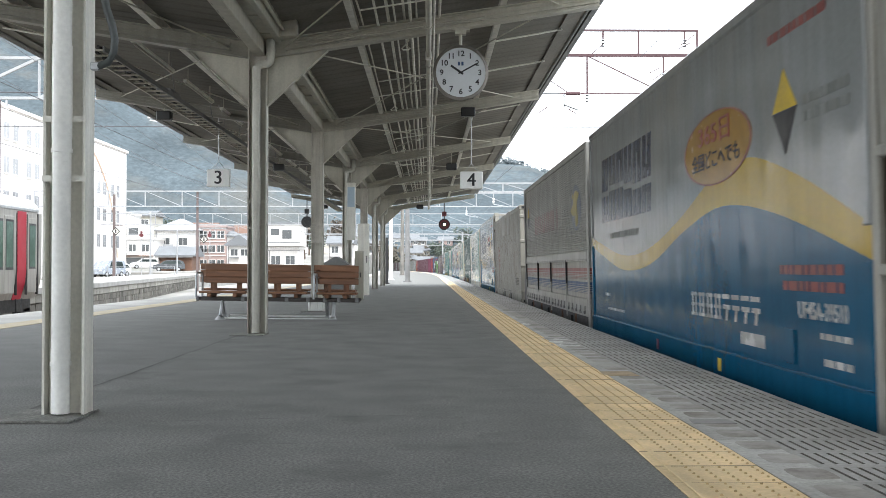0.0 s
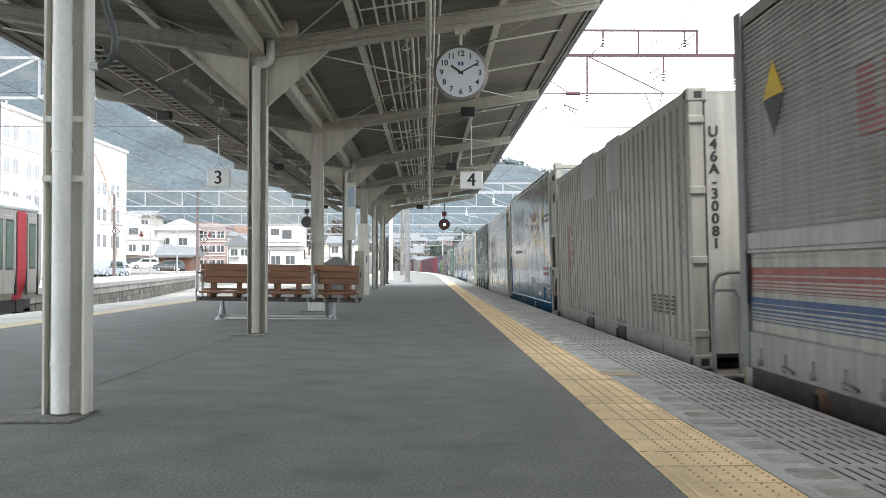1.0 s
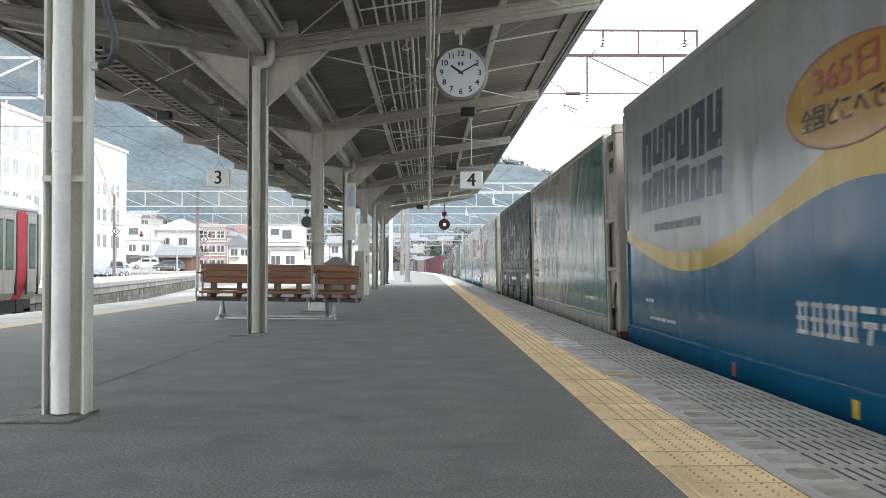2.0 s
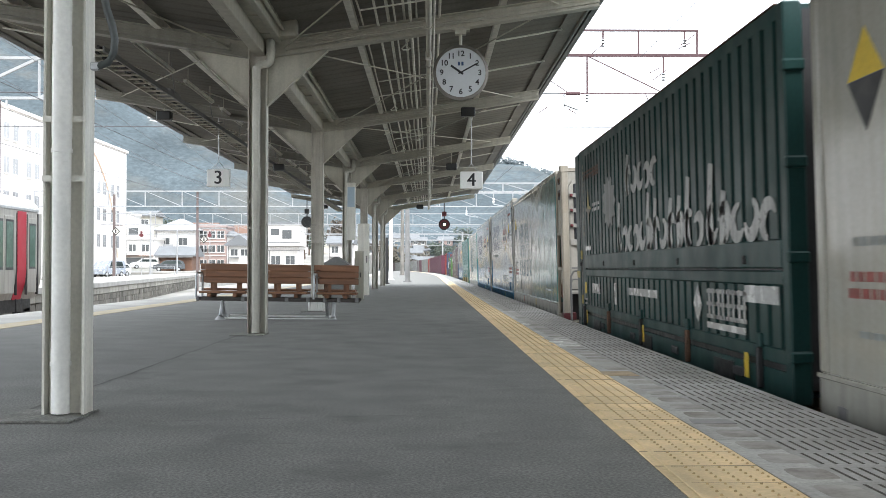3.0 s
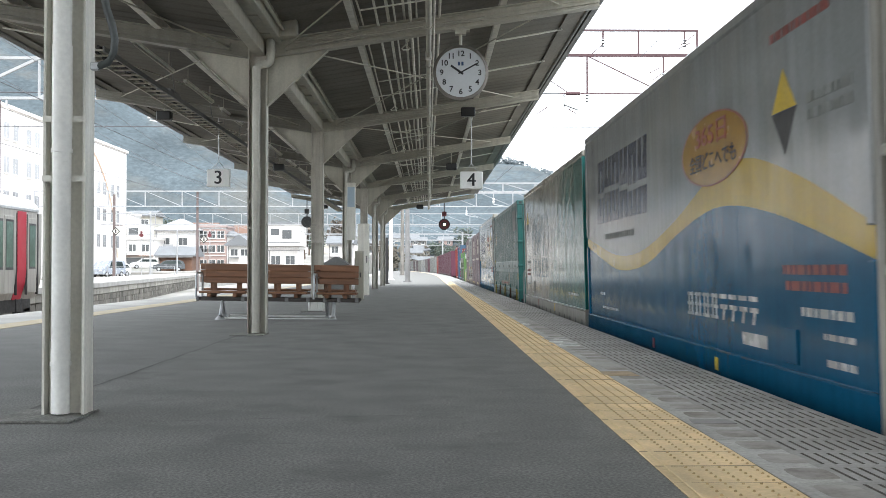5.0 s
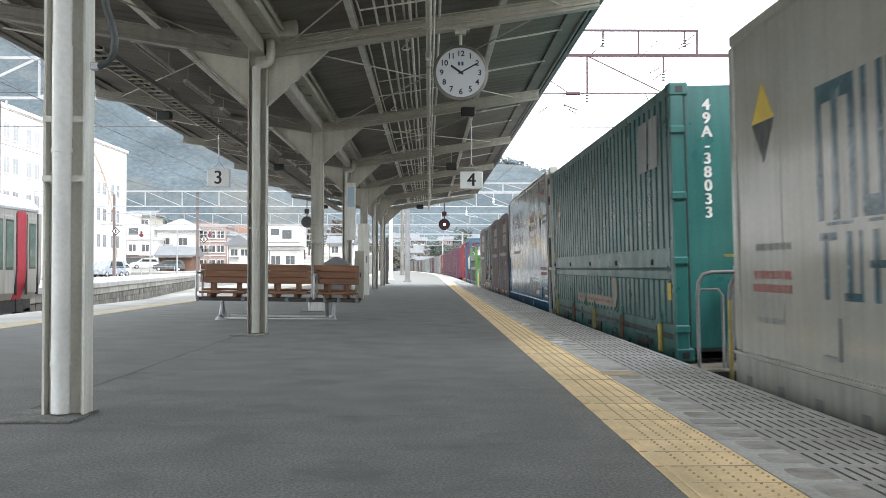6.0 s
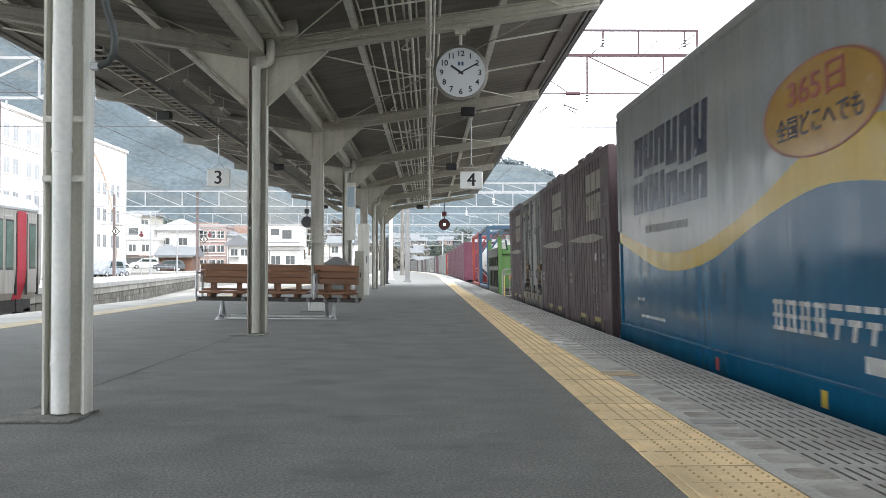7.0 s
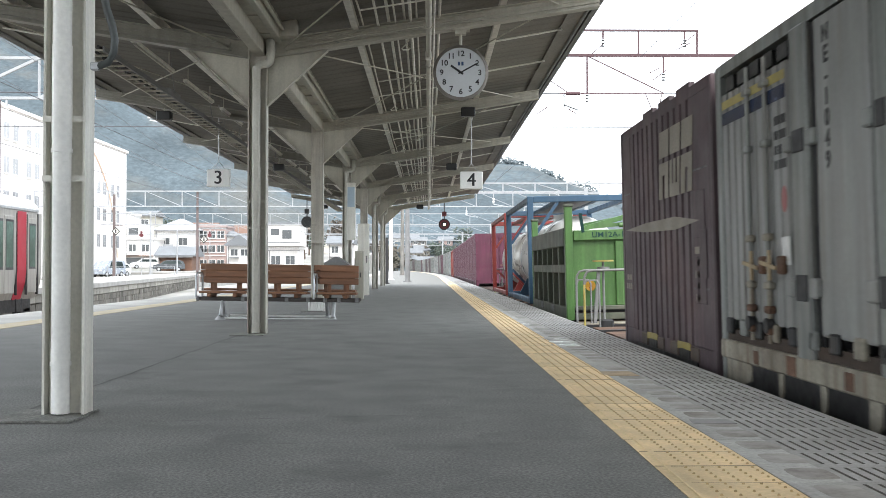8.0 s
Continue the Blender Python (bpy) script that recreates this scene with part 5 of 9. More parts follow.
def ribbed_container(s, L):
    """Aluminium wing-body container: fine horizontal ribs above, drop boards below."""
    H = 2.6
    c = thing("wing_container", "ribbed aluminium wing container with red and blue stripes", "container", on_line(s, 0))
    NEAR = -0.2
    frame_posts(c, L, H, C_ALU, w=0.14, low=DARK, y0=NEAR)
    plain_shell(c, L, H, C_ALU)
    bm = bmesh.new()
    n = 43
    z0, z1 = 1.05, H - 0.1
    prev = None
    for i in range(n):
        a = z0 + (z1 - z0) * i / n
        h = (z1 - z0) / n
        for z, d in ((a, 0.021), (a + h * 0.16, 0.021), (a + h * 0.3, 0.012), (a + h * 0.58, 0.009), (a + h * 0.86, 0.012)):
            row = (bm.verts.new((d, NEAR + 0.14, z)), bm.verts.new((d, L - 0.14, z)))
            if prev:
                bm.faces.new((prev[0], prev[1], row[1], row[0]))
            prev = row
    part("wing_panel", bm, C_ALU, c, "finely ribbed aluminium wing panel")
    bm = bmesh.new()
    bbox(bm, -0.005, 0.06, NEAR + 0.14, L - 0.14, 0.925, 1.05, 0.01)
    part("hinge_rail", bm, C_ALU, c)
    bm = bmesh.new()
    bbox(bm, -0.014, 0.02, NEAR + 0.14, L - 0.14, 0.9, 0.93, 0.006)
    part("drip_rail", bm, C_ALU, c)
    reds = [(0.752, 0.05), (0.716, 0.025), (0.692, 0.011), (0.671, 0.008), (0.652, 0.006), (0.635, 0.005)]
    blues = [(0.56, 0.038), (0.53, 0.022), (0.502, 0.014), (0.478, 0.01), (0.456, 0.007), (0.437, 0.005)]
    boards = [(NEAR + 0.14, 2.22), (2.28, 4.45), (4.51, 6.77), (6.83, L - 0.14)]
    for a, b in boards:
        bm = bmesh.new()
        n = 8
        prev = None
        for i in range(n):
            za = 0.36 + 0.58 * i / n
            for z, d in ((za, 0.018), (za + 0.006, 0.018), (za + 0.01, 0.014), (za + 0.068, 0.014)):
                row = (bm.verts.new((d, a, z)), bm.verts.new((d, b, z)))
                if prev:
                    bm.faces.new((prev[0], prev[1], row[1], row[0]))
                prev = row
        part("drop_board", bm, M_UNIT, c)
        for m, zs in [(M_DIMRED, q) for q in reds] + [(M_BLUEP, q) for q in blues]:
            bm = bmesh.new()
            slats(bm, [rect(a + 0.02, b - 0.02, zs[0], zs[0] + zs[1])], 0.012)
            part("stripe", bm, m, c)
        bm = bmesh.new()
        bbox(bm, -0.012, 0.03, b + 0.005, b + 0.055, 0.3 if b > 5 else 0.02, 0.94, 0.008)
        part("latch_post", bm, DARK if b > 5 else C_ALU, c)
        bm = bmesh.new()
        bbox(bm, -0.02, 0.0, b - 0.03, b + 0.0, 0.55, 0.93, 0.004)
        part("latch_bar", bm, DARK, c)
        for k in range(5):
            y = a + 0.22 + k * (b - a - 0.5) / 4
            bm = bmesh.new()
            bbox(bm, -0.018, 0.0, y, y + 0.022, 0.17, 0.25, 0.005)
            rod(bm, (-0.03, y + 0.011, 0.16), (0.0, y + 0.011, 0.16), 0.024, 10)
            part("latch", bm, FASCIA, c)
            if k in (1, 3):
                bm = bmesh.new()
                bar(bm, (-0.03, y - 0.17, 0.15), (-0.03, y + 0.02, 0.17), 0.014, 0.02)
                part("latch_lever", bm, FASCIA, c)
    bm = bmesh.new()
    bbox(bm, -0.005, 0.08, NEAR + 0.14, L - 0.14, 0.1, 0.36, 0.01)
    part("bottom_rail", bm, C_ALU, c)
    for k in range(11):
        a = 0.14 + k * (L - 0.28) / 11
        bm = bmesh.new()
        if k % 2:
            bbox(bm, 0.0, 0.08, a + 0.2, a + 0.42, -0.066, 0.1, 0.01)
            bbox(bm, -0.012, 0.0, a + 0.24, a + 0.3, -0.02, 0.07, 0.004)
        else:
            bbox(bm, 0.015, 0.08, a, a + 0.75, 0.02, 0.1, 0.008)
        part("under_rail", bm, RUST if k % 2 else C_CREAM, c)
    bm = bmesh.new()
    bbox(bm, -0.018, -0.002, L - 0.15, L + 0.004, 0.1, H + 0.02, 0.006)
    part("corner_guard", bm, FASCIA, c, "dark corner guard")
    # flat near end with the stripes carried round
    bm = bmesh.new()
    box(bm, 0.01, CW - 0.01, NEAR - 0.012, NEAR - 0.001, 0.1, H - 0.01)
    part("end_panel", bm, C_ALU, c)
    for m, zs in [(M_DIMRED, q) for q in reds] + [(M_BLUEP, q) for q in blues]:
        bm = bmesh.new()
        box(bm, 0.015, CW - 0.015, NEAR - 0.016, NEAR - 0.012, zs[0], zs[0] + zs[1])
        part("stripe", bm, m, c)
    bm = bmesh.new()
    bbox(bm, 0.36, 0.46, NEAR - 0.05, NEAR - 0.012, 0.1, H - 0.02, 0.01)
    part("end_stile", bm, C_ALU, c)
    for z in (0.3, 0.9, 1.5, 2.1):
        bm = bmesh.new()
        bbox(bm, 0.34, 0.48, NEAR - 0.07, NEAR - 0.012, z, z + 0.09, 0.012)
        part("end_hinge", bm, DARK, c)
    for i in range(6):
        y = 7.35 - i * 0.725
        w, za, zb = 0.56, 1.49, 1.86
        o = [comb(y, w, za, zb, 2, False, 0, 0.3),
             comb(y, w, za, zb, 2, True, 0, 0.25), comb(y, w, za, zb, 2, False, 0, 0.45), comb(y, w, za, zb, 2, True, 0, 0.4), comb(y, w, za, zb, 3, True, 0, 0.25), rect(y - w / 2 - 0.07, y - w / 2 + 0.07, za, zb)][i]
        strokes(c, [o], M_DIMRED, 0.0145, "name_block")
    bm = bmesh.new()
    slats(bm, [[(1.0 + 0.53 * math.cos(2 * math.pi * i / 32), 1.72 + 0.35 * math.sin(2 * math.pi * i / 32)) for i in range(32)]], 0.0145)
    part("round_badge", bm, M_BLUEP, c, "round blue badge with a yellow emblem")
    bm = bmesh.new()
    slats(bm, [[(0.8, 1.48), (1.05, 1.42), (1.15, 1.6), (1.4, 1.62), (1.62, 1.7), (1.25, 1.8), (1.2, 1.95), (0.95, 1.98), (0.62, 1.92), (0.88, 1.8), (0.92, 1.64)], [(0.75, 1.62), (0.86, 1.5), (0.8, 1.7)], [(1.3, 1.86), (1.45, 1.9), (1.3, 1.96)]], 0.0115)
    part("badge_emblem", bm, M_DULLYEL, c)
    mark(c, 8.68, 1.92, 0.008, 0.9)
    locks(c, L, (1.6, 4.9, 8.0))
    MOVERS.append((c, s, DECK))


def box_container(s, L, material, label, H=2.5, pitch=0.28, split=False, number="", number_m=None, prints=(), top_boxes=(), group="", number_x=0.42, number_s=0.17, number_y=0.014, number_z=2.28, endm=None, name="corrugated_container", far=0.0):
    """Corrugated steel box container."""
    c = thing(name, label, "container", on_line(s, 0), group=group)
    frame_posts(c, L, H, material, w=0.13)
    plain_shell(c, L, H, material, endm=endm)
    if split:
        end = L - 0.46 - far
        for a, b in ((0.28, 0.685), (0.99, H - 0.09)):
            bm = bmesh.new()
            corrugated(bm, 0.13, end, a, b, pitch, 0.085, flat=0.44)
            part("side_panel", bm, material, c, "corrugated side panel")
        for a, b, d in ((0.175, 0.28, 0.006), (0.685, 0.785, 0.004), (0.797, 0.99, -0.006)):
            bm = bmesh.new()
            bbox(bm, d, 0.06, 0.13, end, a, b, 0.01)
            part("waist_rail", bm, material, c)
        bm = bmesh.new()
        box(bm, 0.035, 0.06, 0.13, end, 0.13, 0.176)
        box(bm, 0.03, 0.06, 0.13, end, 0.784, 0.798)
        part("shadow_gap", bm, BLACK, c)
        if far:
            bm = bmesh.new()
            bbox(bm, 0.004, 0.05, end, L - 0.46, 0.175, H - 0.09, 0.008)
            part("flat_panel", bm, material, c)
        # Door gap as a flush black strip: its recess shade is in the colour.
        bm = bmesh.new()
        box(bm, 0.0, 0.06, L - 0.46, L - 0.36, 0.0, H - 0.1)
        part("door_gap", bm, BLACK, c, "door gap drawn as a black strip")
        for z in (0.28, 0.93):
            bm = bmesh.new()
            bbox(bm, -0.012, 0.012, L - 0.47, L - 0.4, z, z + 0.13, 0.006)
            part("gap_reflector", bm, M_DULLYEL, c, "dull yellow reflector")
        bm = bmesh.new()
        bbox(bm, -0.008, 0.12, L - 0.36, L + 0.004, -0.06, H + 0.004, 0.02)
        part("corner_pillar", bm, material, c, "broad flat corner pillar")
        for k in range(5):
            y = 0.6 + k * (L - 1.3) / 4
            bm = bmesh.new()
            bbox(bm, -0.035, 0.012, y, y + 0.045, -0.02, 0.26, 0.01)
            part("hinge", bm, RUST if k % 2 else (M_DULLYEL if material is C_GREEN else DARK), c)
            bm = bmesh.new()
            bbox(bm, -0.02, 0.012, y - 0.02, y + 0.07, 0.26, 0.36, 0.01)
            part("hinge_plate", bm, material, c)
            bm = bmesh.new()
            bbox(bm, -0.01, 0.02, y + 0.45, y + 0.68, 0.01, 0.08, 0.008)
            part("lock_case", bm, DARK, c)
            bm = bmesh.new()
            bbox(bm, -0.02, 0.01, y + 0.3, y + 0.36, 0.83, 0.89, 0.008)
            part("catch", bm, DARK, c)
    else:
        bm = bmesh.new()
        corrugated(bm, 0.13, L - 0.13, 0.13, H - 0.09, pitch, 0.07, flat=0.42)
        part("side_panel", bm, material, c, "corrugated side panel")
    if split:
        for y in (1.3, L / 2 - 0.5, L - 2.0):
            bm = bmesh.new()
            box(bm, -0.004, 0.05, y, y + 0.55, -0.064, 0.1)
            part("fork_pocket", bm, BLACK, c)
    else:
        for y in (L / 2 - 1.44, L / 2 + 0.955):
            bm = bmesh.new()
            box(bm, -0.006, 0.05, y, y + 0.49, -0.064, 0.17)
            part("fork_pocket", bm, BLACK, c)
            bm = bmesh.new()
            bbox(bm, -0.016, 0.0, y - 0.02, y + 0.5, 0.16, 0.2, 0.004)
            part("pocket_lintel", bm, FASCIA, c)
            bm = bmesh.new()
            bbox(bm, -0.014, 0.0, y + 0.49, y + 0.56, -0.064, 0.08, 0.006)
            part("pocket_jamb", bm, RUST, c)
        for k in range(1, 8):
            y = 0.13 + (L - 0.26) * k / 8
            if abs(y - L / 2 + 1.2) > 0.35 and abs(y - L / 2 - 1.2) > 0.35:
                bm = bmesh.new()
                box(bm, 0.004, 0.012, y, y + 0.014, -0.064, 0.125)
                part("rail_joint", bm, FASCIA, c)
        bm = bmesh.new()
        for y0, y1, z0, z1 in ((7.9, 8.2, 0.2, 0.215), (7.9, 8.2, 0.43, 0.445), (7.9, 7.915, 0.215, 0.43), (8.185, 8.2, 0.215, 0.43)):
            box(bm, -0.002, 0.006, y0, y1, z0, z1)
        part("plate_holder", bm, C_GREY, c)
    if not split:
        bm = bmesh.new()
        bbox(bm, -0.012, 0.05, 0.13, L - 0.13, 0.125, 0.155, 0.006)
        part("rail_lip", bm, material, c)
    if number:
        for y0 in (-0.012, L - 0.168):
            for z in (-0.066, H - 0.11):
                bm = bmesh.new()
                bbox(bm, -0.01, 0.17, y0, y0 + 0.18, z, z + 0.125, 0.015)
                k = part("corner_casting", bm, material, c)
                bm = bmesh.new()
                bbox(bm, -0.013, -0.009, y0 + 0.05, y0 + 0.13, z + 0.03, z + 0.09, 0.001)
                part("casting_hole", bm, BLACK, k)
                bm = bmesh.new()
                bbox(bm, 0.05, 0.12, y0 - 0.003, y0 + 0.001, z + 0.03, z + 0.09, 0.0005)
                part("casting_hole", bm, BLACK, k)
        bm = bmesh.new()
        box(bm, 0.131, 0.145, 0.008, 0.024, 0.08, H - 0.1)
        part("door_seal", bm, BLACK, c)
    # end door with hinges
    for k in (0.2, 0.83, 1.43, 2.04):
        bm = bmesh.new()
        bbox(bm, -0.012, 0.13, -0.03, 0.03, k, k + 0.075, 0.012)
        part("door_hinge", bm, material, c)
    for xx in (0.75, 1.15, 1.6):
        bm = bmesh.new()
        rod(bm, (xx, 0.0, 0.15), (xx, 0.0, H - 0.12), 0.02, 8)
        part("lock_rod", bm, material, c)
    if number:
        f = Matrix(((1, 0, 0, 0), (0, 0, -1, 0), (0, 1, 0, 0), (0, 0, 0, 1)))
        for i, ch in enumerate(number):
            for dx in (-0.004, 0.004):
                lettering("digit", ch, number_s, number_m or M_BLACKP, c, Matrix.Translation((number_x + dx, number_y + dx * 0.05, number_z - i * number_s * 0.86)) @ f, squash=1.0, bold=0.0012)
    for y0, y1, d in top_boxes:
        bm = bmesh.new()
        bbox(bm, 0.0, 0.1, y0, y1, H - 0.42 * d, H + 0.035, 0.012)
        part("vent_cover", bm, M_VENT if material is C_CREAM else material, c)
    for fn in prints:
        fn(c)
    MOVERS.append((c, s, DECK))
    return c


def red_script(c):
    n = 10
    arc = [(7.83 + 0.34 * math.cos(a), 1.1 + 0.4 * math.sin(a)) for a in [math.pi * (-0.42 + 0.84 * i / n) for i in range(n + 1)]]
    inn = [(7.73 + 0.26 * math.cos(a), 1.1 + 0.33 * math.sin(a)) for a in [math.pi * (0.42 - 0.84 * i / n) for i in range(n + 1)]]
    strokes(c, [arc + inn] + [rect(7.48, 7.73, z, z + 0.09) for z in (0.85, 1.0, 1.15, 1.3)], M_DIMRED, -0.001, "logo_block")
    for i in range(4):
        y = 0.7 + i * 0.27
        small_print(c, y, y + 0.15, 0.36, 0.55, 5, M_BLACKP, 0.0, 30 + i)
    small_print(c, 0.3, 0.4, 0.9, 1.9, 10, C_GREY, 0.0, 40)
    # rust chips knocked into the ribs, and a few long scrapes along their edges
    r = random.Random(12)
    n = 35
    p = (9.33 - 0.26) / n
    bm = bmesh.new()
    for i in range(130):
        y = 0.13 + p * (r.randrange(n) + r.choice((0.3, 0.97))) + r.uniform(-0.012, 0.012)
        z = r.uniform(0.25, 2.0)
        h, w = r.uniform(0.02, 0.1), r.uniform(0.006, 0.016)
        if i % 7 == 0:
            h *= 3.5
        slats(bm, [[(y, z), (y + w * 0.5, z - h * 0.2), (y + w, z + h * 0.3), (y + w * 0.8, z + h), (y + w * 0.2, z + h * 0.8)]], 0.003, 0.002)
    tagged(part("rust", bm, RUST, c, "brown rust chips"), kind="stuff")


def white_script(c):
    """Sweeping pale script as leaning blocks, an emblem and small plates."""
    r = random.Random(4)

    def swash(y, w, za, zb, a0, a1):
        """A thick curved stroke: part of a leaning oval ring, swelling in the middle."""
        n = 12
        cy, cz = y - w / 2, (za + zb) / 2
        out = []
        for q, order in ((1.0, range(n + 1)), (0.0, range(n, -1, -1))):
            for i in order:
                g = a0 + (a1 - a0) * i / n
                k = 1.0 if q else 0.18 + 0.6 * abs(2 * i / n - 1) ** 2
                z = cz + k * (zb - za) / 2 * math.sin(g)
                out.append((cy + k * w / 2 * math.cos(g) - 0.14 * (z - za) / 0.3 * 0.35, z))
        return out

    def spindle(y, za, zb, w):
        """A leaning stroke, thick in the middle, with a curled foot."""
        h = zb - za
        return [(y, za), (y - w * 0.9, za + 0.02), (y - w * 0.75, za + h * 0.5), (y - w * 1.0, zb - 0.02), (y - w * 0.35, zb), (y + w * 0.05, za + h * 0.55)]

    def line_of(y, za, heights, step):
        for i, hgt in enumerate(heights):
            a = r.uniform(-0.9, 0.9) + (math.pi if i % 2 else 0.0)
            shapes = [swash(y, step * 1.06, za, za + min(hgt, 0.34), a - 2.3, a + 2.3)]
            if hgt > 0.36:
                shapes.append(spindle(y - step * 0.25, za - 0.01, za + hgt, step * 0.55))
            strokes(c, shapes, M_WORN, -0.001, "name_stroke")
            y -= step
    line_of(6.1, 0.98, (0.6, 0.31, 0.3, 0.3, 0.32, 0.6, 0.52, 0.3, 0.48, 0.48, 0.62, 0.3), 0.335)
    line_of(2.0, 0.98, (0.66, 0.42, 0.3, 0.31, 0.3), 0.35)
    line_of(5.5, 1.62, (0.46, 0.3, 0.31, 0.28, 0.3), 0.34)
    strokes(c, [[(6.6 + 0.5 * math.cos(2 * math.pi * i / 22) * (1 if i % 2 else 0.72), 1.62 + 0.33 * math.sin(2 * math.pi * i / 22) * (1 if i % 2 else 0.78)) for i in range(22)]], C_GREY, -0.001, "emblem")
    strokes(c, [[(8.3, 1.4), (8.37, 1.56), (8.52, 1.62), (8.37, 1.68), (8.3, 1.86), (8.23, 1.68), (8.08, 1.62), (8.23, 1.56)]], M_CREAMP, -0.001, "star_mark")
    small_print(c, 7.35, 7.95, 1.56, 1.7, 2, M_WHITEP, -0.001, 3)
    strokes(c, [rect(3.9, 5.4, 0.5, 0.58), rect(0.2, 0.95, 0.56, 0.68), rect(7.44, 8.07, 0.46, 0.59), rect(8.58, 8.82, 0.29, 0.315), rect(8.58, 8.82, 0.345, 0.37), rect(6.2, 6.35, 0.36, 0.62), rect(8.14, 8.62, 1.05, 1.11)], M_WHITEP, -0.004, "label_plate")
    for i in range(4):
        strokes(c, mass(2.0 - i * 0.28, 0.24, 0.4, 0.64, True), M_WHITEP, -0.004, "name_block")
    strokes(c, [[(2.3, 0.35), (2.44, 0.5), (2.3, 0.66), (2.16, 0.5)], rect(0.95, 2.0, 0.32, 0.37)], M_WHITEP, -0.004, "name_block")
    strokes(c, [rect(y, y + 0.1, 0.02, 0.2) for y in (0.9, 4.6, 8.6)], M_YELLOWP, -0.004, "handling_mark")
    strokes(c, [rect(8.62, 8.78, 0.44, 0.6)], M_YELLOWP, -0.004, "reflector")
    strokes(c, [rect(9.2, 9.5, 0.66, 0.76)], M_DULLYEL, -0.011, "reflector")
    small_print(c, 8.72, 8.8, 1.25, 2.3, 12, M_CREAMP, -0.001, 8)
    for i in range(11):
        y = 8.7 - i * 0.122
        strokes(c, mass(y, 0.1, 2.05, 2.17, i > 6), M_BROWNP, -0.001, "number_block")
    bm = bmesh.new()
    box(bm, -0.004, 0.06, 0.13, 9.14, 2.492, 2.5)
    part("roof_edge", bm, M_BROWNP, c, "rusty roof edge")
    strokes(c, [[(8.3, 1.62), (8.37, 1.68), (8.3, 1.9), (8.23, 1.68), (8.04, 1.62)]], M_DULLYEL, -0.004, "star_half")


def green_prints(c):
    strokes(c, [rect(1.1, 1.55, 1.79, 2.3, -0.06), rect(0.6, 1.02, 1.79, 2.3, -0.06)], C_GREY, -0.001, "logo_block")
    bm = bmesh.new()
    slats(bm, [[(L9 - 1.0, 1.5), (L9 - 0.93, 1.66), (L9 - 0.78, 1.72), (L9 - 0.93, 1.78), (L9 - 1.0, 1.95), (L9 - 1.07, 1.78), (L9 - 1.22, 1.72), (L9 - 1.07, 1.66)]], -0.001)
    part("star_mark", bm, M_ORANGE, c)
    bm = bmesh.new()
    slats(bm, [rect(5.7, 6.3, 0.32, 0.44), rect(3.4, 5.5, 0.32, 0.44)], -0.001)
    part("label_plate", bm, M_CREAMP, c)
    small_print(c, 3.5, 5.4, 0.35, 0.41, 1, M_DIMRED, -0.004, 5)
    small_print(c, 5.75, 6.25, 0.35, 0.41, 1, M_DIMRED, -0.004, 6)
    bm = bmesh.new()
    slats(bm, [[(3.2 + 0.16 * math.cos(2 * math.pi * i / 20), 0.52 + 0.2 * math.sin(2 * math.pi * i / 20)) for i in range(20)]], -0.001)
    part("round_mark", bm, M_CREAMP, c)
    bm = bmesh.new()
    slats(bm, [rect(0.15, 0.27, 0.5, 0.66)], 0.0)
    part("reflector", bm, M_YELLOWP, c)


L9 = 9.45


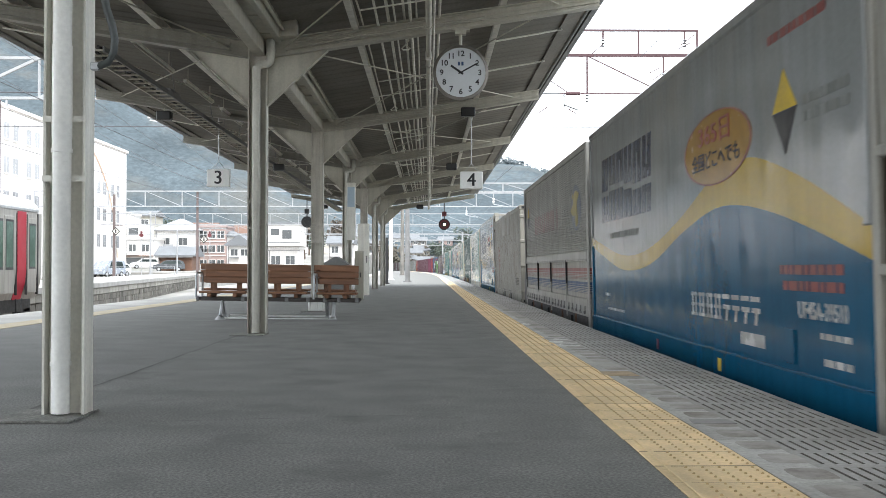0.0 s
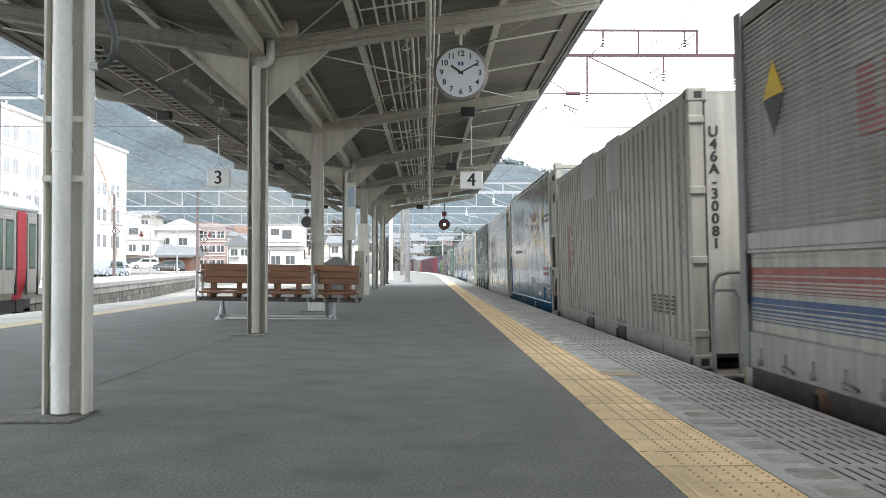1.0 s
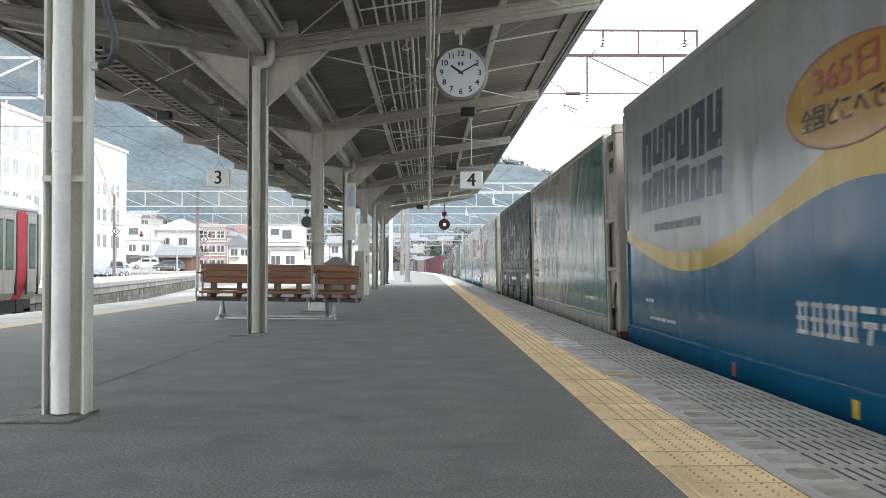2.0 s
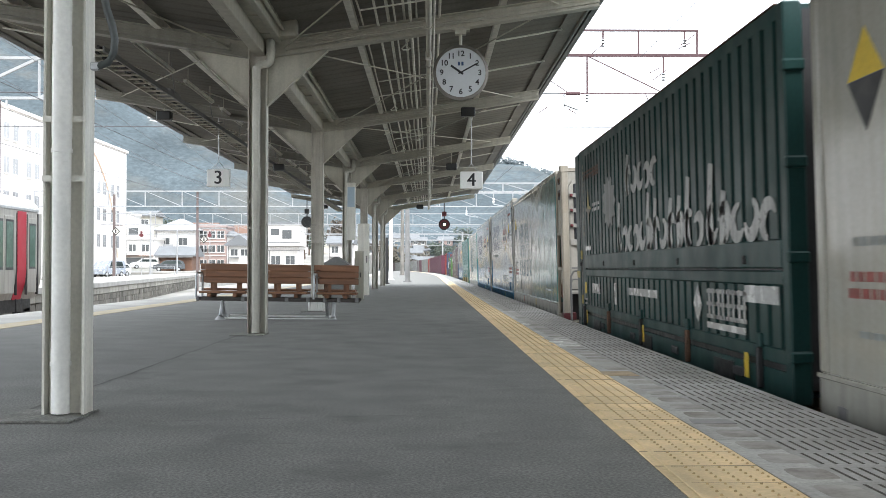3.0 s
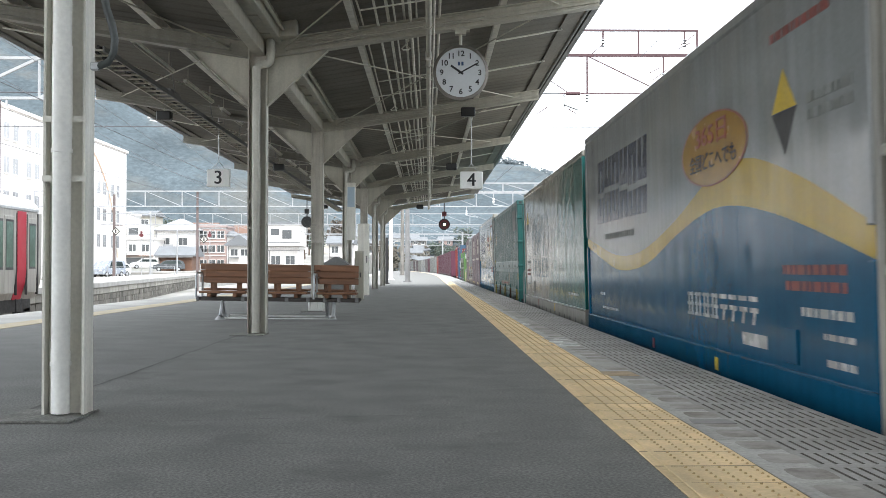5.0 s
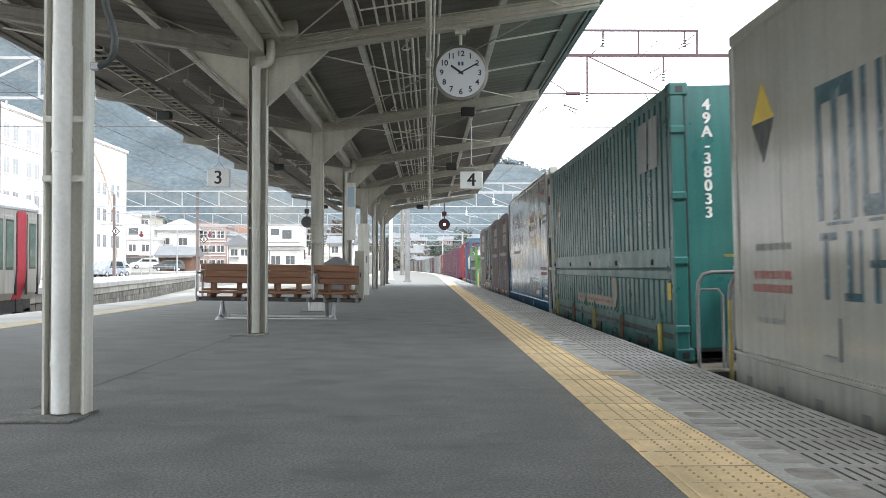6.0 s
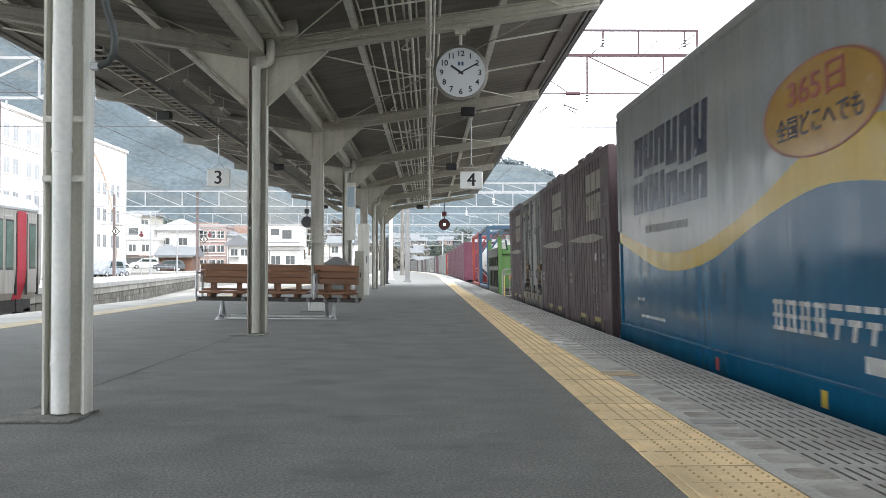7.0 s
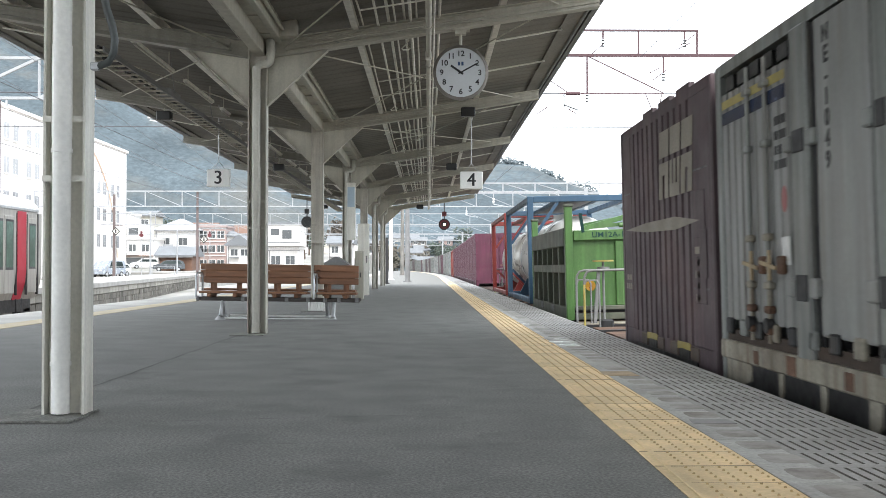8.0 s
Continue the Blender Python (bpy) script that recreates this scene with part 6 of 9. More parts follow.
def small_container(s, L=3.72, seed=0, number=()):
    """Twelve-foot purple-brown container with ribs and a cream logo."""
    H = 2.35
    c = thing("short_container", "short purple-brown ribbed container with worn cream logo", "container", on_line(s, 0), group="short purple containers")
    m = C_PURPLE
    frame_posts(c, L, H, m, w=0.1)
    plain_shell(c, L, H, m)
    bm = bmesh.new()
    corrugated(bm, 0.75, L - 0.55, 0.13, H - 0.09, 0.25, 0.04)
    part("side_panel", bm, m, c, "ribbed side panel")
    for a, b in ((0.1, 0.75), (L - 0.55, L - 0.1)):
        bm = bmesh.new()
        bbox(bm, 0.004, 0.05, a, b, 0.13, H - 0.09, 0.01)
        part("flat_panel", bm, m, c)
    bm = bmesh.new()
    for y in (0.7, 1.45, 2.2):
        slats(bm, [rect(y, y + 0.5, H - 0.02, H + 0.05)], 0.06, 0.05)
    part("roof_lug", bm, m, c)
    for i in range(3):
        y = 1.95 - i * 0.45
        strokes(c, [comb(y, 0.4, 1.46, 1.8, 2 + (i == 1), i % 2 == 0, -0.04, 0.35), comb(y - 0.05, 0.4, 1.85, 2.1, 1, True, -0.04, 0.4)], M_CREAMP, -0.001, "logo_block")
    bm = bmesh.new()
    slats(bm, [[(0.42, 1.2), (1.3, 1.15), (2.6, 1.17), (L - 0.2, 1.225), (2.6, 1.265), (1.3, 1.27)]], -0.001, 0.004)
    part("swoosh", bm, M_CREAMP, c, "worn cream swoosh")
    small_print(c, L - 0.5, L - 0.2, 0.55, 0.75, 2, M_CREAMP, -0.001, seed)
    small_print(c, 0.45, 0.6, 0.5, 1.0, 5, M_CREAMP, -0.001, seed + 1)
    for y in (0.85, 2.2):
        bm = bmesh.new()
        slats(bm, [[(y + 0.02, 0.08), (y, 0.13), (y + 0.06, 0.145), (y + 0.48, 0.14), (y + 0.5, 0.07), (y + 0.3, 0.085)]], 0.004, 0.008)
        part("pocket_lintel", bm, M_DULLYEL, c, "worn yellow fork-pocket lintel")
        for yy in (y - 0.28, y + 0.5):
            bm = bmesh.new()
            bbox(bm, -0.004, 0.01, yy, yy + 0.28, 0.0, 0.12, 0.006)
            part("base_plate", bm, M_GRIMYP, c, "grimy brown base plate")
        bm = bmesh.new()
        box(bm, 0.0, 0.07, y + 0.06, y + 0.44, -0.064, 0.09)
        part("fork_pocket", bm, BLACK, c)
    for ya, yb in ((0.15, 0.7), (L - 0.5, L - 0.14)):
        for z in (0.62, 1.62):
            bm = bmesh.new()
            slats(bm, [rect(ya, yb, z, z + 0.014)], 0.006, 0.005)
            part("door_slot", bm, BLACK, c)
    # Open gap under the rail: its shade is drawn as a black strip.
    bm = bmesh.new()
    box(bm, -0.003, 0.006, 0.62, L - 0.75, -0.065, 0.0)
    part("base_gap", bm, BLACK, c)
    bm = bmesh.new()
    bbox(bm, -0.006, 0.006, 0.22, 0.42, 0.72, 1.12, 0.003)
    part("card_frame", bm, m, c)
    face = Matrix(((0, 0, -1, 0), (-1, 0, 0, 0), (0, 1, 0, 0), (0, 0, 0, 1)))
    for digits, y, z in number:
        for i, ch in enumerate(digits):
            lettering("digit", ch, 0.13, M_WORN, c, Matrix.Translation((-0.002, y, z - i * 0.115)) @ face, bold=0.002)
    if number:
        bm = bmesh.new()
        slats(bm, [rect(1.1, 1.24, 0.9, 1.0)], -0.001)
        part("label_plate", bm, M_WHITEP, c)
    for z in (0.5, 1.05):
        bm = bmesh.new()
        bbox(bm, -0.004, 0.006, 0.26, 0.58, z, z + 0.4, 0.006)
        part("raised_plate", bm, m, c)
    MOVERS.append((c, s, DECK))


def old_container(s, L=3.72):
    """Grubby pale container with door gear along its side."""
    H = 2.35
    c = thing("short_container", "grubby pale grey container with rusty door gear", "container", on_line(s, 0))
    # Lower rails are black: the dark void beneath is put into their colour.
    frame_posts(c, L, H, C_GREY, w=0.12, low=BLACK)
    plain_shell(c, L, H, C_GREY)
    # ribbed double door at the far half, flat panels at the near half
    bm = bmesh.new()
    corrugated(bm, 2.34, L - 0.14, 0.42, H - 0.24, 0.16, 0.03, 0.012, 0.35)
    part("door_leaf", bm, C_PANEL, c, "ribbed grey door leaf")
    for a, b in ((1.12, 1.88), (0.12, 0.74)):
        bm = bmesh.new()
        bbox(bm, 0.012, 0.05, a, b, 0.4, H - 0.1, 0.01)
        part("door_leaf", bm, C_PANEL, c, "flat pale door leaf")
    for a, b in ((1.93, 2.3), (0.78, 1.08)):
        bm = bmesh.new()
        bbox(bm, -0.012, 0.05, a + 0.05, b - 0.05, 0.2, H - 0.08, 0.015)
        part("door_post", bm, C_GREY, c)
        # Black plates beside the posts: the shade of the gaps is in the colour.
        bm = bmesh.new()
        box(bm, 0.03, 0.05, a - 0.05, b + 0.05, 0.34, H - 0.1)
        part("door_gap", bm, BLACK, c)
        for z, h in ((0.62, 0.12), (1.52, 0.1)):
            for y in (a - 0.1, b - 0.07):
                bm = bmesh.new()
                bbox(bm, -0.026, 0.02, y + 0.03, y + 0.14, z, z + h, 0.012)
                part("door_hinge", bm, C_PANEL if z < 1 else C_GREY, c)
            bm = bmesh.new()
            bbox(bm, -0.022, -0.01, a + 0.09, b - 0.09, z - 0.02, z + h + 0.02, 0.006)
            part("hinge_block", bm, DARK, c)
    # Dark gaps under the roof rail, their shade drawn as black strips.
    bm = bmesh.new()
    for k in range(5):
        a = 2.36 + k * (L - 2.5) / 5
        box(bm, 0.02, 0.05, a, a + 0.2, H - 0.22, H - 0.12)
    tagged(part("top_vents", bm, BLACK, c), kind="stuff")
    for y in (3.13, 2.74, 0.3):
        bm = bmesh.new()
        rod(bm, (-0.012, y, 0.86), (-0.012, y, H - 0.15), 0.015, 10)
        part("lock_rod", bm, C_GREY, c)
        bm = bmesh.new()
        rod(bm, (-0.012, y, 0.3), (-0.012, y, 0.86), 0.018, 10)
        part("rod_foot", bm, M_GRIME, c, "rusty foot of a lock rod")
        for z in (0.36, 0.5, 0.66, 0.98, 1.6, 2.0):
            bm = bmesh.new()
            bbox(bm, -0.04, 0.012, y - 0.05, y + 0.05, z, z + 0.05, 0.01)
            part("rod_guide", bm, (RUST if z < 0.6 else M_GRIME) if z < 1.0 else C_GREY, c)
        bm = bmesh.new()
        bar(bm, (-0.03, y - 0.2, 0.8), (-0.04, y + 0.1, 0.84), 0.016, 0.024)
        bar(bm, (-0.03, y - 0.06, 0.72), (-0.03, y - 0.06, 0.92), 0.016, 0.03)
        part("door_lever", bm, M_STAIN, c, "rusty door lever")
        bm = bmesh.new()
        bbox(bm, -0.03, 0.012, y - 0.3, y - 0.2, 0.76, 0.88, 0.012)
        part("lever_keeper", bm, RUST, c)
        bm = bmesh.new()
        rod(bm, (-0.05, y, 0.42), (0.0, y, 0.42), 0.05, 12)
        part("cam_keeper", bm, DARK, c)
    # row of lugs over a rusty gap with its shade in the colour, then the bottom rail and its feet
    for k in range(11):
        y = 0.2 + k * (L - 0.5) / 10
        bm = bmesh.new()
        bbox(bm, -0.012, 0.03, y, y + 0.13, 0.31, 0.43, 0.012)
        part("sill_lug", bm, (BLACK, C_GREY, DARK, M_GRIME)[k % 4], c)
    bm = bmesh.new()
    box(bm, 0.02, 0.09, 0.12, L - 0.12, 0.25, 0.34)
    part("sill_gap", bm, M_GAP_RUST, c)
    bm = bmesh.new()
    bbox(bm, -0.02, 0.09, 0.04, L - 0.04, 0.12, 0.26, 0.012)
    part("bottom_rail", bm, M_GRIME, c, "rust-streaked bottom rail")
    for k, (y, w) in enumerate(((L - 0.75, 0.62), (2.55, 0.1), (1.8, 0.1), (1.05, 0.16), (0.2, 0.4))):
        bm = bmesh.new()
        poly(bm, [(0.0, y, 0.12), (0.0, y + w, 0.12), (0.0, y + w, -0.066), (0.0, y + w * 0.5, -0.066), (0.0, y, 0.0)], (0.08, 0, 0))
        part("foot", bm, M_GRIME, c)
    for y, z, w, h in ((2.25, 0.13, 0.16, 0.12), (1.35, 0.14, 0.12, 0.1), (0.5, 0.13, 0.14, 0.11), (3.0, 0.14, 0.1, 0.09)):
        bm = bmesh.new()
        bbox(bm, -0.026, -0.018, y, y + w, z, z + h, 0.003)
        part("rail_patch", bm, RUST, c)
    for z0, z1, m in ((1.88, 1.97, M_NAVY), (2.0, 2.06, M_DULLYEL)):
        bm = bmesh.new()
        slats(bm, [rect(2.4, L - 0.16, z0, z1)], 0.01)
        part("paint_band", bm, m, c)
    bm = bmesh.new()
    slats(bm, [[(2.46 + 0.05 * math.cos(2 * math.pi * i / 20), 1.24 + 0.085 * math.sin(2 * math.pi * i / 20)) for i in range(20)]], 0.01)
    part("round_mark", bm, M_REDP, c)
    face = Matrix(((0, 0, -1, 0), (-1, 0, 0, 0), (0, 1, 0, 0), (0, 0, 0, 1)))
    for i, ch in enumerate("NE-1049"):
        lettering("digit", ch, 0.135, DARK, c, Matrix.Translation((0.01, 1.7, 2.13 - i * 0.12)) @ face, bold=0.003)
    small_print(c, 2.4, 2.62, 1.42, 1.8, 4, DARK, 0.01, 2)
    bm = bmesh.new()
    slats(bm, [rect(2.36, 2.52, 0.82, 1.0)], 0.008)
    part("label_plate", bm, M_WHITEP, c)
    MOVERS.append((c, s, DECK))


def tank_container(s, frame_m, label, L=6.06):
    """Steel tank in an open frame."""
    H = 2.42
    c = thing("tank_container", label, "tank container", on_line(s, 0), group="tank containers")
    for y in (0.0, L - 0.14):
        for x in (0.0, CW - 0.14):
            bm = bmesh.new()
            bbox(bm, x, x + 0.14, y, y + 0.14, 0, H, 0.012)
            part("corner_post", bm, frame_m, c)
        for z in (0.0, H - 0.14):
            bm = bmesh.new()
            bbox(bm, 0.14, CW - 0.14, y, y + 0.12, z, z + 0.14, 0.01)
            part("end_rail", bm, frame_m, c)
        for z0, z1 in ((1.5, H - 0.14), (0.75, 0.14)):
            bm = bmesh.new()
            bar(bm, (0.14, y + 0.07, z0), (0.7, y + 0.07, z1), 0.07, 0.07)
            part("corner_brace", bm, frame_m, c)
    for x in (0.02, CW - 0.12):
        for z in (0.0, H - 0.12):
            bm = bmesh.new()
            bbox(bm, x, x + 0.1, 0.14, L - 0.14, z, z + 0.12, 0.01)
            part("side_rail", bm, frame_m, c)
    bm = bmesh.new()
    prof = [(0.18, 0.0), (0.19, 0.38), (0.26, 0.68), (0.42, 0.86), (0.6, 0.91), (L - 0.6, 0.91), (L - 0.42, 0.86), (L - 0.26, 0.68), (L - 0.19, 0.38), (L - 0.18, 0.0)]
    n = 32
    prev = None
    for y, r in prof:
        row = [bm.verts.new((CW / 2 + max(r, 0.001) * math.cos(2 * math.pi * i / n), y, 1.08 + max(r, 0.001) * math.sin(2 * math.pi * i / n))) for i in range(n)]
        if prev:
            for i in range(n):
                bm.faces.new((prev[i], prev[(i + 1) % n], row[(i + 1) % n], row[i])).smooth = True
        prev = row
    part("tank", bm, TANK, c, "pale steel tank")
    for y in (1.1, L / 2, L - 1.1):
        bm = bmesh.new()
        for i in range(n):
            a, b = 2 * math.pi * i / n, 2 * math.pi * (i + 1) / n
            poly(bm, [(CW / 2 + r * math.cos(g), y, 1.08 + r * math.sin(g)) for r, g in ((0.905, a), (0.925, a), (0.925, b), (0.905, b))], (0, 0.06, 0))
        part("tank_band", bm, STEEL, c)
    for x in (0.75, 1.6):
        bm = bmesh.new()
        bbox(bm, x, x + 0.1, 0.12, L - 0.14, H - 0.12, H - 0.03, 0.01)
        part("walkway_beam", bm, frame_m, c)
    bm = bmesh.new()
    box(bm, 0.86, 1.59, 0.3, L - 0.3, H - 0.1, H - 0.07)
    part("walkway", bm, FASCIA, c)
    for y in (0.6, L - 0.75):
        bm = bmesh.new()
        poly(bm, [(0.3, y, 0.12), (CW - 0.3, y, 0.12), (CW - 0.5, y, 0.5), (0.5, y, 0.5)], (0, 0.14, 0))
        part("saddle", bm, frame_m, c)
    bm = bmesh.new()
    rod(bm, (CW / 2, L / 2, 1.9), (CW / 2, L / 2, 2.14), 0.25, 18)
    part("manhole", bm, TANK, c)
    MOVERS.append((c, s, DECK))


def hopper_container(s, L=6.06):
    """Lime green bulk container: low posted sides, a bare near end and a folded lid frame."""
    H = 1.5
    c = thing("bulk_container", "lime green open bulk container with ribbed sides", "container", on_line(s, 0))
    for y, top in ((0.0, 1.81), (L - 0.14, 1.81)):
        for x in (0.0, CW - 0.14):
            bm = bmesh.new()
            bbox(bm, x, x + 0.13, y, y + 0.13, -0.064, top, 0.012)
            part("corner_post", bm, C_LIME, c)
            bm = bmesh.new()
            bbox(bm, x - 0.01, x + 0.15, y - 0.01, y + 0.15, top, top + 0.05, 0.012)
            part("post_cap", bm, C_LIMEDULL, c)
    for a in steps(0.14, L - 0.26, 6):
        bm = bmesh.new()
        bbox(bm, 0.01, 0.1, a, a + 0.11, 0.15, H - 0.3, 0.01)
        part("side_post", bm, C_LIMEDULL, c)
    # Near side wall is dark steel: the shade of its bays is painted in.
    for nm, q, m in (("side_wall", (0.13, 0.16, 0.1, L - 0.1, 0.12, H - 0.1), DARK), ("side_wall", (CW - 0.13, CW - 0.1, 0.1, L - 0.1, 0.12, H - 0.1), C_LIME), ("end_wall", (0.1, CW - 0.1, L - 0.13, L - 0.1, 0.12, H - 0.05), C_LIME), ("end_wall", (0.1, CW - 0.1, 0.08, 0.12, 0.12, H - 0.12), C_LIME), ("floor", (0.1, CW - 0.1, 0.13, L - 0.13, 0.06, 0.118), DARK)):
        bm = bmesh.new()
        box(bm, *q)
        part(nm, bm, m, c)
    for z0, z1, d in ((-0.06, 0.15, 0.0), (0.72, 0.86, 0.012), (H - 0.33, H - 0.03, -0.012)):
        bm = bmesh.new()
        bbox(bm, d, 0.11, 0.14, L - 0.14, z0, z1, 0.01)
        part("side_rail", bm, C_LIMEDULL, c)
    for z0, z1 in ((-0.06, 0.05), (0.1, 0.17), (1.25, 1.42)):
        bm = bmesh.new()
        bbox(bm, 0.14, CW - 0.14, 0.0, 0.08, z0, z1, 0.01)
        part("end_rail", bm, C_LIME if z0 > 1 else C_LIMEDULL, c)
    for x in (0.83, 1.5):
        bm = bmesh.new()
        bbox(bm, x, x + 0.12, 0.02, 0.08, 0.17, 1.23, 0.01)
        part("end_post", bm, C_LIME, c)
    # folded lid and its levers over the near end
    for a, b, w in (((0.3, 0.05, 1.44), (CW - 0.2, 0.3, 1.95), 0.08), ((0.35, 0.05, 1.46), (CW - 0.3, 0.2, 1.6), 0.06), ((0.35, 0.5, 1.5), (CW - 0.2, 0.9, 1.85), 0.08)):
        bm = bmesh.new()
        bar(bm, a, b, w, w)
        part("lid_frame", bm, C_LIME, c)
    bm = bmesh.new()
    rod(bm, (0.9, 0.02, 1.49), (1.9, 0.02, 1.49), 0.04, 10)
    part("lid_roller", bm, C_LIME, c)
    bm = bmesh.new()
    bar(bm, (0.3, 0.02, 1.38), (0.26, 0.02, 1.7), 0.05, 0.05)
    part("lid_lever", bm, C_DARKGREEN, c)
    bm = bmesh.new()
    disc(bm, (0.4, 0.018, 0.5), 0.085, (0, -1, 0), 0.012)
    part("round_plate", bm, M_ORANGE, c, "orange numbered disc")
    f = Matrix(((1, 0, 0, 0), (0, 0, -1, 0), (0, 1, 0, 0), (0, 0, 0, 1)))
    lettering("digit", "3", 0.13, C_TANKRED, c, Matrix.Translation((0.4, 0.003, 0.5)) @ f, bold=0.001)
    lettering("lettering", "UM12A-105", 0.125, C_DARKGREEN, c, Matrix.Translation((0.78, -0.003, 1.335)) @ f, squash=1.1, bold=0.001)
    for y in (1.8, 3.6):
        bm = bmesh.new()
        box(bm, -0.004, 0.05, y, y + 0.42, 0.02, 0.14)
        part("fork_pocket", bm, BLACK, c)
    MOVERS.append((c, s, DECK))


def flat_wagon(s0, s1, n=0):
    """Container flat wagon between s0 and s1."""
    L = s1 - s0
    w = thing("flat_wagon", "dark grey container flat wagon with end railings", "wagon", on_line(s0, 0, DECK - 0.07), group="container wagons")
    bm = bmesh.new()
    box(bm, 0.18, CW - 0.18, 0.35, L - 0.35, -0.2, -0.02)
    part("deck", bm, RUST, w, "grimy steel deck frame")
    for x0, x1 in ((0.02, 0.16), (CW - 0.16, CW - 0.02)):
        bm = bmesh.new()
        poly(bm, [(x0, 0.35, -0.04), (x0, L - 0.35, -0.04), (x0, L - 0.35, -0.28), (x0, L * 0.72, -0.28), (x0, L * 0.66, -0.5), (x0, L * 0.34, -0.5), (x0, L * 0.28, -0.28), (x0, 0.35, -0.28)], (x1 - x0, 0, 0))
        part("side_sill", bm, DARK, w)
    for y in steps(1.2, L - 1.5, 9):
        bm = bmesh.new()
        box(bm, 0.0, CW, y, y + 0.14, -0.16, 0.003)
        part("cross_beam", bm, DARK, w)
    for yb in (2.9, L - 2.9):
        bm = bmesh.new()
        box(bm, 0.35, CW - 0.35, yb - 0.25, yb + 0.25, -0.6, -0.2)
        for x in (0.22, CW - 0.34):
            bbox(bm, x, x + 0.12, yb - 1.25, yb + 1.25, -0.62, -0.42, 0.02)
        b = part("bogie", bm, RUST, w)
        for dy in (-0.95, 0.95):
            for x in (0.64, CW - 0.76):
                bm = bmesh.new()
                rod(bm, (x, yb + dy, -0.56), (x + 0.12, yb + dy, -0.56), 0.4, 24)
                part("wheel", bm, RUST, b)
            bm = bmesh.new()
            rod(bm, (0.5, yb + dy, -0.56), (CW - 0.5, yb + dy, -0.56), 0.07, 12)
            part("axle", bm, RUST, b)
    for ye in (0.3, L - 0.3):
        bm = bmesh.new()
        box(bm, 0.1, CW - 0.1, ye - 0.05, ye + 0.05, -0.25, -0.03)
        part("buffer_beam", bm, DARK, w)
        bm = bmesh.new()
        pipe(bm, [(0.07, ye, 0.62), (0.08, ye, 0.74), (0.12, ye, 0.81), (0.2, ye, 0.83), (1.1, ye, 0.83), (1.16, ye, 0.8), (1.18, ye, 0.72), (1.18, ye, -0.2)], 0.018, 8)
        part("end_railing", bm, M_RAILGREY, w, "thin grey end railing")
        bm = bmesh.new()
        pipe(bm, [(0.07, ye, -0.2), (0.07, ye, 0.2), (0.07, ye, 0.63)], 0.017, 8)
        part("railing_post", bm, M_DULLYEL if ye > 1 else FASCIA, w, "dull yellow railing post" if ye > 1 else "")
        bm = bmesh.new()
        pipe(bm, [(0.087, ye + 0.08, -0.2), (0.087, ye + 0.08, 0.62), (0.12, ye + 0.08, 0.68), (0.27, ye + 0.08, 0.68), (0.31, ye + 0.08, 0.62), (0.31, ye + 0.08, -0.2)], 0.014, 8)
        part("grab_hoop", bm, FASCIA, w, "grey grab hoop")
        bm = bmesh.new()
        d = -1 if ye < 1 else 1
        box(bm, CW / 2 - 0.12, CW / 2 + 0.12, ye, ye + d * 0.4, -0.35, -0.12)
        part("coupler", bm, RUST, w)
    bm = bmesh.new()
    rod(bm, (0.52, 0.42, 0.96), (0.52, 0.42, 0.985), 0.17, 20)
    part("brake_wheel", bm, M_DULLYEL, w, "dull yellow handbrake wheel")
    bm = bmesh.new()
    rod(bm, (0.52, 0.42, -0.1), (0.52, 0.42, 0.96), 0.02, 8)
    rod(bm, (0.52, 0.42, 0.82), (0.52, 0.42, 0.88), 0.1, 12)
    bar(bm, (0.36, 0.42, -0.1), (0.45, 0.42, 0.84), 0.05, 0.07)
    part("brake_stand", bm, FASCIA, w)
    bm = bmesh.new()
    box(bm, 0.1, CW - 0.1, 0.28, 0.9, -0.035, -0.015)
    part("end_platform", bm, M_GRIME, w, "grimy end platform plate")
    bm = bmesh.new()
    bbox(bm, 0.42, 0.62, 0.1, 0.26, -0.1, 0.06, 0.03)
    part("release_valve", bm, DARK, w)
    MOVERS.append((w, s0, DECK - 0.07))


WAGONS = [(-17.2, 4.0), (4.2, 25.3), (25.6, 47.0), (47.2, 68.2), (68.6, 89.7), (89.9, 111.2), (111.6, 132.8), (133.0, 153.2), (153.44, 175.0), (175.3, 196.5)]
while WAGONS[-1][1] < 405:
    a = WAGONS[-1][1] + 0.3
    WAGONS.append((a, a + 21.2))
for a, b in WAGONS:
    flat_wagon(a, b)

wave_container(-6.3, 10.2)
wave_container(-16.6, 10.2)
wave_container(4.35, 10.45, number="UF45A-39510")
ribbed_container(15.35, 9.45)
box_container(26.27, 9.33, C_CREAM, "cream corrugated container with rust streaks", 2.34, 0.26, number="U46A-30081", number_x=0.215, number_s=0.125, number_y=0.014, number_z=1.97, endm=M_UNIT, prints=(red_script,), top_boxes=((5.28, 6.42, 1.4), (3.35, 4.3, 1.45)))
wave_container(35.85, 10.55)
sweep_container(46.95, 10.55, 0.9)
# Its end walls are dark: the shade between containers is in their colour.
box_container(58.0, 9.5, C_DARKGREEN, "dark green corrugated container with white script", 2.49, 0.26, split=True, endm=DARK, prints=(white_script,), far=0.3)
sweep_container(69.3, 10.3, 0.85)
wave_container(79.6, 9.95, 0.5)
wave_container(89.75, 10.95, 1.15)
sweep_container(101.0, 9.5, 0.0)
box_container(112.45, 9.6, C_GREEN, "blue-green corrugated container with pale numbers", 2.5, 0.26, split=True, number="49A-38033", number_m=M_WHITEP, number_x=0.34, number_s=0.145, number_z=2.3, prints=(green_prints,), far=0.02)
wave_container(122.1, 10.25, 0.8)
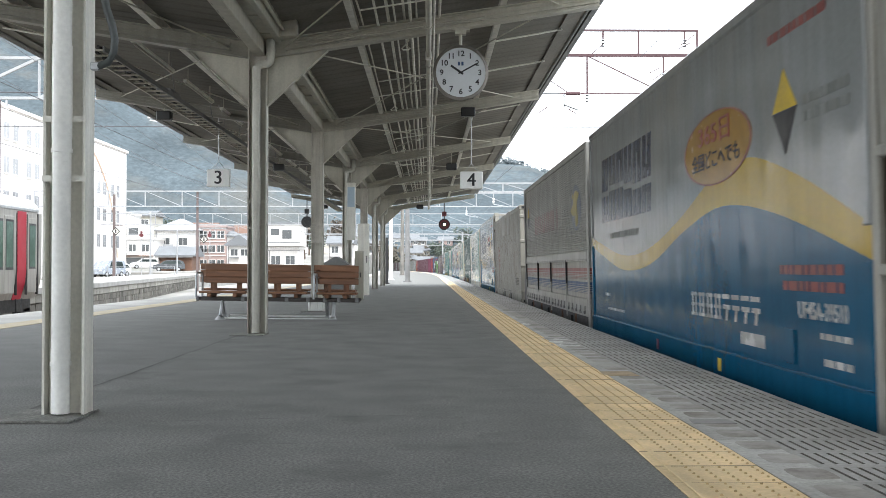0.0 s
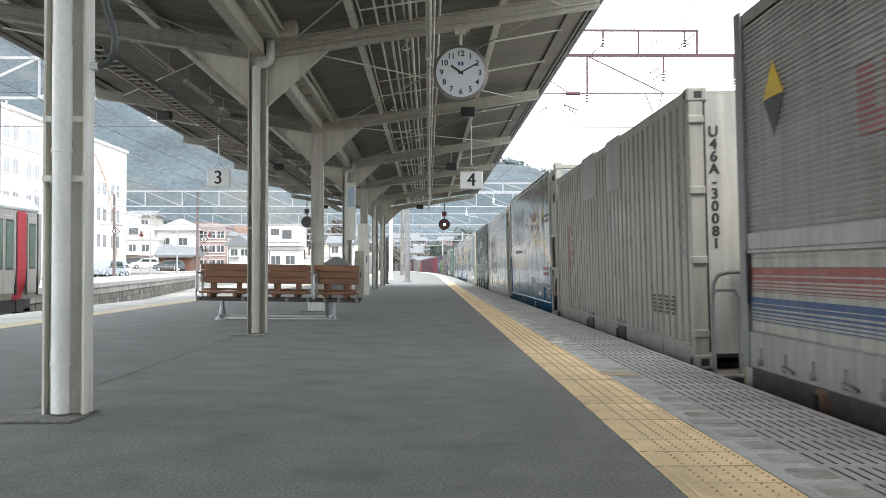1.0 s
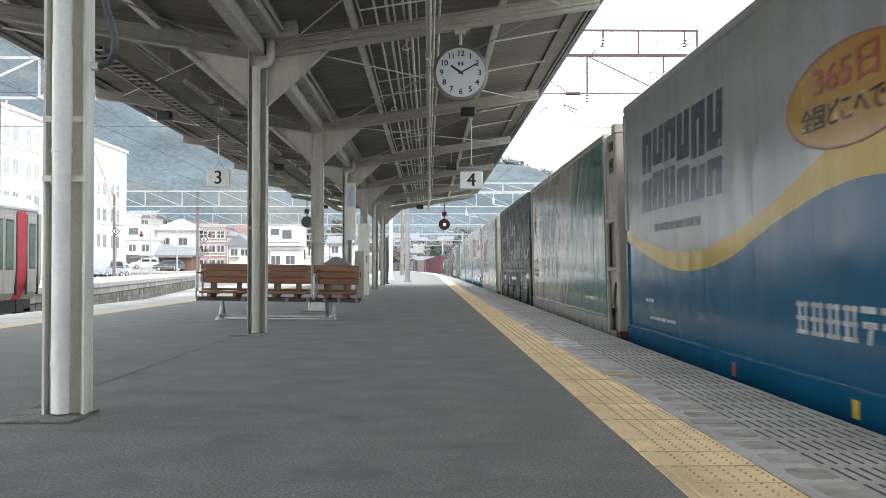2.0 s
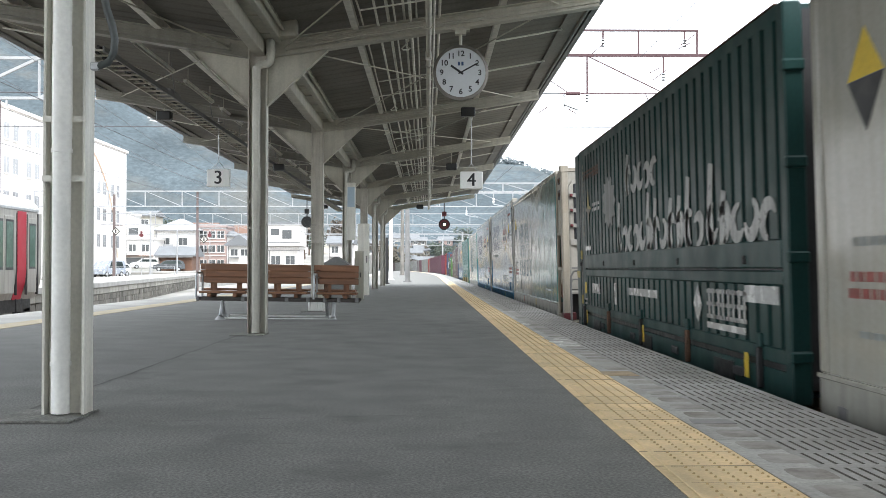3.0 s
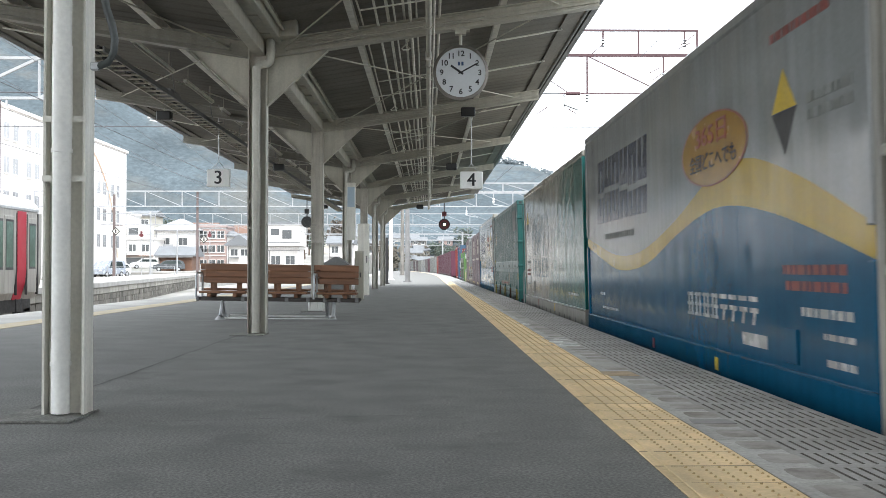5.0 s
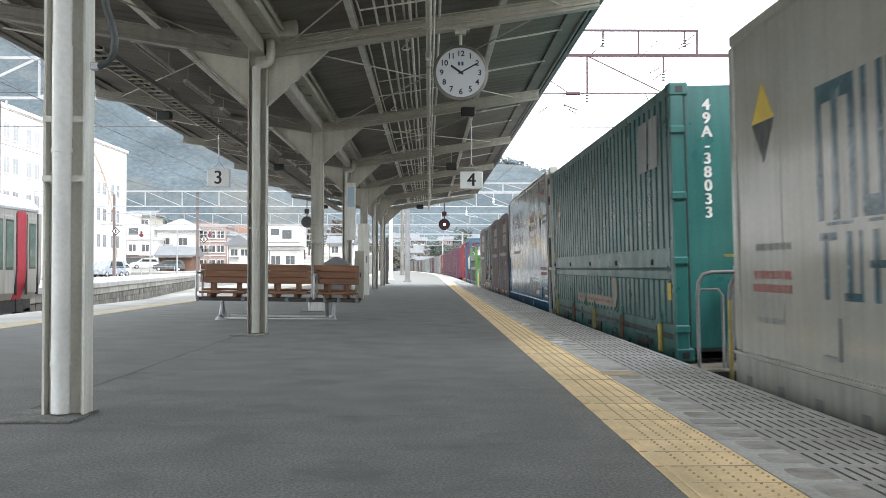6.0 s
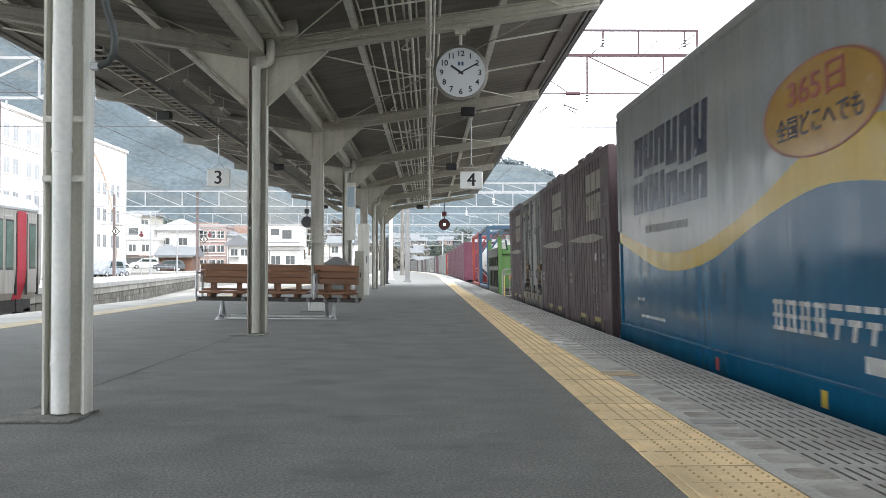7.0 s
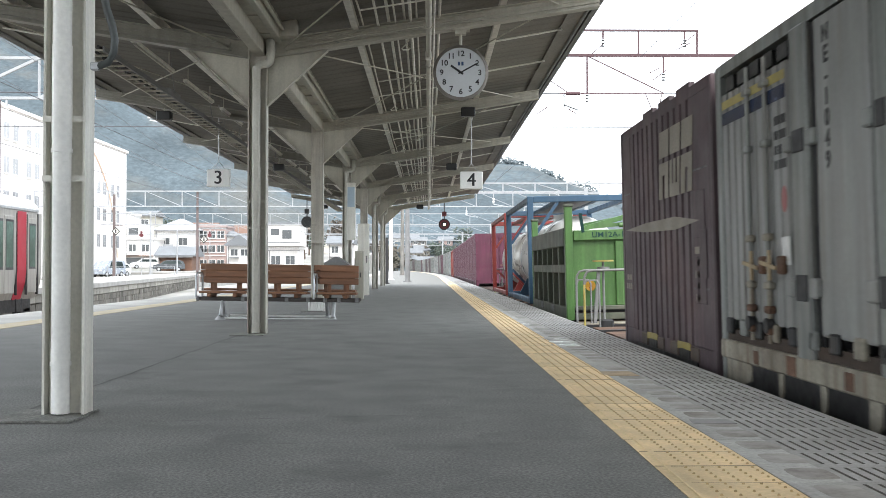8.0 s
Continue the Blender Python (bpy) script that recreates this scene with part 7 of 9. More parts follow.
small_container(133.0, 4.05, 1, (("17822", 1.15, 0.74), ("19G", 1.41, 0.72)))
small_container(137.15, 3.9, 2)
old_container(141.12, 3.98)
small_container(145.25, 3.95, 3)
hopper_container(154.45, 5.72)
tank_container(161.0, C_TANKBLUE, "pale steel tank in a blue frame", 6.6)
tank_container(168.4, C_TANKRED, "pale steel tank in a red frame", 6.4)


def far_box(s, L, m, label, name="corrugated_container"):
    box_container(s, L, m, label, 2.45, 0.24, name=name)


for i in range(11):
    far_box(188.0 + i * 4.05, 3.72, C_RED, "short plum-red corrugated container", "short_container")
tank_container(233.2, C_TANKRED, "pale steel tank in a red frame")
s, rnd = 240.5, random.Random(8)
kinds = [(C_GREY, "weathered grey corrugated steel container"), (C_GREEN, "weathered blue-green corrugated steel container"), (C_WHITE, "weathered white corrugated steel container"), (C_PURPLE, "weathered purple-brown corrugated steel container"), (C_RED, "weathered plum-red corrugated steel container")]
while s < 398:
    m, lab = kinds[rnd.choice((0, 0, 1, 2, 3, 3, 4))]
    L = rnd.choice((3.72, 3.72, 9.41))
    far_box(s, L, m, lab)
    s += L + 0.4

# ---------- across the tracks ----------
M_CARSILVER = mat("railcar_silver", (0.44, 0.42, 0.385), 0.4, 0.3, 0.12, 1.0, 40.0, 0.04, dirt=(0.2, 0.18, 0.15), dirt_amt=0.3, streak=0.2)
M_CARRED = mat("railcar_red", (0.42, 0.007, 0.03), 0.5, 0, 0.12, 1.0, 40.0, 0.03)
M_WALL = mat("render_white", (0.7, 0.675, 0.65), 0.8, 0, 0.1, 0.4, 10.0, 0.1, dirt=(0.45, 0.43, 0.4), dirt_amt=0.25, streak=0.15)
M_CREAMW = mat("render_cream", (0.5, 0.47, 0.41), 0.8, 0, 0.12, 0.4, 10.0, 0.1)
M_BRICK = mat("pink_brick_tile", (0.36, 0.27, 0.25), 0.8, 0, 0.15, 0.8, 14.0, 0.2)
M_ROOFG = mat("grey_roof_tiles", (0.16, 0.17, 0.18), 0.6, 0, 0.2, 0.8, 8.0, 0.4)
M_ROOFB = mat("brown_roof_tiles", (0.16, 0.085, 0.055), 0.7, 0, 0.25, 0.8, 8.0, 0.4)
M_ROOFP = mat("pale_metal_roof", (0.36, 0.37, 0.39), 0.5, 0, 0.15, 0.8, 8.0, 0.2)
# Hill and crest foliage: distance haze is put into the pale bluish base.
M_HAZE_LEAF = mat("haze_tinted_foliage", (0.094, 0.117, 0.13), 0.95, 0, 0.3, 0.03, 0.5, 0.0, dirt=(0.165, 0.15, 0.125), dirt_amt=0.55, spec=0.05, speck=0.12, speck_scale=0.7)
M_WOODS = mat("haze_tinted_leaves", (0.125, 0.15, 0.162), 0.95, 0, 0.3, 0.02, 0.22, 0.0, dirt=(0.15, 0.135, 0.11), dirt_amt=0.4, island=0.1, spec=0.05)
M_SCRUB = mat("winter_scrub", (0.145, 0.13, 0.11), 0.95, 0, 0.4, 0.05, 0.5, 0.0, dirt=(0.09, 0.1, 0.07), dirt_amt=0.6, island=0.25, spec=0.05)
M_TREEB = mat("bare_brown_twigs", (0.115, 0.1, 0.085), 0.9, 0, 0.4, 1.0, 8.0, 0.0, island=0.4, spec=0.1)
M_TREE = mat("tree_foliage", (0.085, 0.105, 0.085), 0.8, 0, 0.4, 1.0, 8.0, 0.0, island=0.4, spec=0.2)
M_BARK = mat("bark", (0.12, 0.09, 0.07), 0.9, 0, 0.3, 4.0, 30.0, 0.4)
M_GANTRY = mat("gantry_paint", (0.33, 0.34, 0.35), 0.5, 0.1, 0.15, 2.0, 30.0, 0.05)
M_GANTRYR = mat("gantry_red_oxide", (0.075, 0.036, 0.042), 0.6, 0.1, 0.2, 2.0, 30.0, 0.05)
M_OFFICE = mat("office_render", (0.82, 0.775, 0.74), 0.8, 0, 0.06, 0.3, 10.0, 0.05, dirt=(0.7, 0.66, 0.62), dirt_amt=0.2)
# Pale grey panes for the office windows.
M_PALEGLASS = mat("pale_office_glass", (0.3, 0.3, 0.31), 0.15, 0, 0.3, 0.5, 10.0, 0.02)
M_GREENGLASS = mat("green_tinted_glass", (0.13, 0.2, 0.16), 0.06, 0, 0.3, 0.8, 10.0, 0.02)
M_MAST = mat("brown_mast_paint", (0.15, 0.115, 0.11), 0.7, 0.1, 0.25, 2.0, 30.0, 0.1)
M_WIRE = mat("wire", (0.12, 0.12, 0.13), 0.6, 0.4, 0.1, 2.0, 30.0, 0.02)


def railcar(x, y_end, L=20.0):
    """Silver and red railcar; its nose points along y, its platform side faces x."""
    c = thing("railcar", "silver railcar with a broad red end stripe", "train carriage", pose(x, y_end - L, -0.92))
    W, z0, z1, zr = 2.8, 0.95, 3.2, 3.6
    bm = bmesh.new()
    prof = [(-0.12, z0 - 0.12), (0.0, 1.25), (0.03, 1.6), (0.03, z1 - 0.1), (-0.03, z1 + 0.05), (-0.25, zr - 0.12), (-0.8, zr), (-W + 0.8, zr), (-W + 0.25, zr - 0.12), (-W + 0.03, z1 + 0.05), (-W - 0.03, z1 - 0.1), (-W - 0.03, 1.6), (-W, 1.25), (-W + 0.12, z0 - 0.12)]
    poly(bm, [(a, 0, b) for a, b in prof], (0, L, 0))
    part("body", bm, M_CARSILVER, c)
    bm = bmesh.new()
    poly(bm, [(a + 0.012, L - 1.63, b) for a, b in prof[:4]] + [(-0.3, L - 1.63, z1 - 0.1), (-0.3, L - 1.63, z0 - 0.1)], (0, 0.58, 0))
    part("red_stripe", bm, M_CARRED, c, "broad red stripe")
    bm = bmesh.new()
    poly(bm, [(a * 0.97 - 0.03, L, b if b > 1 else b + 0.05) for a, b in prof], (0, 0.16, 0))
    part("nose", bm, M_CARSILVER, c)
    bm = bmesh.new()
    bbox(bm, 0.0, 0.045, L - 0.93, L - 0.33, 1.0, 2.95, 0.01)
    cd = part("cab_door", bm, M_CARSILVER, c)
    bm = bmesh.new()
    bbox(bm, 0.02, 0.05, L - 0.86, L - 0.4, 1.62, 2.82, 0.01)
    part("gasket", bm, BLACK, cd)
    bm = bmesh.new()
    box(bm, 0.03, 0.055, L - 0.82, L - 0.44, 1.68, 2.76)
    part("cab_window", bm, M_GREENGLASS, cd)
    for y0, y1, z_0, z_1, m in ((L - 1.0, L - 0.97, 0.95, 3.05, DARK), (L - 0.24, L - 0.18, 0.95, 3.1, BLACK), (L - 1.7, L - 1.67, 0.95, 3.05, DARK)):
        bm = bmesh.new()
        bbox(bm, -0.02, 0.044, y0, y1, z_0, z_1, 0.006)
        part("door_seal", bm, m, c)
    bm = bmesh.new()
    bbox(bm, -0.05, 0.05, 0.2, L - 0.2, z1 - 0.08, z1 + 0.0, 0.01)
    part("rain_gutter", bm, STEEL, c)
    for y in (1.8, 9.3, L - 3.15):
        for k in (0, 0.66):
            bm = bmesh.new()
            bbox(bm, 0.0, 0.048, y + k, y + k + 0.62, 1.0, 2.95, 0.01)
            d = part("door", bm, M_CARSILVER, c)
            bm = bmesh.new()
            bbox(bm, 0.04, 0.053, y + k + 0.06, y + k + 0.56, 1.6, 2.86, 0.004)
            part("gasket", bm, BLACK, d)
            bm = bmesh.new()
            bbox(bm, 0.04, 0.058, y + k + 0.1, y + k + 0.52, 1.66, 2.8, 0.004)
            part("door_window", bm, M_GREENGLASS, d)
    for y in (3.9, 5.6, 7.2, 11.4, 13.0, 14.6):
        bm = bmesh.new()
        bbox(bm, 0.0, 0.046, y, y + 1.3, 1.75, 2.7, 0.02)
        part("window", bm, M_GREENGLASS, c)
    for yb in (3.0, L - 3.0):
        bm = bmesh.new()
        for xx in (-0.55, -W + 0.45):
            bbox(bm, xx, xx + 0.12, yb - 1.5, yb + 1.5, 0.4, 0.62, 0.03)
        box(bm, -W + 0.5, -0.5, yb - 0.3, yb + 0.3, 0.45, 0.9)
        b = part("bogie", bm, DARK, c)
        for dy in (-1.05, 1.05):
            for xx in (-0.9, -W + 0.78):
                bm = bmesh.new()
                rod(bm, (xx, yb + dy, 0.43), (xx + 0.12, yb + dy, 0.43), 0.43, 24)
                part("wheel", bm, RUST, b)
    bm = bmesh.new()
    box(bm, -W + 0.25, -0.2, 0.3, L - 0.1, 0.5, 0.93)
    part("underframe", bm, BLACK, c)
    for y in (5.5, 8.0, 11.0, 13.5):
        bm = bmesh.new()
        bbox(bm, -0.9, -0.15, y, y + 1.8, 0.35, 0.94, 0.03)
        part("underfloor_box", bm, DARK, c)
    bm = bmesh.new()
    bbox(bm, -0.5, -0.2, L - 0.6, L - 0.1, 0.25, 0.6, 0.03)
    part("rail_guard", bm, BLACK, c)
    bm = bmesh.new()
    pipe(bm, [(-0.1, L - 1.4, 0.85), (-0.08, L - 1.4, 0.35), (-0.08, L - 1.0, 0.35), (-0.1, L - 1.0, 0.85)], 0.02, 8)
    part("cab_step", bm, DARK, c)
    bm = bmesh.new()
    box(bm, -W / 2 - 0.15, -W / 2 + 0.15, L + 0.1, L + 0.6, 0.7, 1.0)
    part("coupler", bm, DARK, c)


railcar(-10.5, 29.1)

# opposite platform, which swings away
OP_A, OP_B = Vector((-14.0, 45.0, 0)), Vector((-21.8, 101.0, 0))
opd = (OP_B - OP_A).normalized()
ops = Vector((-opd.y, opd.x, 0))
opp = thing("opposite_platform", "far platform with a stone-faced side and pale paved top", "platform", kind="structure")
a, b = OP_A - opd * 22, OP_A + opd * 150
bm = bmesh.new()
poly(bm, [a + Vector((0, 0, -0.12)), b + Vector((0, 0, -0.12)), b + ops * 5 + Vector((0, 0, -0.12)), a + ops * 5 + Vector((0, 0, -0.12))], (0, 0, 0.2))
part("paving", bm, EDGE_PALE, opp)
bm = bmesh.new()
ai, bi = a + ops * 0.15, b + ops * 0.15
poly(bm, [ai + Vector((0, 0, -1.25)), bi + Vector((0, 0, -1.25)), bi + Vector((0, 0, -0.44)), ai + Vector((0, 0, -0.44))], ops * 0.4)
part("stone_facing", bm, STONE, opp, "stained stone facing")
rs = random.Random(31)
bm = bmesh.new()
for row in range(3):
    k = rs.uniform(0, 0.3)
    while k < 120:
        w = rs.uniform(0.35, 0.7)
        z = -1.24 + row * 0.268
        p, q = a + opd * k + ops * rs.uniform(0.1, 0.125), a + opd * (k + w - 0.03) + ops * rs.uniform(0.1, 0.125)
        lo, hi = Vector((0, 0, z + rs.uniform(0, 0.02))), Vector((0, 0, z + 0.25))
        poly(bm, [p + lo, q + lo, q + hi, p + hi], ops * 0.1)
        k += w
tagged(part("facing_stones", bm, STONE, opp, "rough stone courses"), kind="stuff")
k, first = 0.0, None
while k < 118:
    o = a + opd * k + ops * rs.uniform(0.07, 0.1)
    m = Matrix.Translation(o) @ Matrix(((opd.x, ops.x, 0, 0), (opd.y, ops.y, 0, 0), (0, 0, 1, 0), (0, 0, 0, 1)))
    if first is None:
        bm = bmesh.new()
        bbox(bm, 0.0, 0.86, 0.0, 0.3, -0.42, -0.13, 0.02)
        first = part("coping_block", bm, COPING, opp, m=m)
    else:
        share("coping_block", first, opp, m)
    k += 0.9


# ---------- houses and street ----------
def windows(h, side, rows, w, hgt, m=GLASS_L, fr=WHITE):
    """Windows with frames and sills on one face. side: 'y' faces the camera at y=0, 'x' faces the tracks at x=0."""
    for u, z in rows:
        bm = bmesh.new()
        if side == "y":
            bbox(bm, u, u + w, -0.05, 0.02, z, z + hgt, 0.02)
        else:
            bbox(bm, -0.02, 0.05, u, u + w, z, z + hgt, 0.02)
        f = part("window", bm, fr, h)
        bm = bmesh.new()
        if side == "y":
            box(bm, u + 0.06, u + w / 2 - 0.03, -0.06, 0.0, z + 0.06, z + hgt - 0.06)
            box(bm, u + w / 2 + 0.03, u + w - 0.06, -0.06, 0.0, z + 0.06, z + hgt - 0.06)
        else:
            box(bm, 0.0, 0.06, u + 0.06, u + w / 2 - 0.03, z + 0.06, z + hgt - 0.06)
            box(bm, 0.0, 0.06, u + w / 2 + 0.03, u + w - 0.06, z + 0.06, z + hgt - 0.06)
        part("pane", bm, m, f)
        bm = bmesh.new()
        if side == "y":
            box(bm, u - 0.05, u + w + 0.05, -0.14, 0.0, z - 0.08, z)
        else:
            box(bm, 0.0, 0.14, u - 0.05, u + w + 0.05, z - 0.08, z)
        part("sill", bm, fr, f)


def house(x, y, z, w, d, h, roof_h, wall_m, roof_m, label, hip=0.0, turn=0.0, rows=(), side_rows=(), ridge="x", win=(1.6, 1.1)):
    """House whose front faces the camera: front at local y=0, from x=0 to w."""
    e = thing("house", label, "house", pose(x, y, z, 0, 0, turn))
    bm = bmesh.new()
    box(bm, 0, w, 0, d, 0, h)
    part("wall", bm, wall_m, e)
    o = 0.5
    bm = bmesh.new()
    if roof_h <= 0:
        box(bm, -0.15, w + 0.15, -0.15, d + 0.15, h + 0.004, h + 0.35)
    else:
        if ridge == "x":
            r0, r1 = (hip, d / 2), (w - hip, d / 2)
            top = [(r0[0] - (o if not hip else 0), r0[1], h + roof_h), (r1[0] + (o if not hip else 0), r1[1], h + roof_h)]
        else:
            top = [(w / 2, hip - (o if not hip else 0), h + roof_h), (w / 2, d - hip + (o if not hip else 0), h + roof_h)]
        base = [(-o, -o, h), (w + o, -o, h), (w + o, d + o, h), (-o, d + o, h)]
        v = [bm.verts.new(p) for p in base] + [bm.verts.new(p) for p in top] + [bm.verts.new((p[0], p[1], h - 0.15)) for p in base]
        if ridge == "x":
            fs = ((0, 1, 5, 4), (2, 3, 4, 5), (1, 2, 5), (3, 0, 4))
        else:
            fs = ((0, 1, 4), (1, 2, 5, 4), (2, 3, 5), (3, 0, 4, 5))
        for f in fs:
            bm.faces.new([v[i] for i in f])
        for i in range(4):
            bm.faces.new((v[i], v[(i + 1) % 4], v[6 + (i + 1) % 4], v[6 + i]))
        bm.faces.new((v[6], v[7], v[8], v[9]))
    part("roof", bm, roof_m, e)
    bm = bmesh.new()
    box(bm, -0.3, w + 0.3, -0.56, -0.46, h - 0.3, h - 0.17)
    part("gutter", bm, FASCIA, e)
    bm = bmesh.new()
    rod(bm, (0.12, -0.06, 0.0), (0.12, -0.06, h - 0.2), 0.05, 6)
    part("rain_pipe", bm, FASCIA, e)
    if h > 3.5:
        bm = bmesh.new()
        bbox(bm, w * 0.55, w * 0.55 + 0.8, -0.4, 0.0, 0.0, 0.65, 0.03)
        part("cooling_box", bm, CONCRETE, e)
        bm = bmesh.new()
        bbox(bm, 0.25, w * 0.5, -0.75, 0.0, h * 0.5, h * 0.5 + 0.1, 0.02)
        part("lean_to_roof", bm, roof_m if roof_h > 0 else M_ROOFG, e)
    windows(e, "y", rows, *win)
    return e


def px(x, y_metres):
    """Lateral place of a line of sight x at that distance."""
    return (x - 758.5) * y_metres / 1900.0


# long white office block along the line
off = thing("office_building", "long white office block with paired windows and an orange arc", "building", pose(-36.5, 80, GROUND_Z))
bm = bmesh.new()
box(bm, -14, 0, 0, 50, 0, 15.7)
part("wall", bm, M_OFFICE, off)
bm = bmesh.new()
box(bm, -14.2, 0.2, -0.2, 50.2, 15.71, 16.0)
part("roof", bm, M_OFFICE, off)
rows = []
for st in range(5):
    for k in range(9):
        yy = 2.0 + k * 5.2
        if st == 4 and k > 5:
            continue
        rows += [(yy, 1.2 + st * 2.95), (yy + 2.1, 1.2 + st * 2.95)]
windows(off, "x", rows, 1.3, 1.5, M_PALEGLASS)
bm = bmesh.new()
arc = [[bm.verts.new((0.06, 31.0 + r * math.cos(radians(8 + i * 4.6)), 1.0 + 0.95 * r * math.sin(radians(8 + i * 4.6)))) for i in range(15)] for r in (15.25, 15.55)]
for i in range(14):
    bm.faces.new((arc[0][i], arc[1][i], arc[1][i + 1], arc[0][i + 1]))
part("orange_arc", bm, M_ARC, off, "thin orange arc painted on the wall")

G = GROUND_Z
TZ = 0.2
house(px(226, 196), 196, TZ, 4.6, 8, 10.2, 1.0, M_CREAMW, M_ROOFG, "grey-brown house high on the slope", rows=[(0.5, 8.2), (2.6, 8.2)], win=(1.4, 1.2))
house(px(160, 168), 168, TZ, 5.6, 9, 9.0, 0, M_WALL, M_WALL, "white three-storey flat-roofed building", rows=[(0.5, 6.4), (3.0, 6.4), (0.5, 3.9), (3.0, 3.9), (0.5, 1.0), (3.0, 1.0)])
shop = house(px(224, 165), 165, TZ, 4.2, 8, 4.9, 0, M_WALL, M_WALL, "low white flat-roofed shop", rows=[(0.5, 3.0), (2.5, 3.0)], win=(1.15, 1.2))
bm = bmesh.new()
bbox(bm, 0.1, 2.8, 0.6, 6.0, 5.26, 7.2, 0.02)
part("upper_storey", bm, M_WALL, shop)
bm = bmesh.new()
bbox(bm, 0.3, 1.8, 0.52, 0.6, 5.6, 6.7, 0.02)
part("upper_window", bm, GLASS_L, shop)
bm = bmesh.new()
bbox(bm, -0.1, 4.3, -0.7, 0.0, 2.3, 2.45, 0.02)
part("awning", bm, M_ROOFB, shop, "brown shop awning")
bm = bmesh.new()
bbox(bm, 0.2, 4.0, -0.04, 0.0, 0.2, 2.1, 0.02)
part("shop_front", bm, GLASS_L, shop)
hip_house = house(px(277, 172), 172, TZ, 6.2, 9, 6.7, 1.9, M_WALL, M_ROOFP, "white two-storey house with a pale hipped roof", hip=2.8, rows=[(0.8, 4.1), (3.6, 4.1), (0.8, 1.2), (3.6, 1.2)], win=(1.5, 1.3))
bm = bmesh.new()
bbox(bm, 0.3, 3.0, -0.9, 0.0, 3.4, 3.5, 0.01)
bbox(bm, 0.3, 3.0, -0.9, -0.84, 3.5, 4.3, 0.01)
part("balcony", bm, M_GANTRY, hip_house)
house(px(333, 182), 182, TZ, 4.0, 9, 7.2, 1.2, M_CREAMW, M_ROOFB, "cream house with a brown-grey roof", rows=[(0.5, 4.6), (2.2, 4.6)], win=(1.2, 1.1))
shed = house(px(282, 140), 140, TZ - 0.8, 4.3, 5, 3.0, 1.2, M_ROOFB, M_ROOFG, "brown timber shed with a blue-grey tiled roof", ridge="x", rows=[])
flat = house(px(352, 176), 176, TZ, 4.5, 8, 7.2, 0, M_BRICK, M_BRICK, "pink brick-tiled three-storey apartment block", rows=[(0.25, 5.4), (1.65, 5.4), (3.05, 5.4), (0.25, 3.1), (1.65, 3.1), (3.05, 3.1), (0.25, 0.7), (1.65, 0.7), (3.05, 0.7)], win=(1.2, 1.2))
for zf in (2.5, 4.8, 7.0):
    bm = bmesh.new()
    bbox(bm, -0.05, 4.55, -0.12, 0.0, zf, zf + 0.12, 0.01)
    part("floor_band", bm, M_WALL, flat)
house(px(404, 168), 168, TZ, 3.6, 8, 4.2, 1.6, M_WALL, M_ROOFG, "white house with a grey gabled roof", ridge="y", rows=[(0.4, 2.4), (2.0, 2.4)], win=(1.2, 1.1))
box_house = house(px(476, 150), 150, TZ, 4.1, 7, 3.2, 0, M_WALL, M_WALL, "white two-storey house with a jutting upper floor", rows=[(0.3, 1.0), (2.3, 1.0)], win=(1.4, 1.3))
bm = bmesh.new()
bbox(bm, -0.2, 4.5, -0.8, 6.8, 3.6, 6.6, 0.02)
part("upper_storey", bm, M_WALL, box_house)
bm = bmesh.new()
bbox(bm, -0.5, 4.8, -1.1, 7.1, 6.61, 6.85, 0.02)
part("eaves", bm, M_ROOFG, box_house)
for x0, x1, z0, z1 in ((0.4, 1.6, 5.1, 6.0), (2.0, 3.3, 4.6, 5.8)):
    bm = bmesh.new()
    bbox(bm, x0, x1, -0.86, -0.8, z0, z1, 0.02)
    part("upper_window", bm, GLASS_L, box_house)
bm = bmesh.new()
bbox(bm, -0.2, 4.5, -0.84, -0.8, 4.05, 4.15, 0.01)
part("string_course", bm, M_ROOFG, box_house)
house(px(582, 165), 165, TZ, 3.4, 7, 4.4, 1.2, M_WALL, M_ROOFG, "white house with a grey roof", rows=[(0.4, 2.8), (2.0, 2.8)], win=(1.1, 1.1))
rnd = random.Random(11)
for i in range(16):
    yy = rnd.uniform(175, 320)
    xx = px(rnd.uniform(230, 600), yy)
    lift = (yy - 175) * 0.03
    w, h = rnd.uniform(6, 10), rnd.uniform(4, 7)
    house(xx, yy, TZ + lift, w, 8, h, rnd.uniform(1.2, 2.2), rnd.choice((M_WALL, M_CREAMW, M_WALL)), rnd.choice((M_ROOFG, M_ROOFB)), rnd.choice(("pale two-storey house under a dark tiled roof", "small pale house under a tiled roof")),
          hip=rnd.choice((0, 1.5)), turn=rnd.uniform(-12, 12), rows=[(1.0, h - 1.9), (w - 2.6, h - 1.9), (1.0, 1.0)], ridge="x")

bm = bmesh.new()
poly(bm, [(-120, 132, GROUND_Z), (-16, 132, GROUND_Z), (-16, 345, GROUND_Z), (-120, 345, GROUND_Z)], (0, 0, 1.3))
for v in bm.verts:
    if v.co.y > 300 and v.co.z > GROUND_Z + 1:
        v.co.z += 5.5
tagged(part("town_ground", bm, GROUND), "pale sloping street ground between the houses", "ground", kind="structure")
# street and car park behind the opposite platform
bm = bmesh.new()
box(bm, -75, -22, 96, 124, GROUND_Z + 0.004, GROUND_Z + 0.9)
tagged(part("car_park", bm, EDGE_PALE), "pale concrete car park terrace", "car park", kind="structure")
CP = GROUND_Z + 0.9


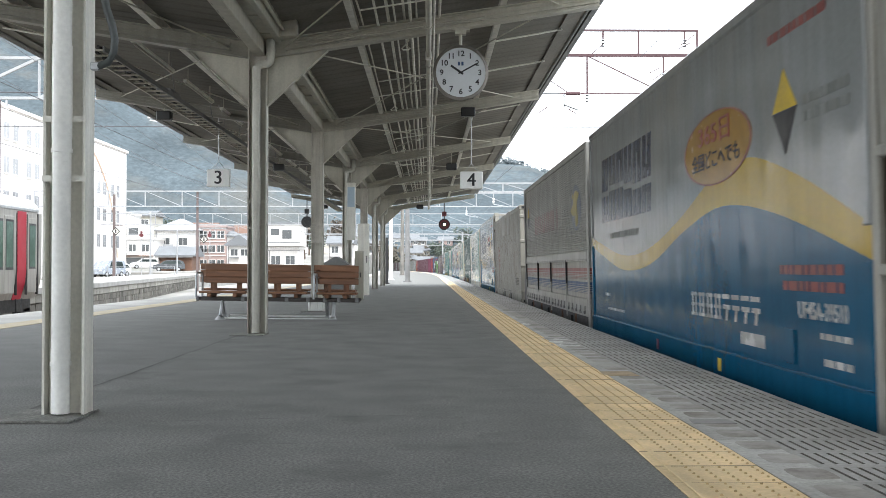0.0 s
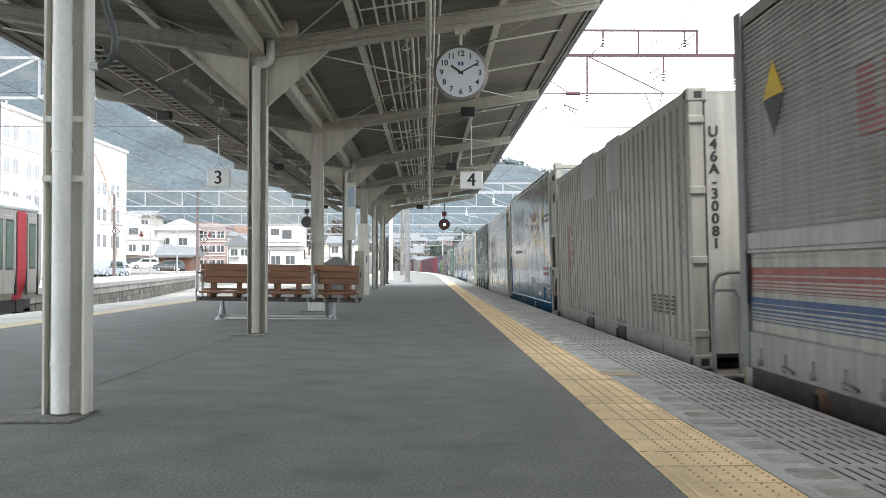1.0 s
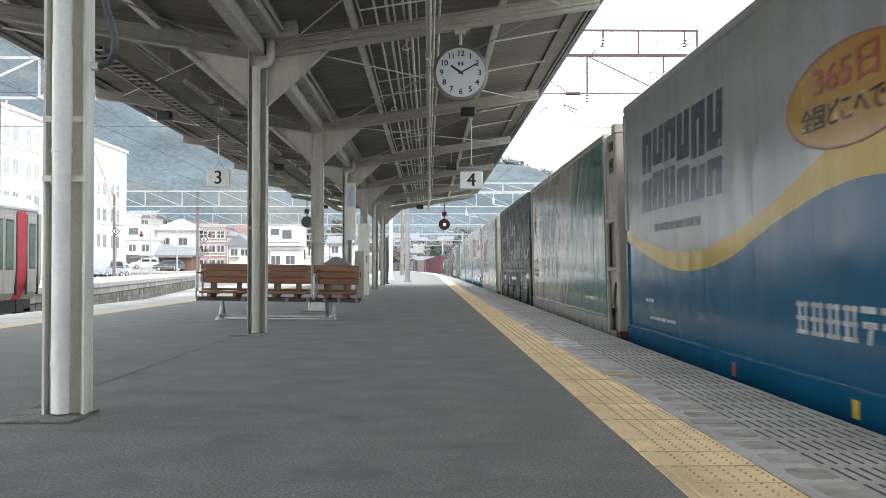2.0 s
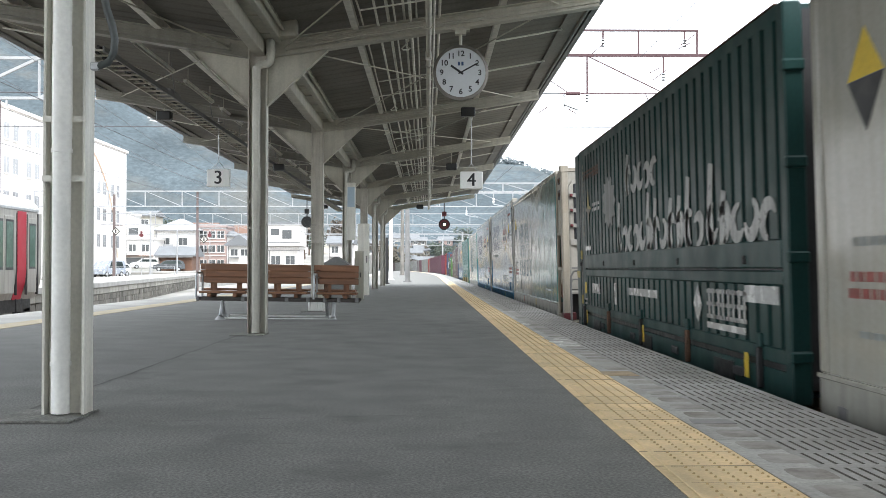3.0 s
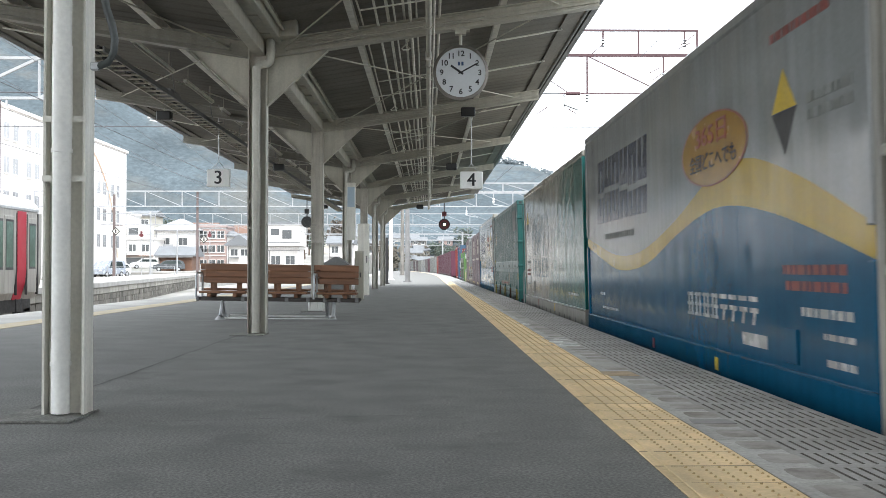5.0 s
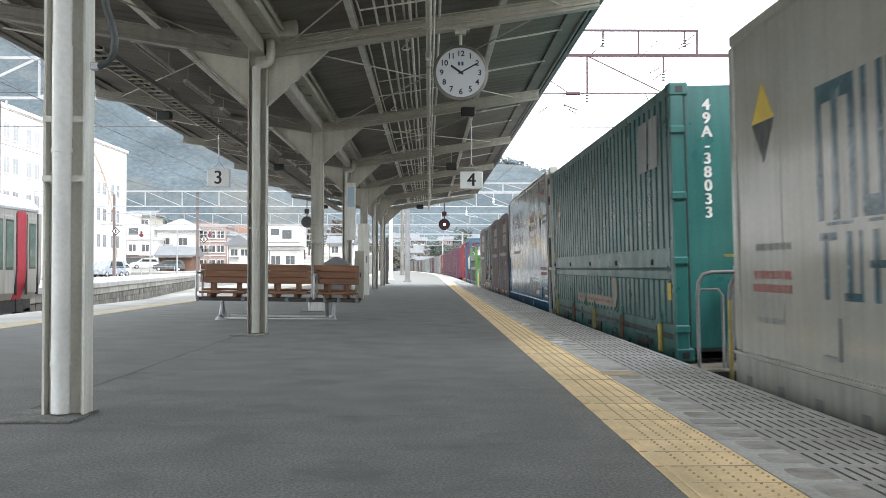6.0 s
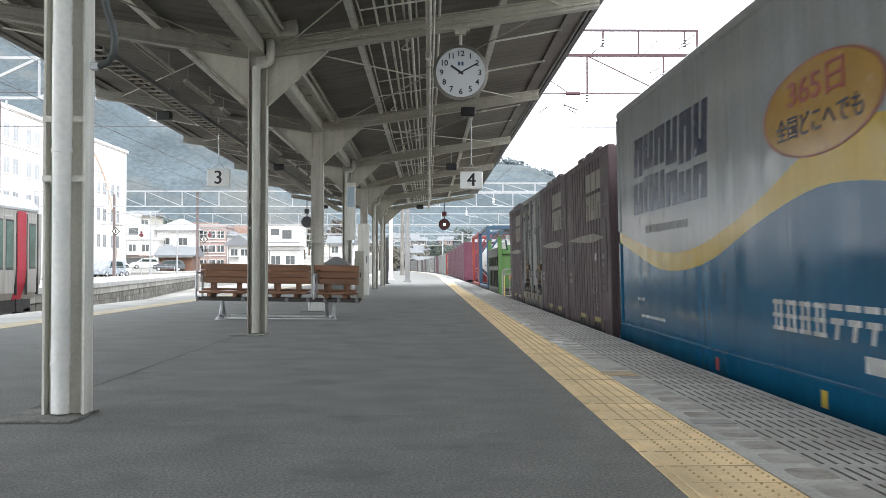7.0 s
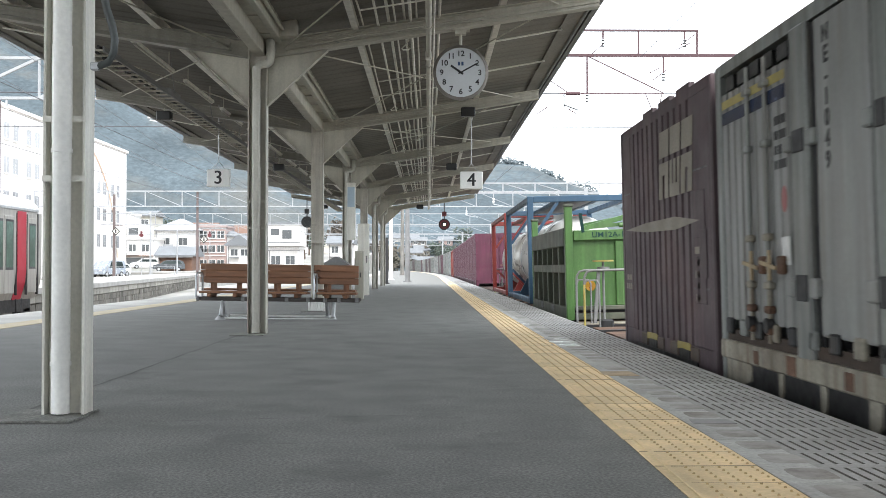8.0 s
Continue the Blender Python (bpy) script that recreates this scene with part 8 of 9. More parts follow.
def parked_car(x, y, paint_m, label, turn, van=False, z=0.0):
    c = thing("parked_car", label, "car", pose(x, y, z, 0, 0, turn), group="parked cars")
    hh = 1.75 if van else 1.45
    L = 4.0
    out = [(0, 0.3), (0, 0.75), (0.15, 0.85), (0.95, 0.95), (1.45, hh - 0.05), (1.8, hh), (3.3, hh), (3.75, hh - 0.12), (3.95, 0.95), (L, 0.8), (L, 0.3)]
    if van:
        out = [(0, 0.3), (0, 0.8), (0.12, 0.95), (0.6, 1.05), (1.15, hh - 0.05), (1.5, hh), (3.7, hh), (3.92, hh - 0.15), (L, 0.9), (L, 0.3)]
    bm = bmesh.new()
    poly(bm, [(a, 0.0, b) for a, b in out], (0, 1.65, 0))
    bmesh.ops.bevel(bm, geom=bm.edges[:], offset=0.05, segments=2, affect="EDGES")
    part("body", bm, paint_m, c)
    win = [(1.15, 0.98), (1.5, hh - 0.12), (3.3, hh - 0.12), (3.65, 0.98)]
    for y0 in (-0.015, 1.655):
        bm = bmesh.new()
        poly(bm, [(a, y0, b) for a, b in win], (0, 0.012, 0))
        part("side_window", bm, GLASS, c)
    bm = bmesh.new()
    poly(bm, [(0.98, 0.15, 0.99), (0.98, 1.5, 0.99), (1.42, 1.42, hh - 0.08), (1.42, 0.23, hh - 0.08)], (-0.03, 0, 0.02))
    part("windscreen", bm, GLASS, c)
    for xx in (0.75, 3.2):
        for yy in (-0.02, 1.49):
            bm = bmesh.new()
            rod(bm, (xx, yy, 0.3), (xx, yy + 0.18, 0.3), 0.3, 20)
            w = part("wheel", bm, BLACK, c)
            bm = bmesh.new()
            y1 = yy - 0.008 if yy < 1 else yy + 0.182
            rod(bm, (xx, y1, 0.3), (xx, y1 + 0.006, 0.3), 0.17, 14)
            part("rim", bm, STEEL, w)
    for yy in (0.12, 1.28):
        bm = bmesh.new()
        bbox(bm, -0.03, 0.05, yy, yy + 0.25, 0.62, 0.76, 0.02)
        part("headlight", bm, WHITE, c)


M_CARW = mat("car_white", (0.75, 0.75, 0.74), 0.25, 0, 0.05, 1.0, 30.0, 0.02, coat=0.6)
M_CARG = mat("car_grey", (0.1, 0.11, 0.12), 0.25, 0.3, 0.05, 1.0, 30.0, 0.02, coat=0.6)
M_CARB = mat("car_blue_grey", (0.4, 0.44, 0.5), 0.25, 0.3, 0.05, 1.0, 30.0, 0.02, coat=0.6)
for xpix, yy, m, lab, tn, van in ((184, 112, M_CARB, "silver-blue minivan parked by the fence", 70, True), (196, 118, M_CARW, "white hatchback parked behind the fence", 70, False), (234, 150, M_CARW, "white hatchback parked in front of the houses", 20, False),
                                  (272, 137, M_CARG, "dark grey saloon parked by the timber shed", 12, False), (300, 152, M_CARW, "white saloon parked behind the shed", 15, False)):
    parked_car(px(xpix, yy), yy, m, lab, tn, van, CP if yy < 124 else GROUND_Z + 1.3 + 5.5 * max(0.0, yy - 132) / 213 - 0.02)


def mesh_fence(x0, y0, x1, y1, z, h=1.0):
    f = thing("fence", "low pale wire fence on steel posts", "fence", group="fences")
    a, b = Vector((x0, y0, z)), Vector((x1, y1, z))
    n = int((b - a).length / 2.0)
    for i in range(n + 1):
        p = a + (b - a) * i / n
        bm = bmesh.new()
        rod(bm, p, p + Vector((0, 0, h)), 0.03, 6)
        part("post", bm, M_GANTRY, f)
    for k in (0.1, 0.35, 0.6, 0.97):
        bm = bmesh.new()
        bar(bm, a + Vector((0, 0, k * h)), b + Vector((0, 0, k * h)), 0.02, 0.03)
        part("rail", bm, M_GANTRY, f)


mesh_fence(-45, 97, -23, 97.5, CP, 1.1)


# ---------- poles, gantries and wires ----------
def lamp_pole(x, y, h, m, r=0.09, z=0.0, label="plain painted steel pole", arms=()):
    p = thing("pole", label, "pole", pose(x, y, z), group="poles")
    bm = bmesh.new()
    rod(bm, (0, 0, 0), (0, 0, h), r, 12, r2=r * 0.8)
    part("shaft", bm, m, p)
    bm = bmesh.new()
    rod(bm, (0, 0, 0), (0, 0, 0.06), r * 1.6, 12)
    part("base_ring", bm, m, p)
    for z0, dx in arms:
        bm = bmesh.new()
        bar(bm, (0, 0, z0), (dx, 0, z0), 0.05, 0.05)
        part("arm", bm, m, p)
    return p


lamp_pole(px(721, 55), 55, 4.2, FASCIA, 0.13, label="grey steel pole with clamps", arms=((2.0, 0.2), (3.2, -0.3)))
lamp_pole(px(712, 110), 110, 9.5, CONCRETE, 0.2, label="grey concrete catenary mast", arms=((5.5, 0.8),))
lamp_pole(px(692, 66), 66, 4.6, WHITE, 0.13, label="white painted steel pole")
lamp_pole(px(684, 49), 49, 2.1, DARK, 0.09, label="dark post with a telephone box")
lamp_pole(px(204, 90), 90, 8.0, M_MAST, 0.13, GROUND_Z, "rusty brown steel catenary mast", arms=((6.6, -0.9), (5.4, 0.7)))
lamp_pole(px(315, 118), 118, 6.0, M_GANTRY, 0.1, GROUND_Z, "pale grey street lamp post")
lamp_pole(px(268, 120), 120, 8.2, M_GANTRY, 0.12, GROUND_Z, "pale grey concrete utility pole", arms=((7.6, 0.5),))


def gantry(x0, x1, y, zlo, zhi, m, label, bays=6, drop=(), diag=1, leg=True, curve=0.0):
    """Overhead line portal: truss of two chords on masts."""
    g = thing("gantry", label, "catenary gantry", group="catenary gantries")
    for z in (zlo, zhi):
        bm = bmesh.new()
        bar(bm, (x0, y, z), (x1, y, z), 0.1, 0.09)
        part("chord", bm, m, g)
    n = bays
    for i in range(n + 1):
        x = x0 + (x1 - x0) * i / n
        bm = bmesh.new()
        bar(bm, (x, y, zlo), (x, y, zhi), 0.07, 0.07)
        part("strut", bm, m, g)
        if diag and i < n:
            bm = bmesh.new()
            xn = x0 + (x1 - x0) * (i + 1) / n
            za, zb = (zhi, zlo) if diag > 0 else (zlo, zhi)
            bar(bm, (x, y, za), (xn, y, zb), 0.04 if diag > 0 else 0.09, 0.04 if diag > 0 else 0.09)
            part("diagonal", bm, m, g)
    if leg:
        for x in (x0, x1):
            bm = bmesh.new()
            bbox(bm, x - 0.15, x + 0.15, y - 0.15, y + 0.15, GROUND_Z, zhi + 0.3, 0.02)
            part("mast", bm, m, g)
    for x, ln in drop:
        bm = bmesh.new()
        bar(bm, (x, y, zlo), (x, y, zlo - ln), 0.06, 0.06)
        part("drop_arm", bm, m, g)
        bm = bmesh.new()
        for k in range(4):
            rod(bm, (x, y, zlo - ln - 0.02 - 0.09 * k), (x, y, zlo - ln - 0.07 - 0.09 * k), 0.07, 10)
        part("insulator", bm, C_TANKRED if m is M_GANTRYR else WHITE, g)
        bm = bmesh.new()
        bar(bm, (x, y, zlo - ln - 0.4), (x + 0.9, y, zlo - ln - 0.55), 0.04, 0.04)
        part("steady_arm", bm, STEEL, g)
    return g


port = thing("gantry", "red oxide catenary portal over the tracks", "catenary gantry", group="catenary gantries")
for x1, z, th in ((7.58, 7.4, 0.055), (12.0, 6.7, 0.085)):
    bm = bmesh.new()
    bar(bm, (1.2, 30, z), (x1, 30, z), 0.065, th)
    part("chord", bm, M_GANTRYR, port)
for x in (1.24, 3.2, 5.9, 7.55):
    bm = bmesh.new()
    bar(bm, (x, 30, 6.7), (x, 30, 7.4), 0.05, 0.05)
    part("strut", bm, M_GANTRYR, port)
for x in (12.0,):
    bm = bmesh.new()
    bbox(bm, x - 0.13, x + 0.13, 29.87, 30.13, GROUND_Z, 7.5, 0.02)
    part("mast", bm, M_GANTRYR, port)
for x, z0, z1 in ((4.45, 6.7, 5.6), (8.6, 6.7, 6.1), (7.2, 7.4, 7.15), (4.9, 7.4, 7.15), (6.6, 6.7, 6.2)):
    bm = bmesh.new()
    bar(bm, (x, 30, z0), (x, 30, z1), 0.045, 0.045)
    part("drop_arm", bm, M_GANTRYR, port)
    for k in range(3):
        bm = bmesh.new()
        rod(bm, (x, 30, z1 - 0.02 - 0.08 * k), (x, 30, z1 - 0.05 - 0.08 * k), 0.045, 10)
        part("insulator", bm, DARK, port)
bm = bmesh.new()
bar(bm, (3.7, 30, 5.62), (6.6, 30, 5.62), 0.03, 0.03)
bar(bm, (4.45, 30, 6.68), (6.6, 30, 5.64), 0.03, 0.03)
part("registration_arm", bm, M_GANTRYR, port)
bm = bmesh.new()
rod(bm, (3.85, 30, 5.62), (4.25, 30, 5.62), 0.05, 10)
part("rod_insulator", bm, M_GANTRYR, port)
bm = bmesh.new()
bar(bm, (3.8, 30, 5.6), (3.8, 30, 5.2), 0.03, 0.03)
bar(bm, (3.8, 30, 5.3), (4.2, 30, 5.15), 0.03, 0.03)
part("steady_arm", bm, DARK, port)
for x0, z0, x1, z1 in ((5.0, 7.1, 4.6, 6.75), (7.35, 7.05, 6.95, 6.85), (7.5, 7.3, 7.1, 7.0), (6.7, 6.3, 6.3, 6.0), (6.5, 6.35, 6.2, 6.2), (3.35, 5.25, 3.05, 5.05), (3.9, 5.2, 4.15, 5.05), (6.1, 5.6, 6.3, 5.1), (6.55, 5.6, 6.45, 5.1), (3.1, 6.2, 3.9, 5.65)):
    bm = bmesh.new()
    rod(bm, (x0, 30, z0), (x1, 30, z1), 0.014, 6)
    part("stay", bm, M_GANTRYR, port)
gantry(2.6, 12.5, 66.0, 5.35, 5.95, M_GANTRY, "pale steel catenary cantilever over the tracks", 5, drop=((4.0, 0.3), (8.0, 0.3)), leg=False)
lamp_pole(12.5, 66.0, 8.0, M_GANTRY, 0.16, GROUND_Z, "pale steel catenary mast by the far track")
gantry(-32, -7.0, 34.7, 6.2, 7.5, M_GANTRY, "pale steel catenary lattice over the far tracks", 9, drop=((-9, 0.3), (-13.6, 0.25)), diag=-1, leg=False)
lamp_pole(-32, 34.7, 9.0, M_GANTRY, 0.16, GROUND_Z, "pale steel catenary mast by the far tracks")
gantry(-34, 12.5, 85.0, 5.6, 6.8, M_GANTRY, "pale steel catenary portal over the tracks", 16, drop=((3.0, 0.3), (7.6, 0.3), (-9, 0.3)))
gantry(-40, 11.0, 120.0, 5.6, 6.8, M_GANTRY, "pale steel catenary portal over the tracks", 16, drop=((2.0, 0.3), (-9, 0.3)))
gantry(-44, 9.0, 155.0, 5.6, 6.8, M_GANTRY, "pale steel catenary portal over the tracks", 16)
gantry(-48, 6.0, 190.0, 5.6, 6.8, M_GANTRY, "pale steel catenary portal over the tracks", 16)
gantry(-52, 3.0, 230.0, 5.6, 6.8, M_GANTRY, "pale steel catenary portal over the tracks", 16)


def wire(pts, r=0.012, name="contact_wire"):
    bm = bmesh.new()
    pipe(bm, pts, r, 5)
    tagged(part(name, bm, M_WIRE), "thin dark overhead line wire", "wire", group="overhead wires")


for x, z in ((3.5, 4.2), (3.5, 5.2), (7.4, 4.2), (7.4, 5.2), (-8.0, 4.2), (-8.0, 5.2), (-11.9, 4.2), (-11.9, 5.2)):
    wire([(x - bend(y)[0], y, z) for y in (-20, 30, 60, 85, 120, 155, 190, 230, 300)], 0.004 if x > 0 else 0.008)
for x in (-12, -10.6, -14):
    wire([(x, -10, 7.4), (x, 30, 7.2), (x - 2, 60, 6.9), (x - 5, 120, 6.9)], 0.009, "feeder_wire")
for a, b in (((3.3, 66, 5.36), (5.6, 66, 7.33)), ((5.1, 66, 5.38), (7.6, 66, 6.83)), ((6.6, 66, 5.36), (8.0, 66, 6.3))):
    wire([a, b], 0.014, "stay_wire")
# crosswise span wires
for y, z in ((36.0, 6.6), (45.0, 6.65)):
    wire([(-18, y, z), (12.2, y, z)], 0.02, "span_wire")
    for xm in (-18, 12.2):
        lamp_pole(xm, y, 9.0, M_GANTRYR, 0.14, GROUND_Z, "red oxide steel catenary mast")


# ---------- hills ----------
def ridge(name, prof, y0, depth, label, seed, cols, rows, rough):
    """A wooded slope: a sheet of tree crowns raised and dented at the size of trees."""
    x0, x1 = prof[0][0], prof[-1][0]
    vs, fs = [], []
    for i in range(cols + 1):
        x = x0 + (x1 - x0) * i / cols
        top = lin(prof, x)
        for j in range(rows + 1):
            v = j / rows
            y = y0 + depth * v
            z = GROUND_Z + top * math.sin(v * math.pi / 2) ** 1.2
            z += 5.0 * noise.noise(Vector((x * 0.02, y * 0.02, seed))) * min(1.0, v * 4)
            z += rough * noise.noise(Vector((x * 0.16, y * 0.16, z * 0.1 + seed))) + rough * 0.7 * abs(noise.noise(Vector((x * 0.42, y * 0.3, seed + 7)))) + rough * 0.45 * noise.noise(Vector((x * 0.9, y * 0.5, seed + 3)))
            vs.append((x + 0.8 * noise.noise(Vector((x, y, 1))), y, z if j else GROUND_Z - 3))
    for i in range(cols):
        for j in range(rows):
            a = i * (rows + 1) + j
            fs.append((a, a + rows + 1, a + rows + 2, a + 1))
    me = bpy.data.meshes.new(name)
    me.from_pydata(vs, [], fs)
    me.polygons.foreach_set("use_smooth", [True] * len(me.polygons))
    me.materials.append(M_HAZE_LEAF)
    tagged(new(name, me), label, "hill", kind="structure")


HILL = [(-420, 100), (-300, 114), (-205, 114), (-150, 97), (-90, 75), (-40, 60), (0, 54), (42, 50), (70, 40), (110, 15), (160, 4)]
ridge("hill_west", HILL, 350, 170, "wooded hill behind the town, its colour tinted for haze", 2, 420, 110, 0.5)
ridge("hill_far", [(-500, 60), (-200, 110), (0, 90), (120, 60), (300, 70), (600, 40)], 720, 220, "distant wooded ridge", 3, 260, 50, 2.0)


def hill_z(x, y):
    v = min(1.0, (y - 350) / 170)
    return GROUND_Z + lin(HILL, x) * math.sin(v * math.pi / 2) ** 1.2 + 5.0 * noise.noise(Vector((x * 0.02, y * 0.02, 2))) * min(1.0, v * 4)


def woods(name, label, material, count, span, depth, crown, seed):
    """Far trees, each a ragged crown of leaf clumps on the slope."""
    r = np.random.RandomState(seed)
    n = 44
    xs, ys = r.uniform(*span, count), r.uniform(*depth, count)
    rad = r.uniform(*crown, count)
    base = np.array([(x, y, hill_z(x, y)) for x, y in zip(xs, ys)])
    d = r.normal(size=(count, n, 3))
    d /= np.linalg.norm(d, axis=2, keepdims=True)
    c = base[:, None, :] + d * (rad[:, None, None] * r.uniform(0.45, 1.0, (count, n, 1))) * np.array((1, 1, 1.15)) + np.array((0, 0, 1)) * rad[:, None, None] * 1.1
    face = r.normal(size=(count, n, 3)) * 0.32 + d * 0.45 + np.array((0, -0.45, 0.8))
    u = np.cross(face, r.normal(size=(count, n, 3)))
    u /= np.linalg.norm(u, axis=2, keepdims=True) + 1e-6
    w = np.cross(u, face)
    w /= np.linalg.norm(w, axis=2, keepdims=True) + 1e-6
    size = rad[:, None, None] * r.uniform(0.2, 0.38, (count, n, 1))
    vs = np.stack((c + u * size, c + w * size, c - u * size, c - w * size), axis=2).reshape(-1, 3)
    me = bpy.data.meshes.new(name)
    me.from_pydata(vs.tolist(), [], np.arange(len(vs)).reshape(-1, 4).tolist())
    me.materials.append(material)
    tagged(new(name, me), label, "trees", kind="stuff")


woods("hill_trees", "grey-green trees along the crest of the hill, tinted for haze", M_WOODS, 420, (-240, 125), (496, 523), (1.1, 2.1), 5)
woods("slope_scrub", "bare brown winter scrub at the foot of the hill", M_SCRUB, 500, (-200, 60), (352, 372), (1.0, 2.0), 6)


# small houses and trees on the foot of the hill
def slope(x, y):
    """Height of the hill's lower slope."""
    return GROUND_Z + lin(HILL, x) * math.sin(max(0.0, (y - 350) / 170) * math.pi / 2) ** 1.2


for i in range(22):
    yy = rnd.uniform(354, 380)
    w, h = rnd.uniform(4, 7), rnd.uniform(2.6, 4.2)
    xx = px(rnd.uniform(600, 860), yy)
    house(xx, yy, slope(xx, yy) - 1.2, w, 5, h, rnd.uniform(1.0, 1.8), rnd.choice((M_CREAMW, CONCRETE, M_BRICK, CONCRETE)), M_ROOFG, "small weathered house on the foot of the hill",
          turn=rnd.uniform(-15, 15), rows=[(0.6, h - 1.5), (w - 1.9, h - 1.5)], win=(1.2, 1.0))


def tree(x, y, z, h, seed, leaf=None):
    """Tapered trunk, limbs and a ragged crown of small leaf clumps."""
    r = random.Random(seed)
    tr = thing("tree", "bare brown winter tree among the houses" if leaf else "dark green broadleaf tree among the houses", "tree", pose(x, y, z), group="town trees")
    bm = bmesh.new()
    rod(bm, (0, 0, 0), (0, 0, h * 0.55), h * 0.035, 8, r2=h * 0.02)
    lobes = []
    for k in range(7):
        a = r.uniform(0, 6.28)
        c = Vector((math.cos(a) * h * r.uniform(0.08, 0.28), math.sin(a) * h * r.uniform(0.08, 0.28), h * r.uniform(0.45, 0.85)))
        rod(bm, (0, 0, h * 0.35), c, h * 0.016, 6, r2=h * 0.006)
        lobes.append((c, h * r.uniform(0.14, 0.22)))
    part("trunk", bm, M_BARK, tr)
    bm = bmesh.new()
    for c, q in lobes:
        for k in range(90):
            d = Vector((r.gauss(0, 1), r.gauss(0, 1), r.gauss(0, 0.8))).normalized() * q * r.uniform(0.5, 1.1)
            s = h * r.uniform(0.02, 0.045)
            u = Vector((r.gauss(0, 1), r.gauss(0, 1), r.gauss(0, 1))).normalized()
            v = u.orthogonal().normalized()
            p = c + d
            bm.faces.new([bm.verts.new(p + u * s), bm.verts.new(p + v * s), bm.verts.new(p - u * s), bm.verts.new(p - v * s)])
    part("crown", bm, leaf or M_TREE, tr)


for i, (xp, yy, h) in enumerate(((790, 356, 8.5), (802, 362, 7.0), (842, 358, 7.0), (625, 360, 7.0), (772, 364, 7.5), (818, 372, 9.0))):
    tree(px(xp, yy), yy, slope(px(xp, yy), yy) - 1.0, h, i)
for i, (xp, yy, h) in enumerate(((560, 240, 5.0), (380, 205, 5.5), (305, 210, 6.0), (250, 215, 5.0))):
    tree(px(xp, yy), yy, 0.1 + 5.5 * (yy - 132) / 213, h, 20 + i)


rt = random.Random(44)
for i in range(30):
    yy = rt.uniform(205, 338)
    xp = rt.choice((rt.uniform(222, 350), rt.uniform(222, 350), rt.uniform(470, 640)))
    tree(px(xp, yy), yy, 0.1 + 5.5 * (yy - 132) / 213, rt.uniform(4.5, 9.0), 60 + i, M_TREEB if i % 2 else None)


# ---------- markers on the far side ----------
def stop_marker(x, y, z, label):
    """White diamond plate with a dark rim and a dark figure-like bar."""
    m = thing("stop_marker", label, "sign", pose(x, y, z), group="stop markers")
    for nm, r, d, k in (("rim", 0.36, 0.0, BLACK), ("plate", 0.25, -0.012, COLPAINT)):
        bm = bmesh.new()
        poly(bm, [(-r, d, 0), (0, d, -r), (r, d, 0), (0, d, r)], (0, 0.01, 0))
        part(nm, bm, k, m)
    bm = bmesh.new()
    bar(bm, (0, -0.02, -0.16), (0, -0.02, 0.16), 0.12, 0.012)
    part("figure_bar", bm, M_BLACKP, m)
    bm = bmesh.new()
    rod(bm, (0, 0.06, -z + GROUND_Z + 0.9), (0, 0.06, 0.3), 0.035, 8)
    part("post", bm, M_GANTRY, m)


stop_marker(px(207, 89.5), 89.5, 3.78, "white diamond stopping-position plate on a mast")
stop_marker(px(362, 92), 92, 3.2, "white diamond stopping-position plate on a post")
lamp_pole(-18.3, 85.2, 7.9, M_MAST, 0.11, GROUND_Z, "red-brown steel portal mast")
for xp in (252, 372):
    q = thing("signal_lamp", "small dark red round signal on a post", "signal lamp", pose(px(xp, 91), 91, 3.5), group="small signals")
    bm = bmesh.new()
    rod(bm, (0, -0.1, 0), (0, 0.1, 0), 0.16, 18)
    part("hood", bm, M_HOOD, q)
    bm = bmesh.new()
    bbox(bm, -0.08, 0.08, -0.08, 0.1, 0.16, 0.34, 0.02)
    part("box", bm, M_HOOD, q)
    bm = bmesh.new()
    rod(bm, (0, 0.14, -4.6), (0, 0.14, 0.5), 0.03, 8)
    part("post", bm, STEEL, q)

# ---------- pieces of the platform edges ----------
rnd = random.Random(21)


def tactile_mesh(dots):
    """One tile 0.30 long: raised inner bar, then a field of dots."""
    bm = bmesh.new()
    w = TILE1 - TILE0
    bbox(bm, 0.0, w - 0.007, 0.0, 0.2955, -0.03, 0.006, 0.002)
    bbox(bm, 0.03, 0.054, 0.002, 0.2935, 0.0065, 0.0125, 0.003)
    for f in bm.faces:
        f.normal_update()
        if abs(f.normal.y) > 0.6 and f.calc_center_median().z < 0.006:
            f.material_index = 2
    if dots:
        bm.faces.ensure_lookup_table()
        for i in range(5):
            for j in range(5):
                cx, cy = 0.105 + i * 0.06, 0.03 + j * 0.059
                lo = [bm.verts.new((cx + 0.006 * math.cos(a), cy + 0.006 * math.sin(a), 0.0062)) for a in [k * math.pi / 3 for k in range(6)]]
                hi = [bm.verts.new((cx + 0.0036 * math.cos(a), cy + 0.0036 * math.sin(a), 0.0118)) for a in [k * math.pi / 3 for k in range(6)]]
                for k in range(6):
                    bm.faces.new((lo[k], lo[(k + 1) % 6], hi[(k + 1) % 6], hi[k])).material_index = 1
                bm.faces.new(hi).material_index = 1

    return bm


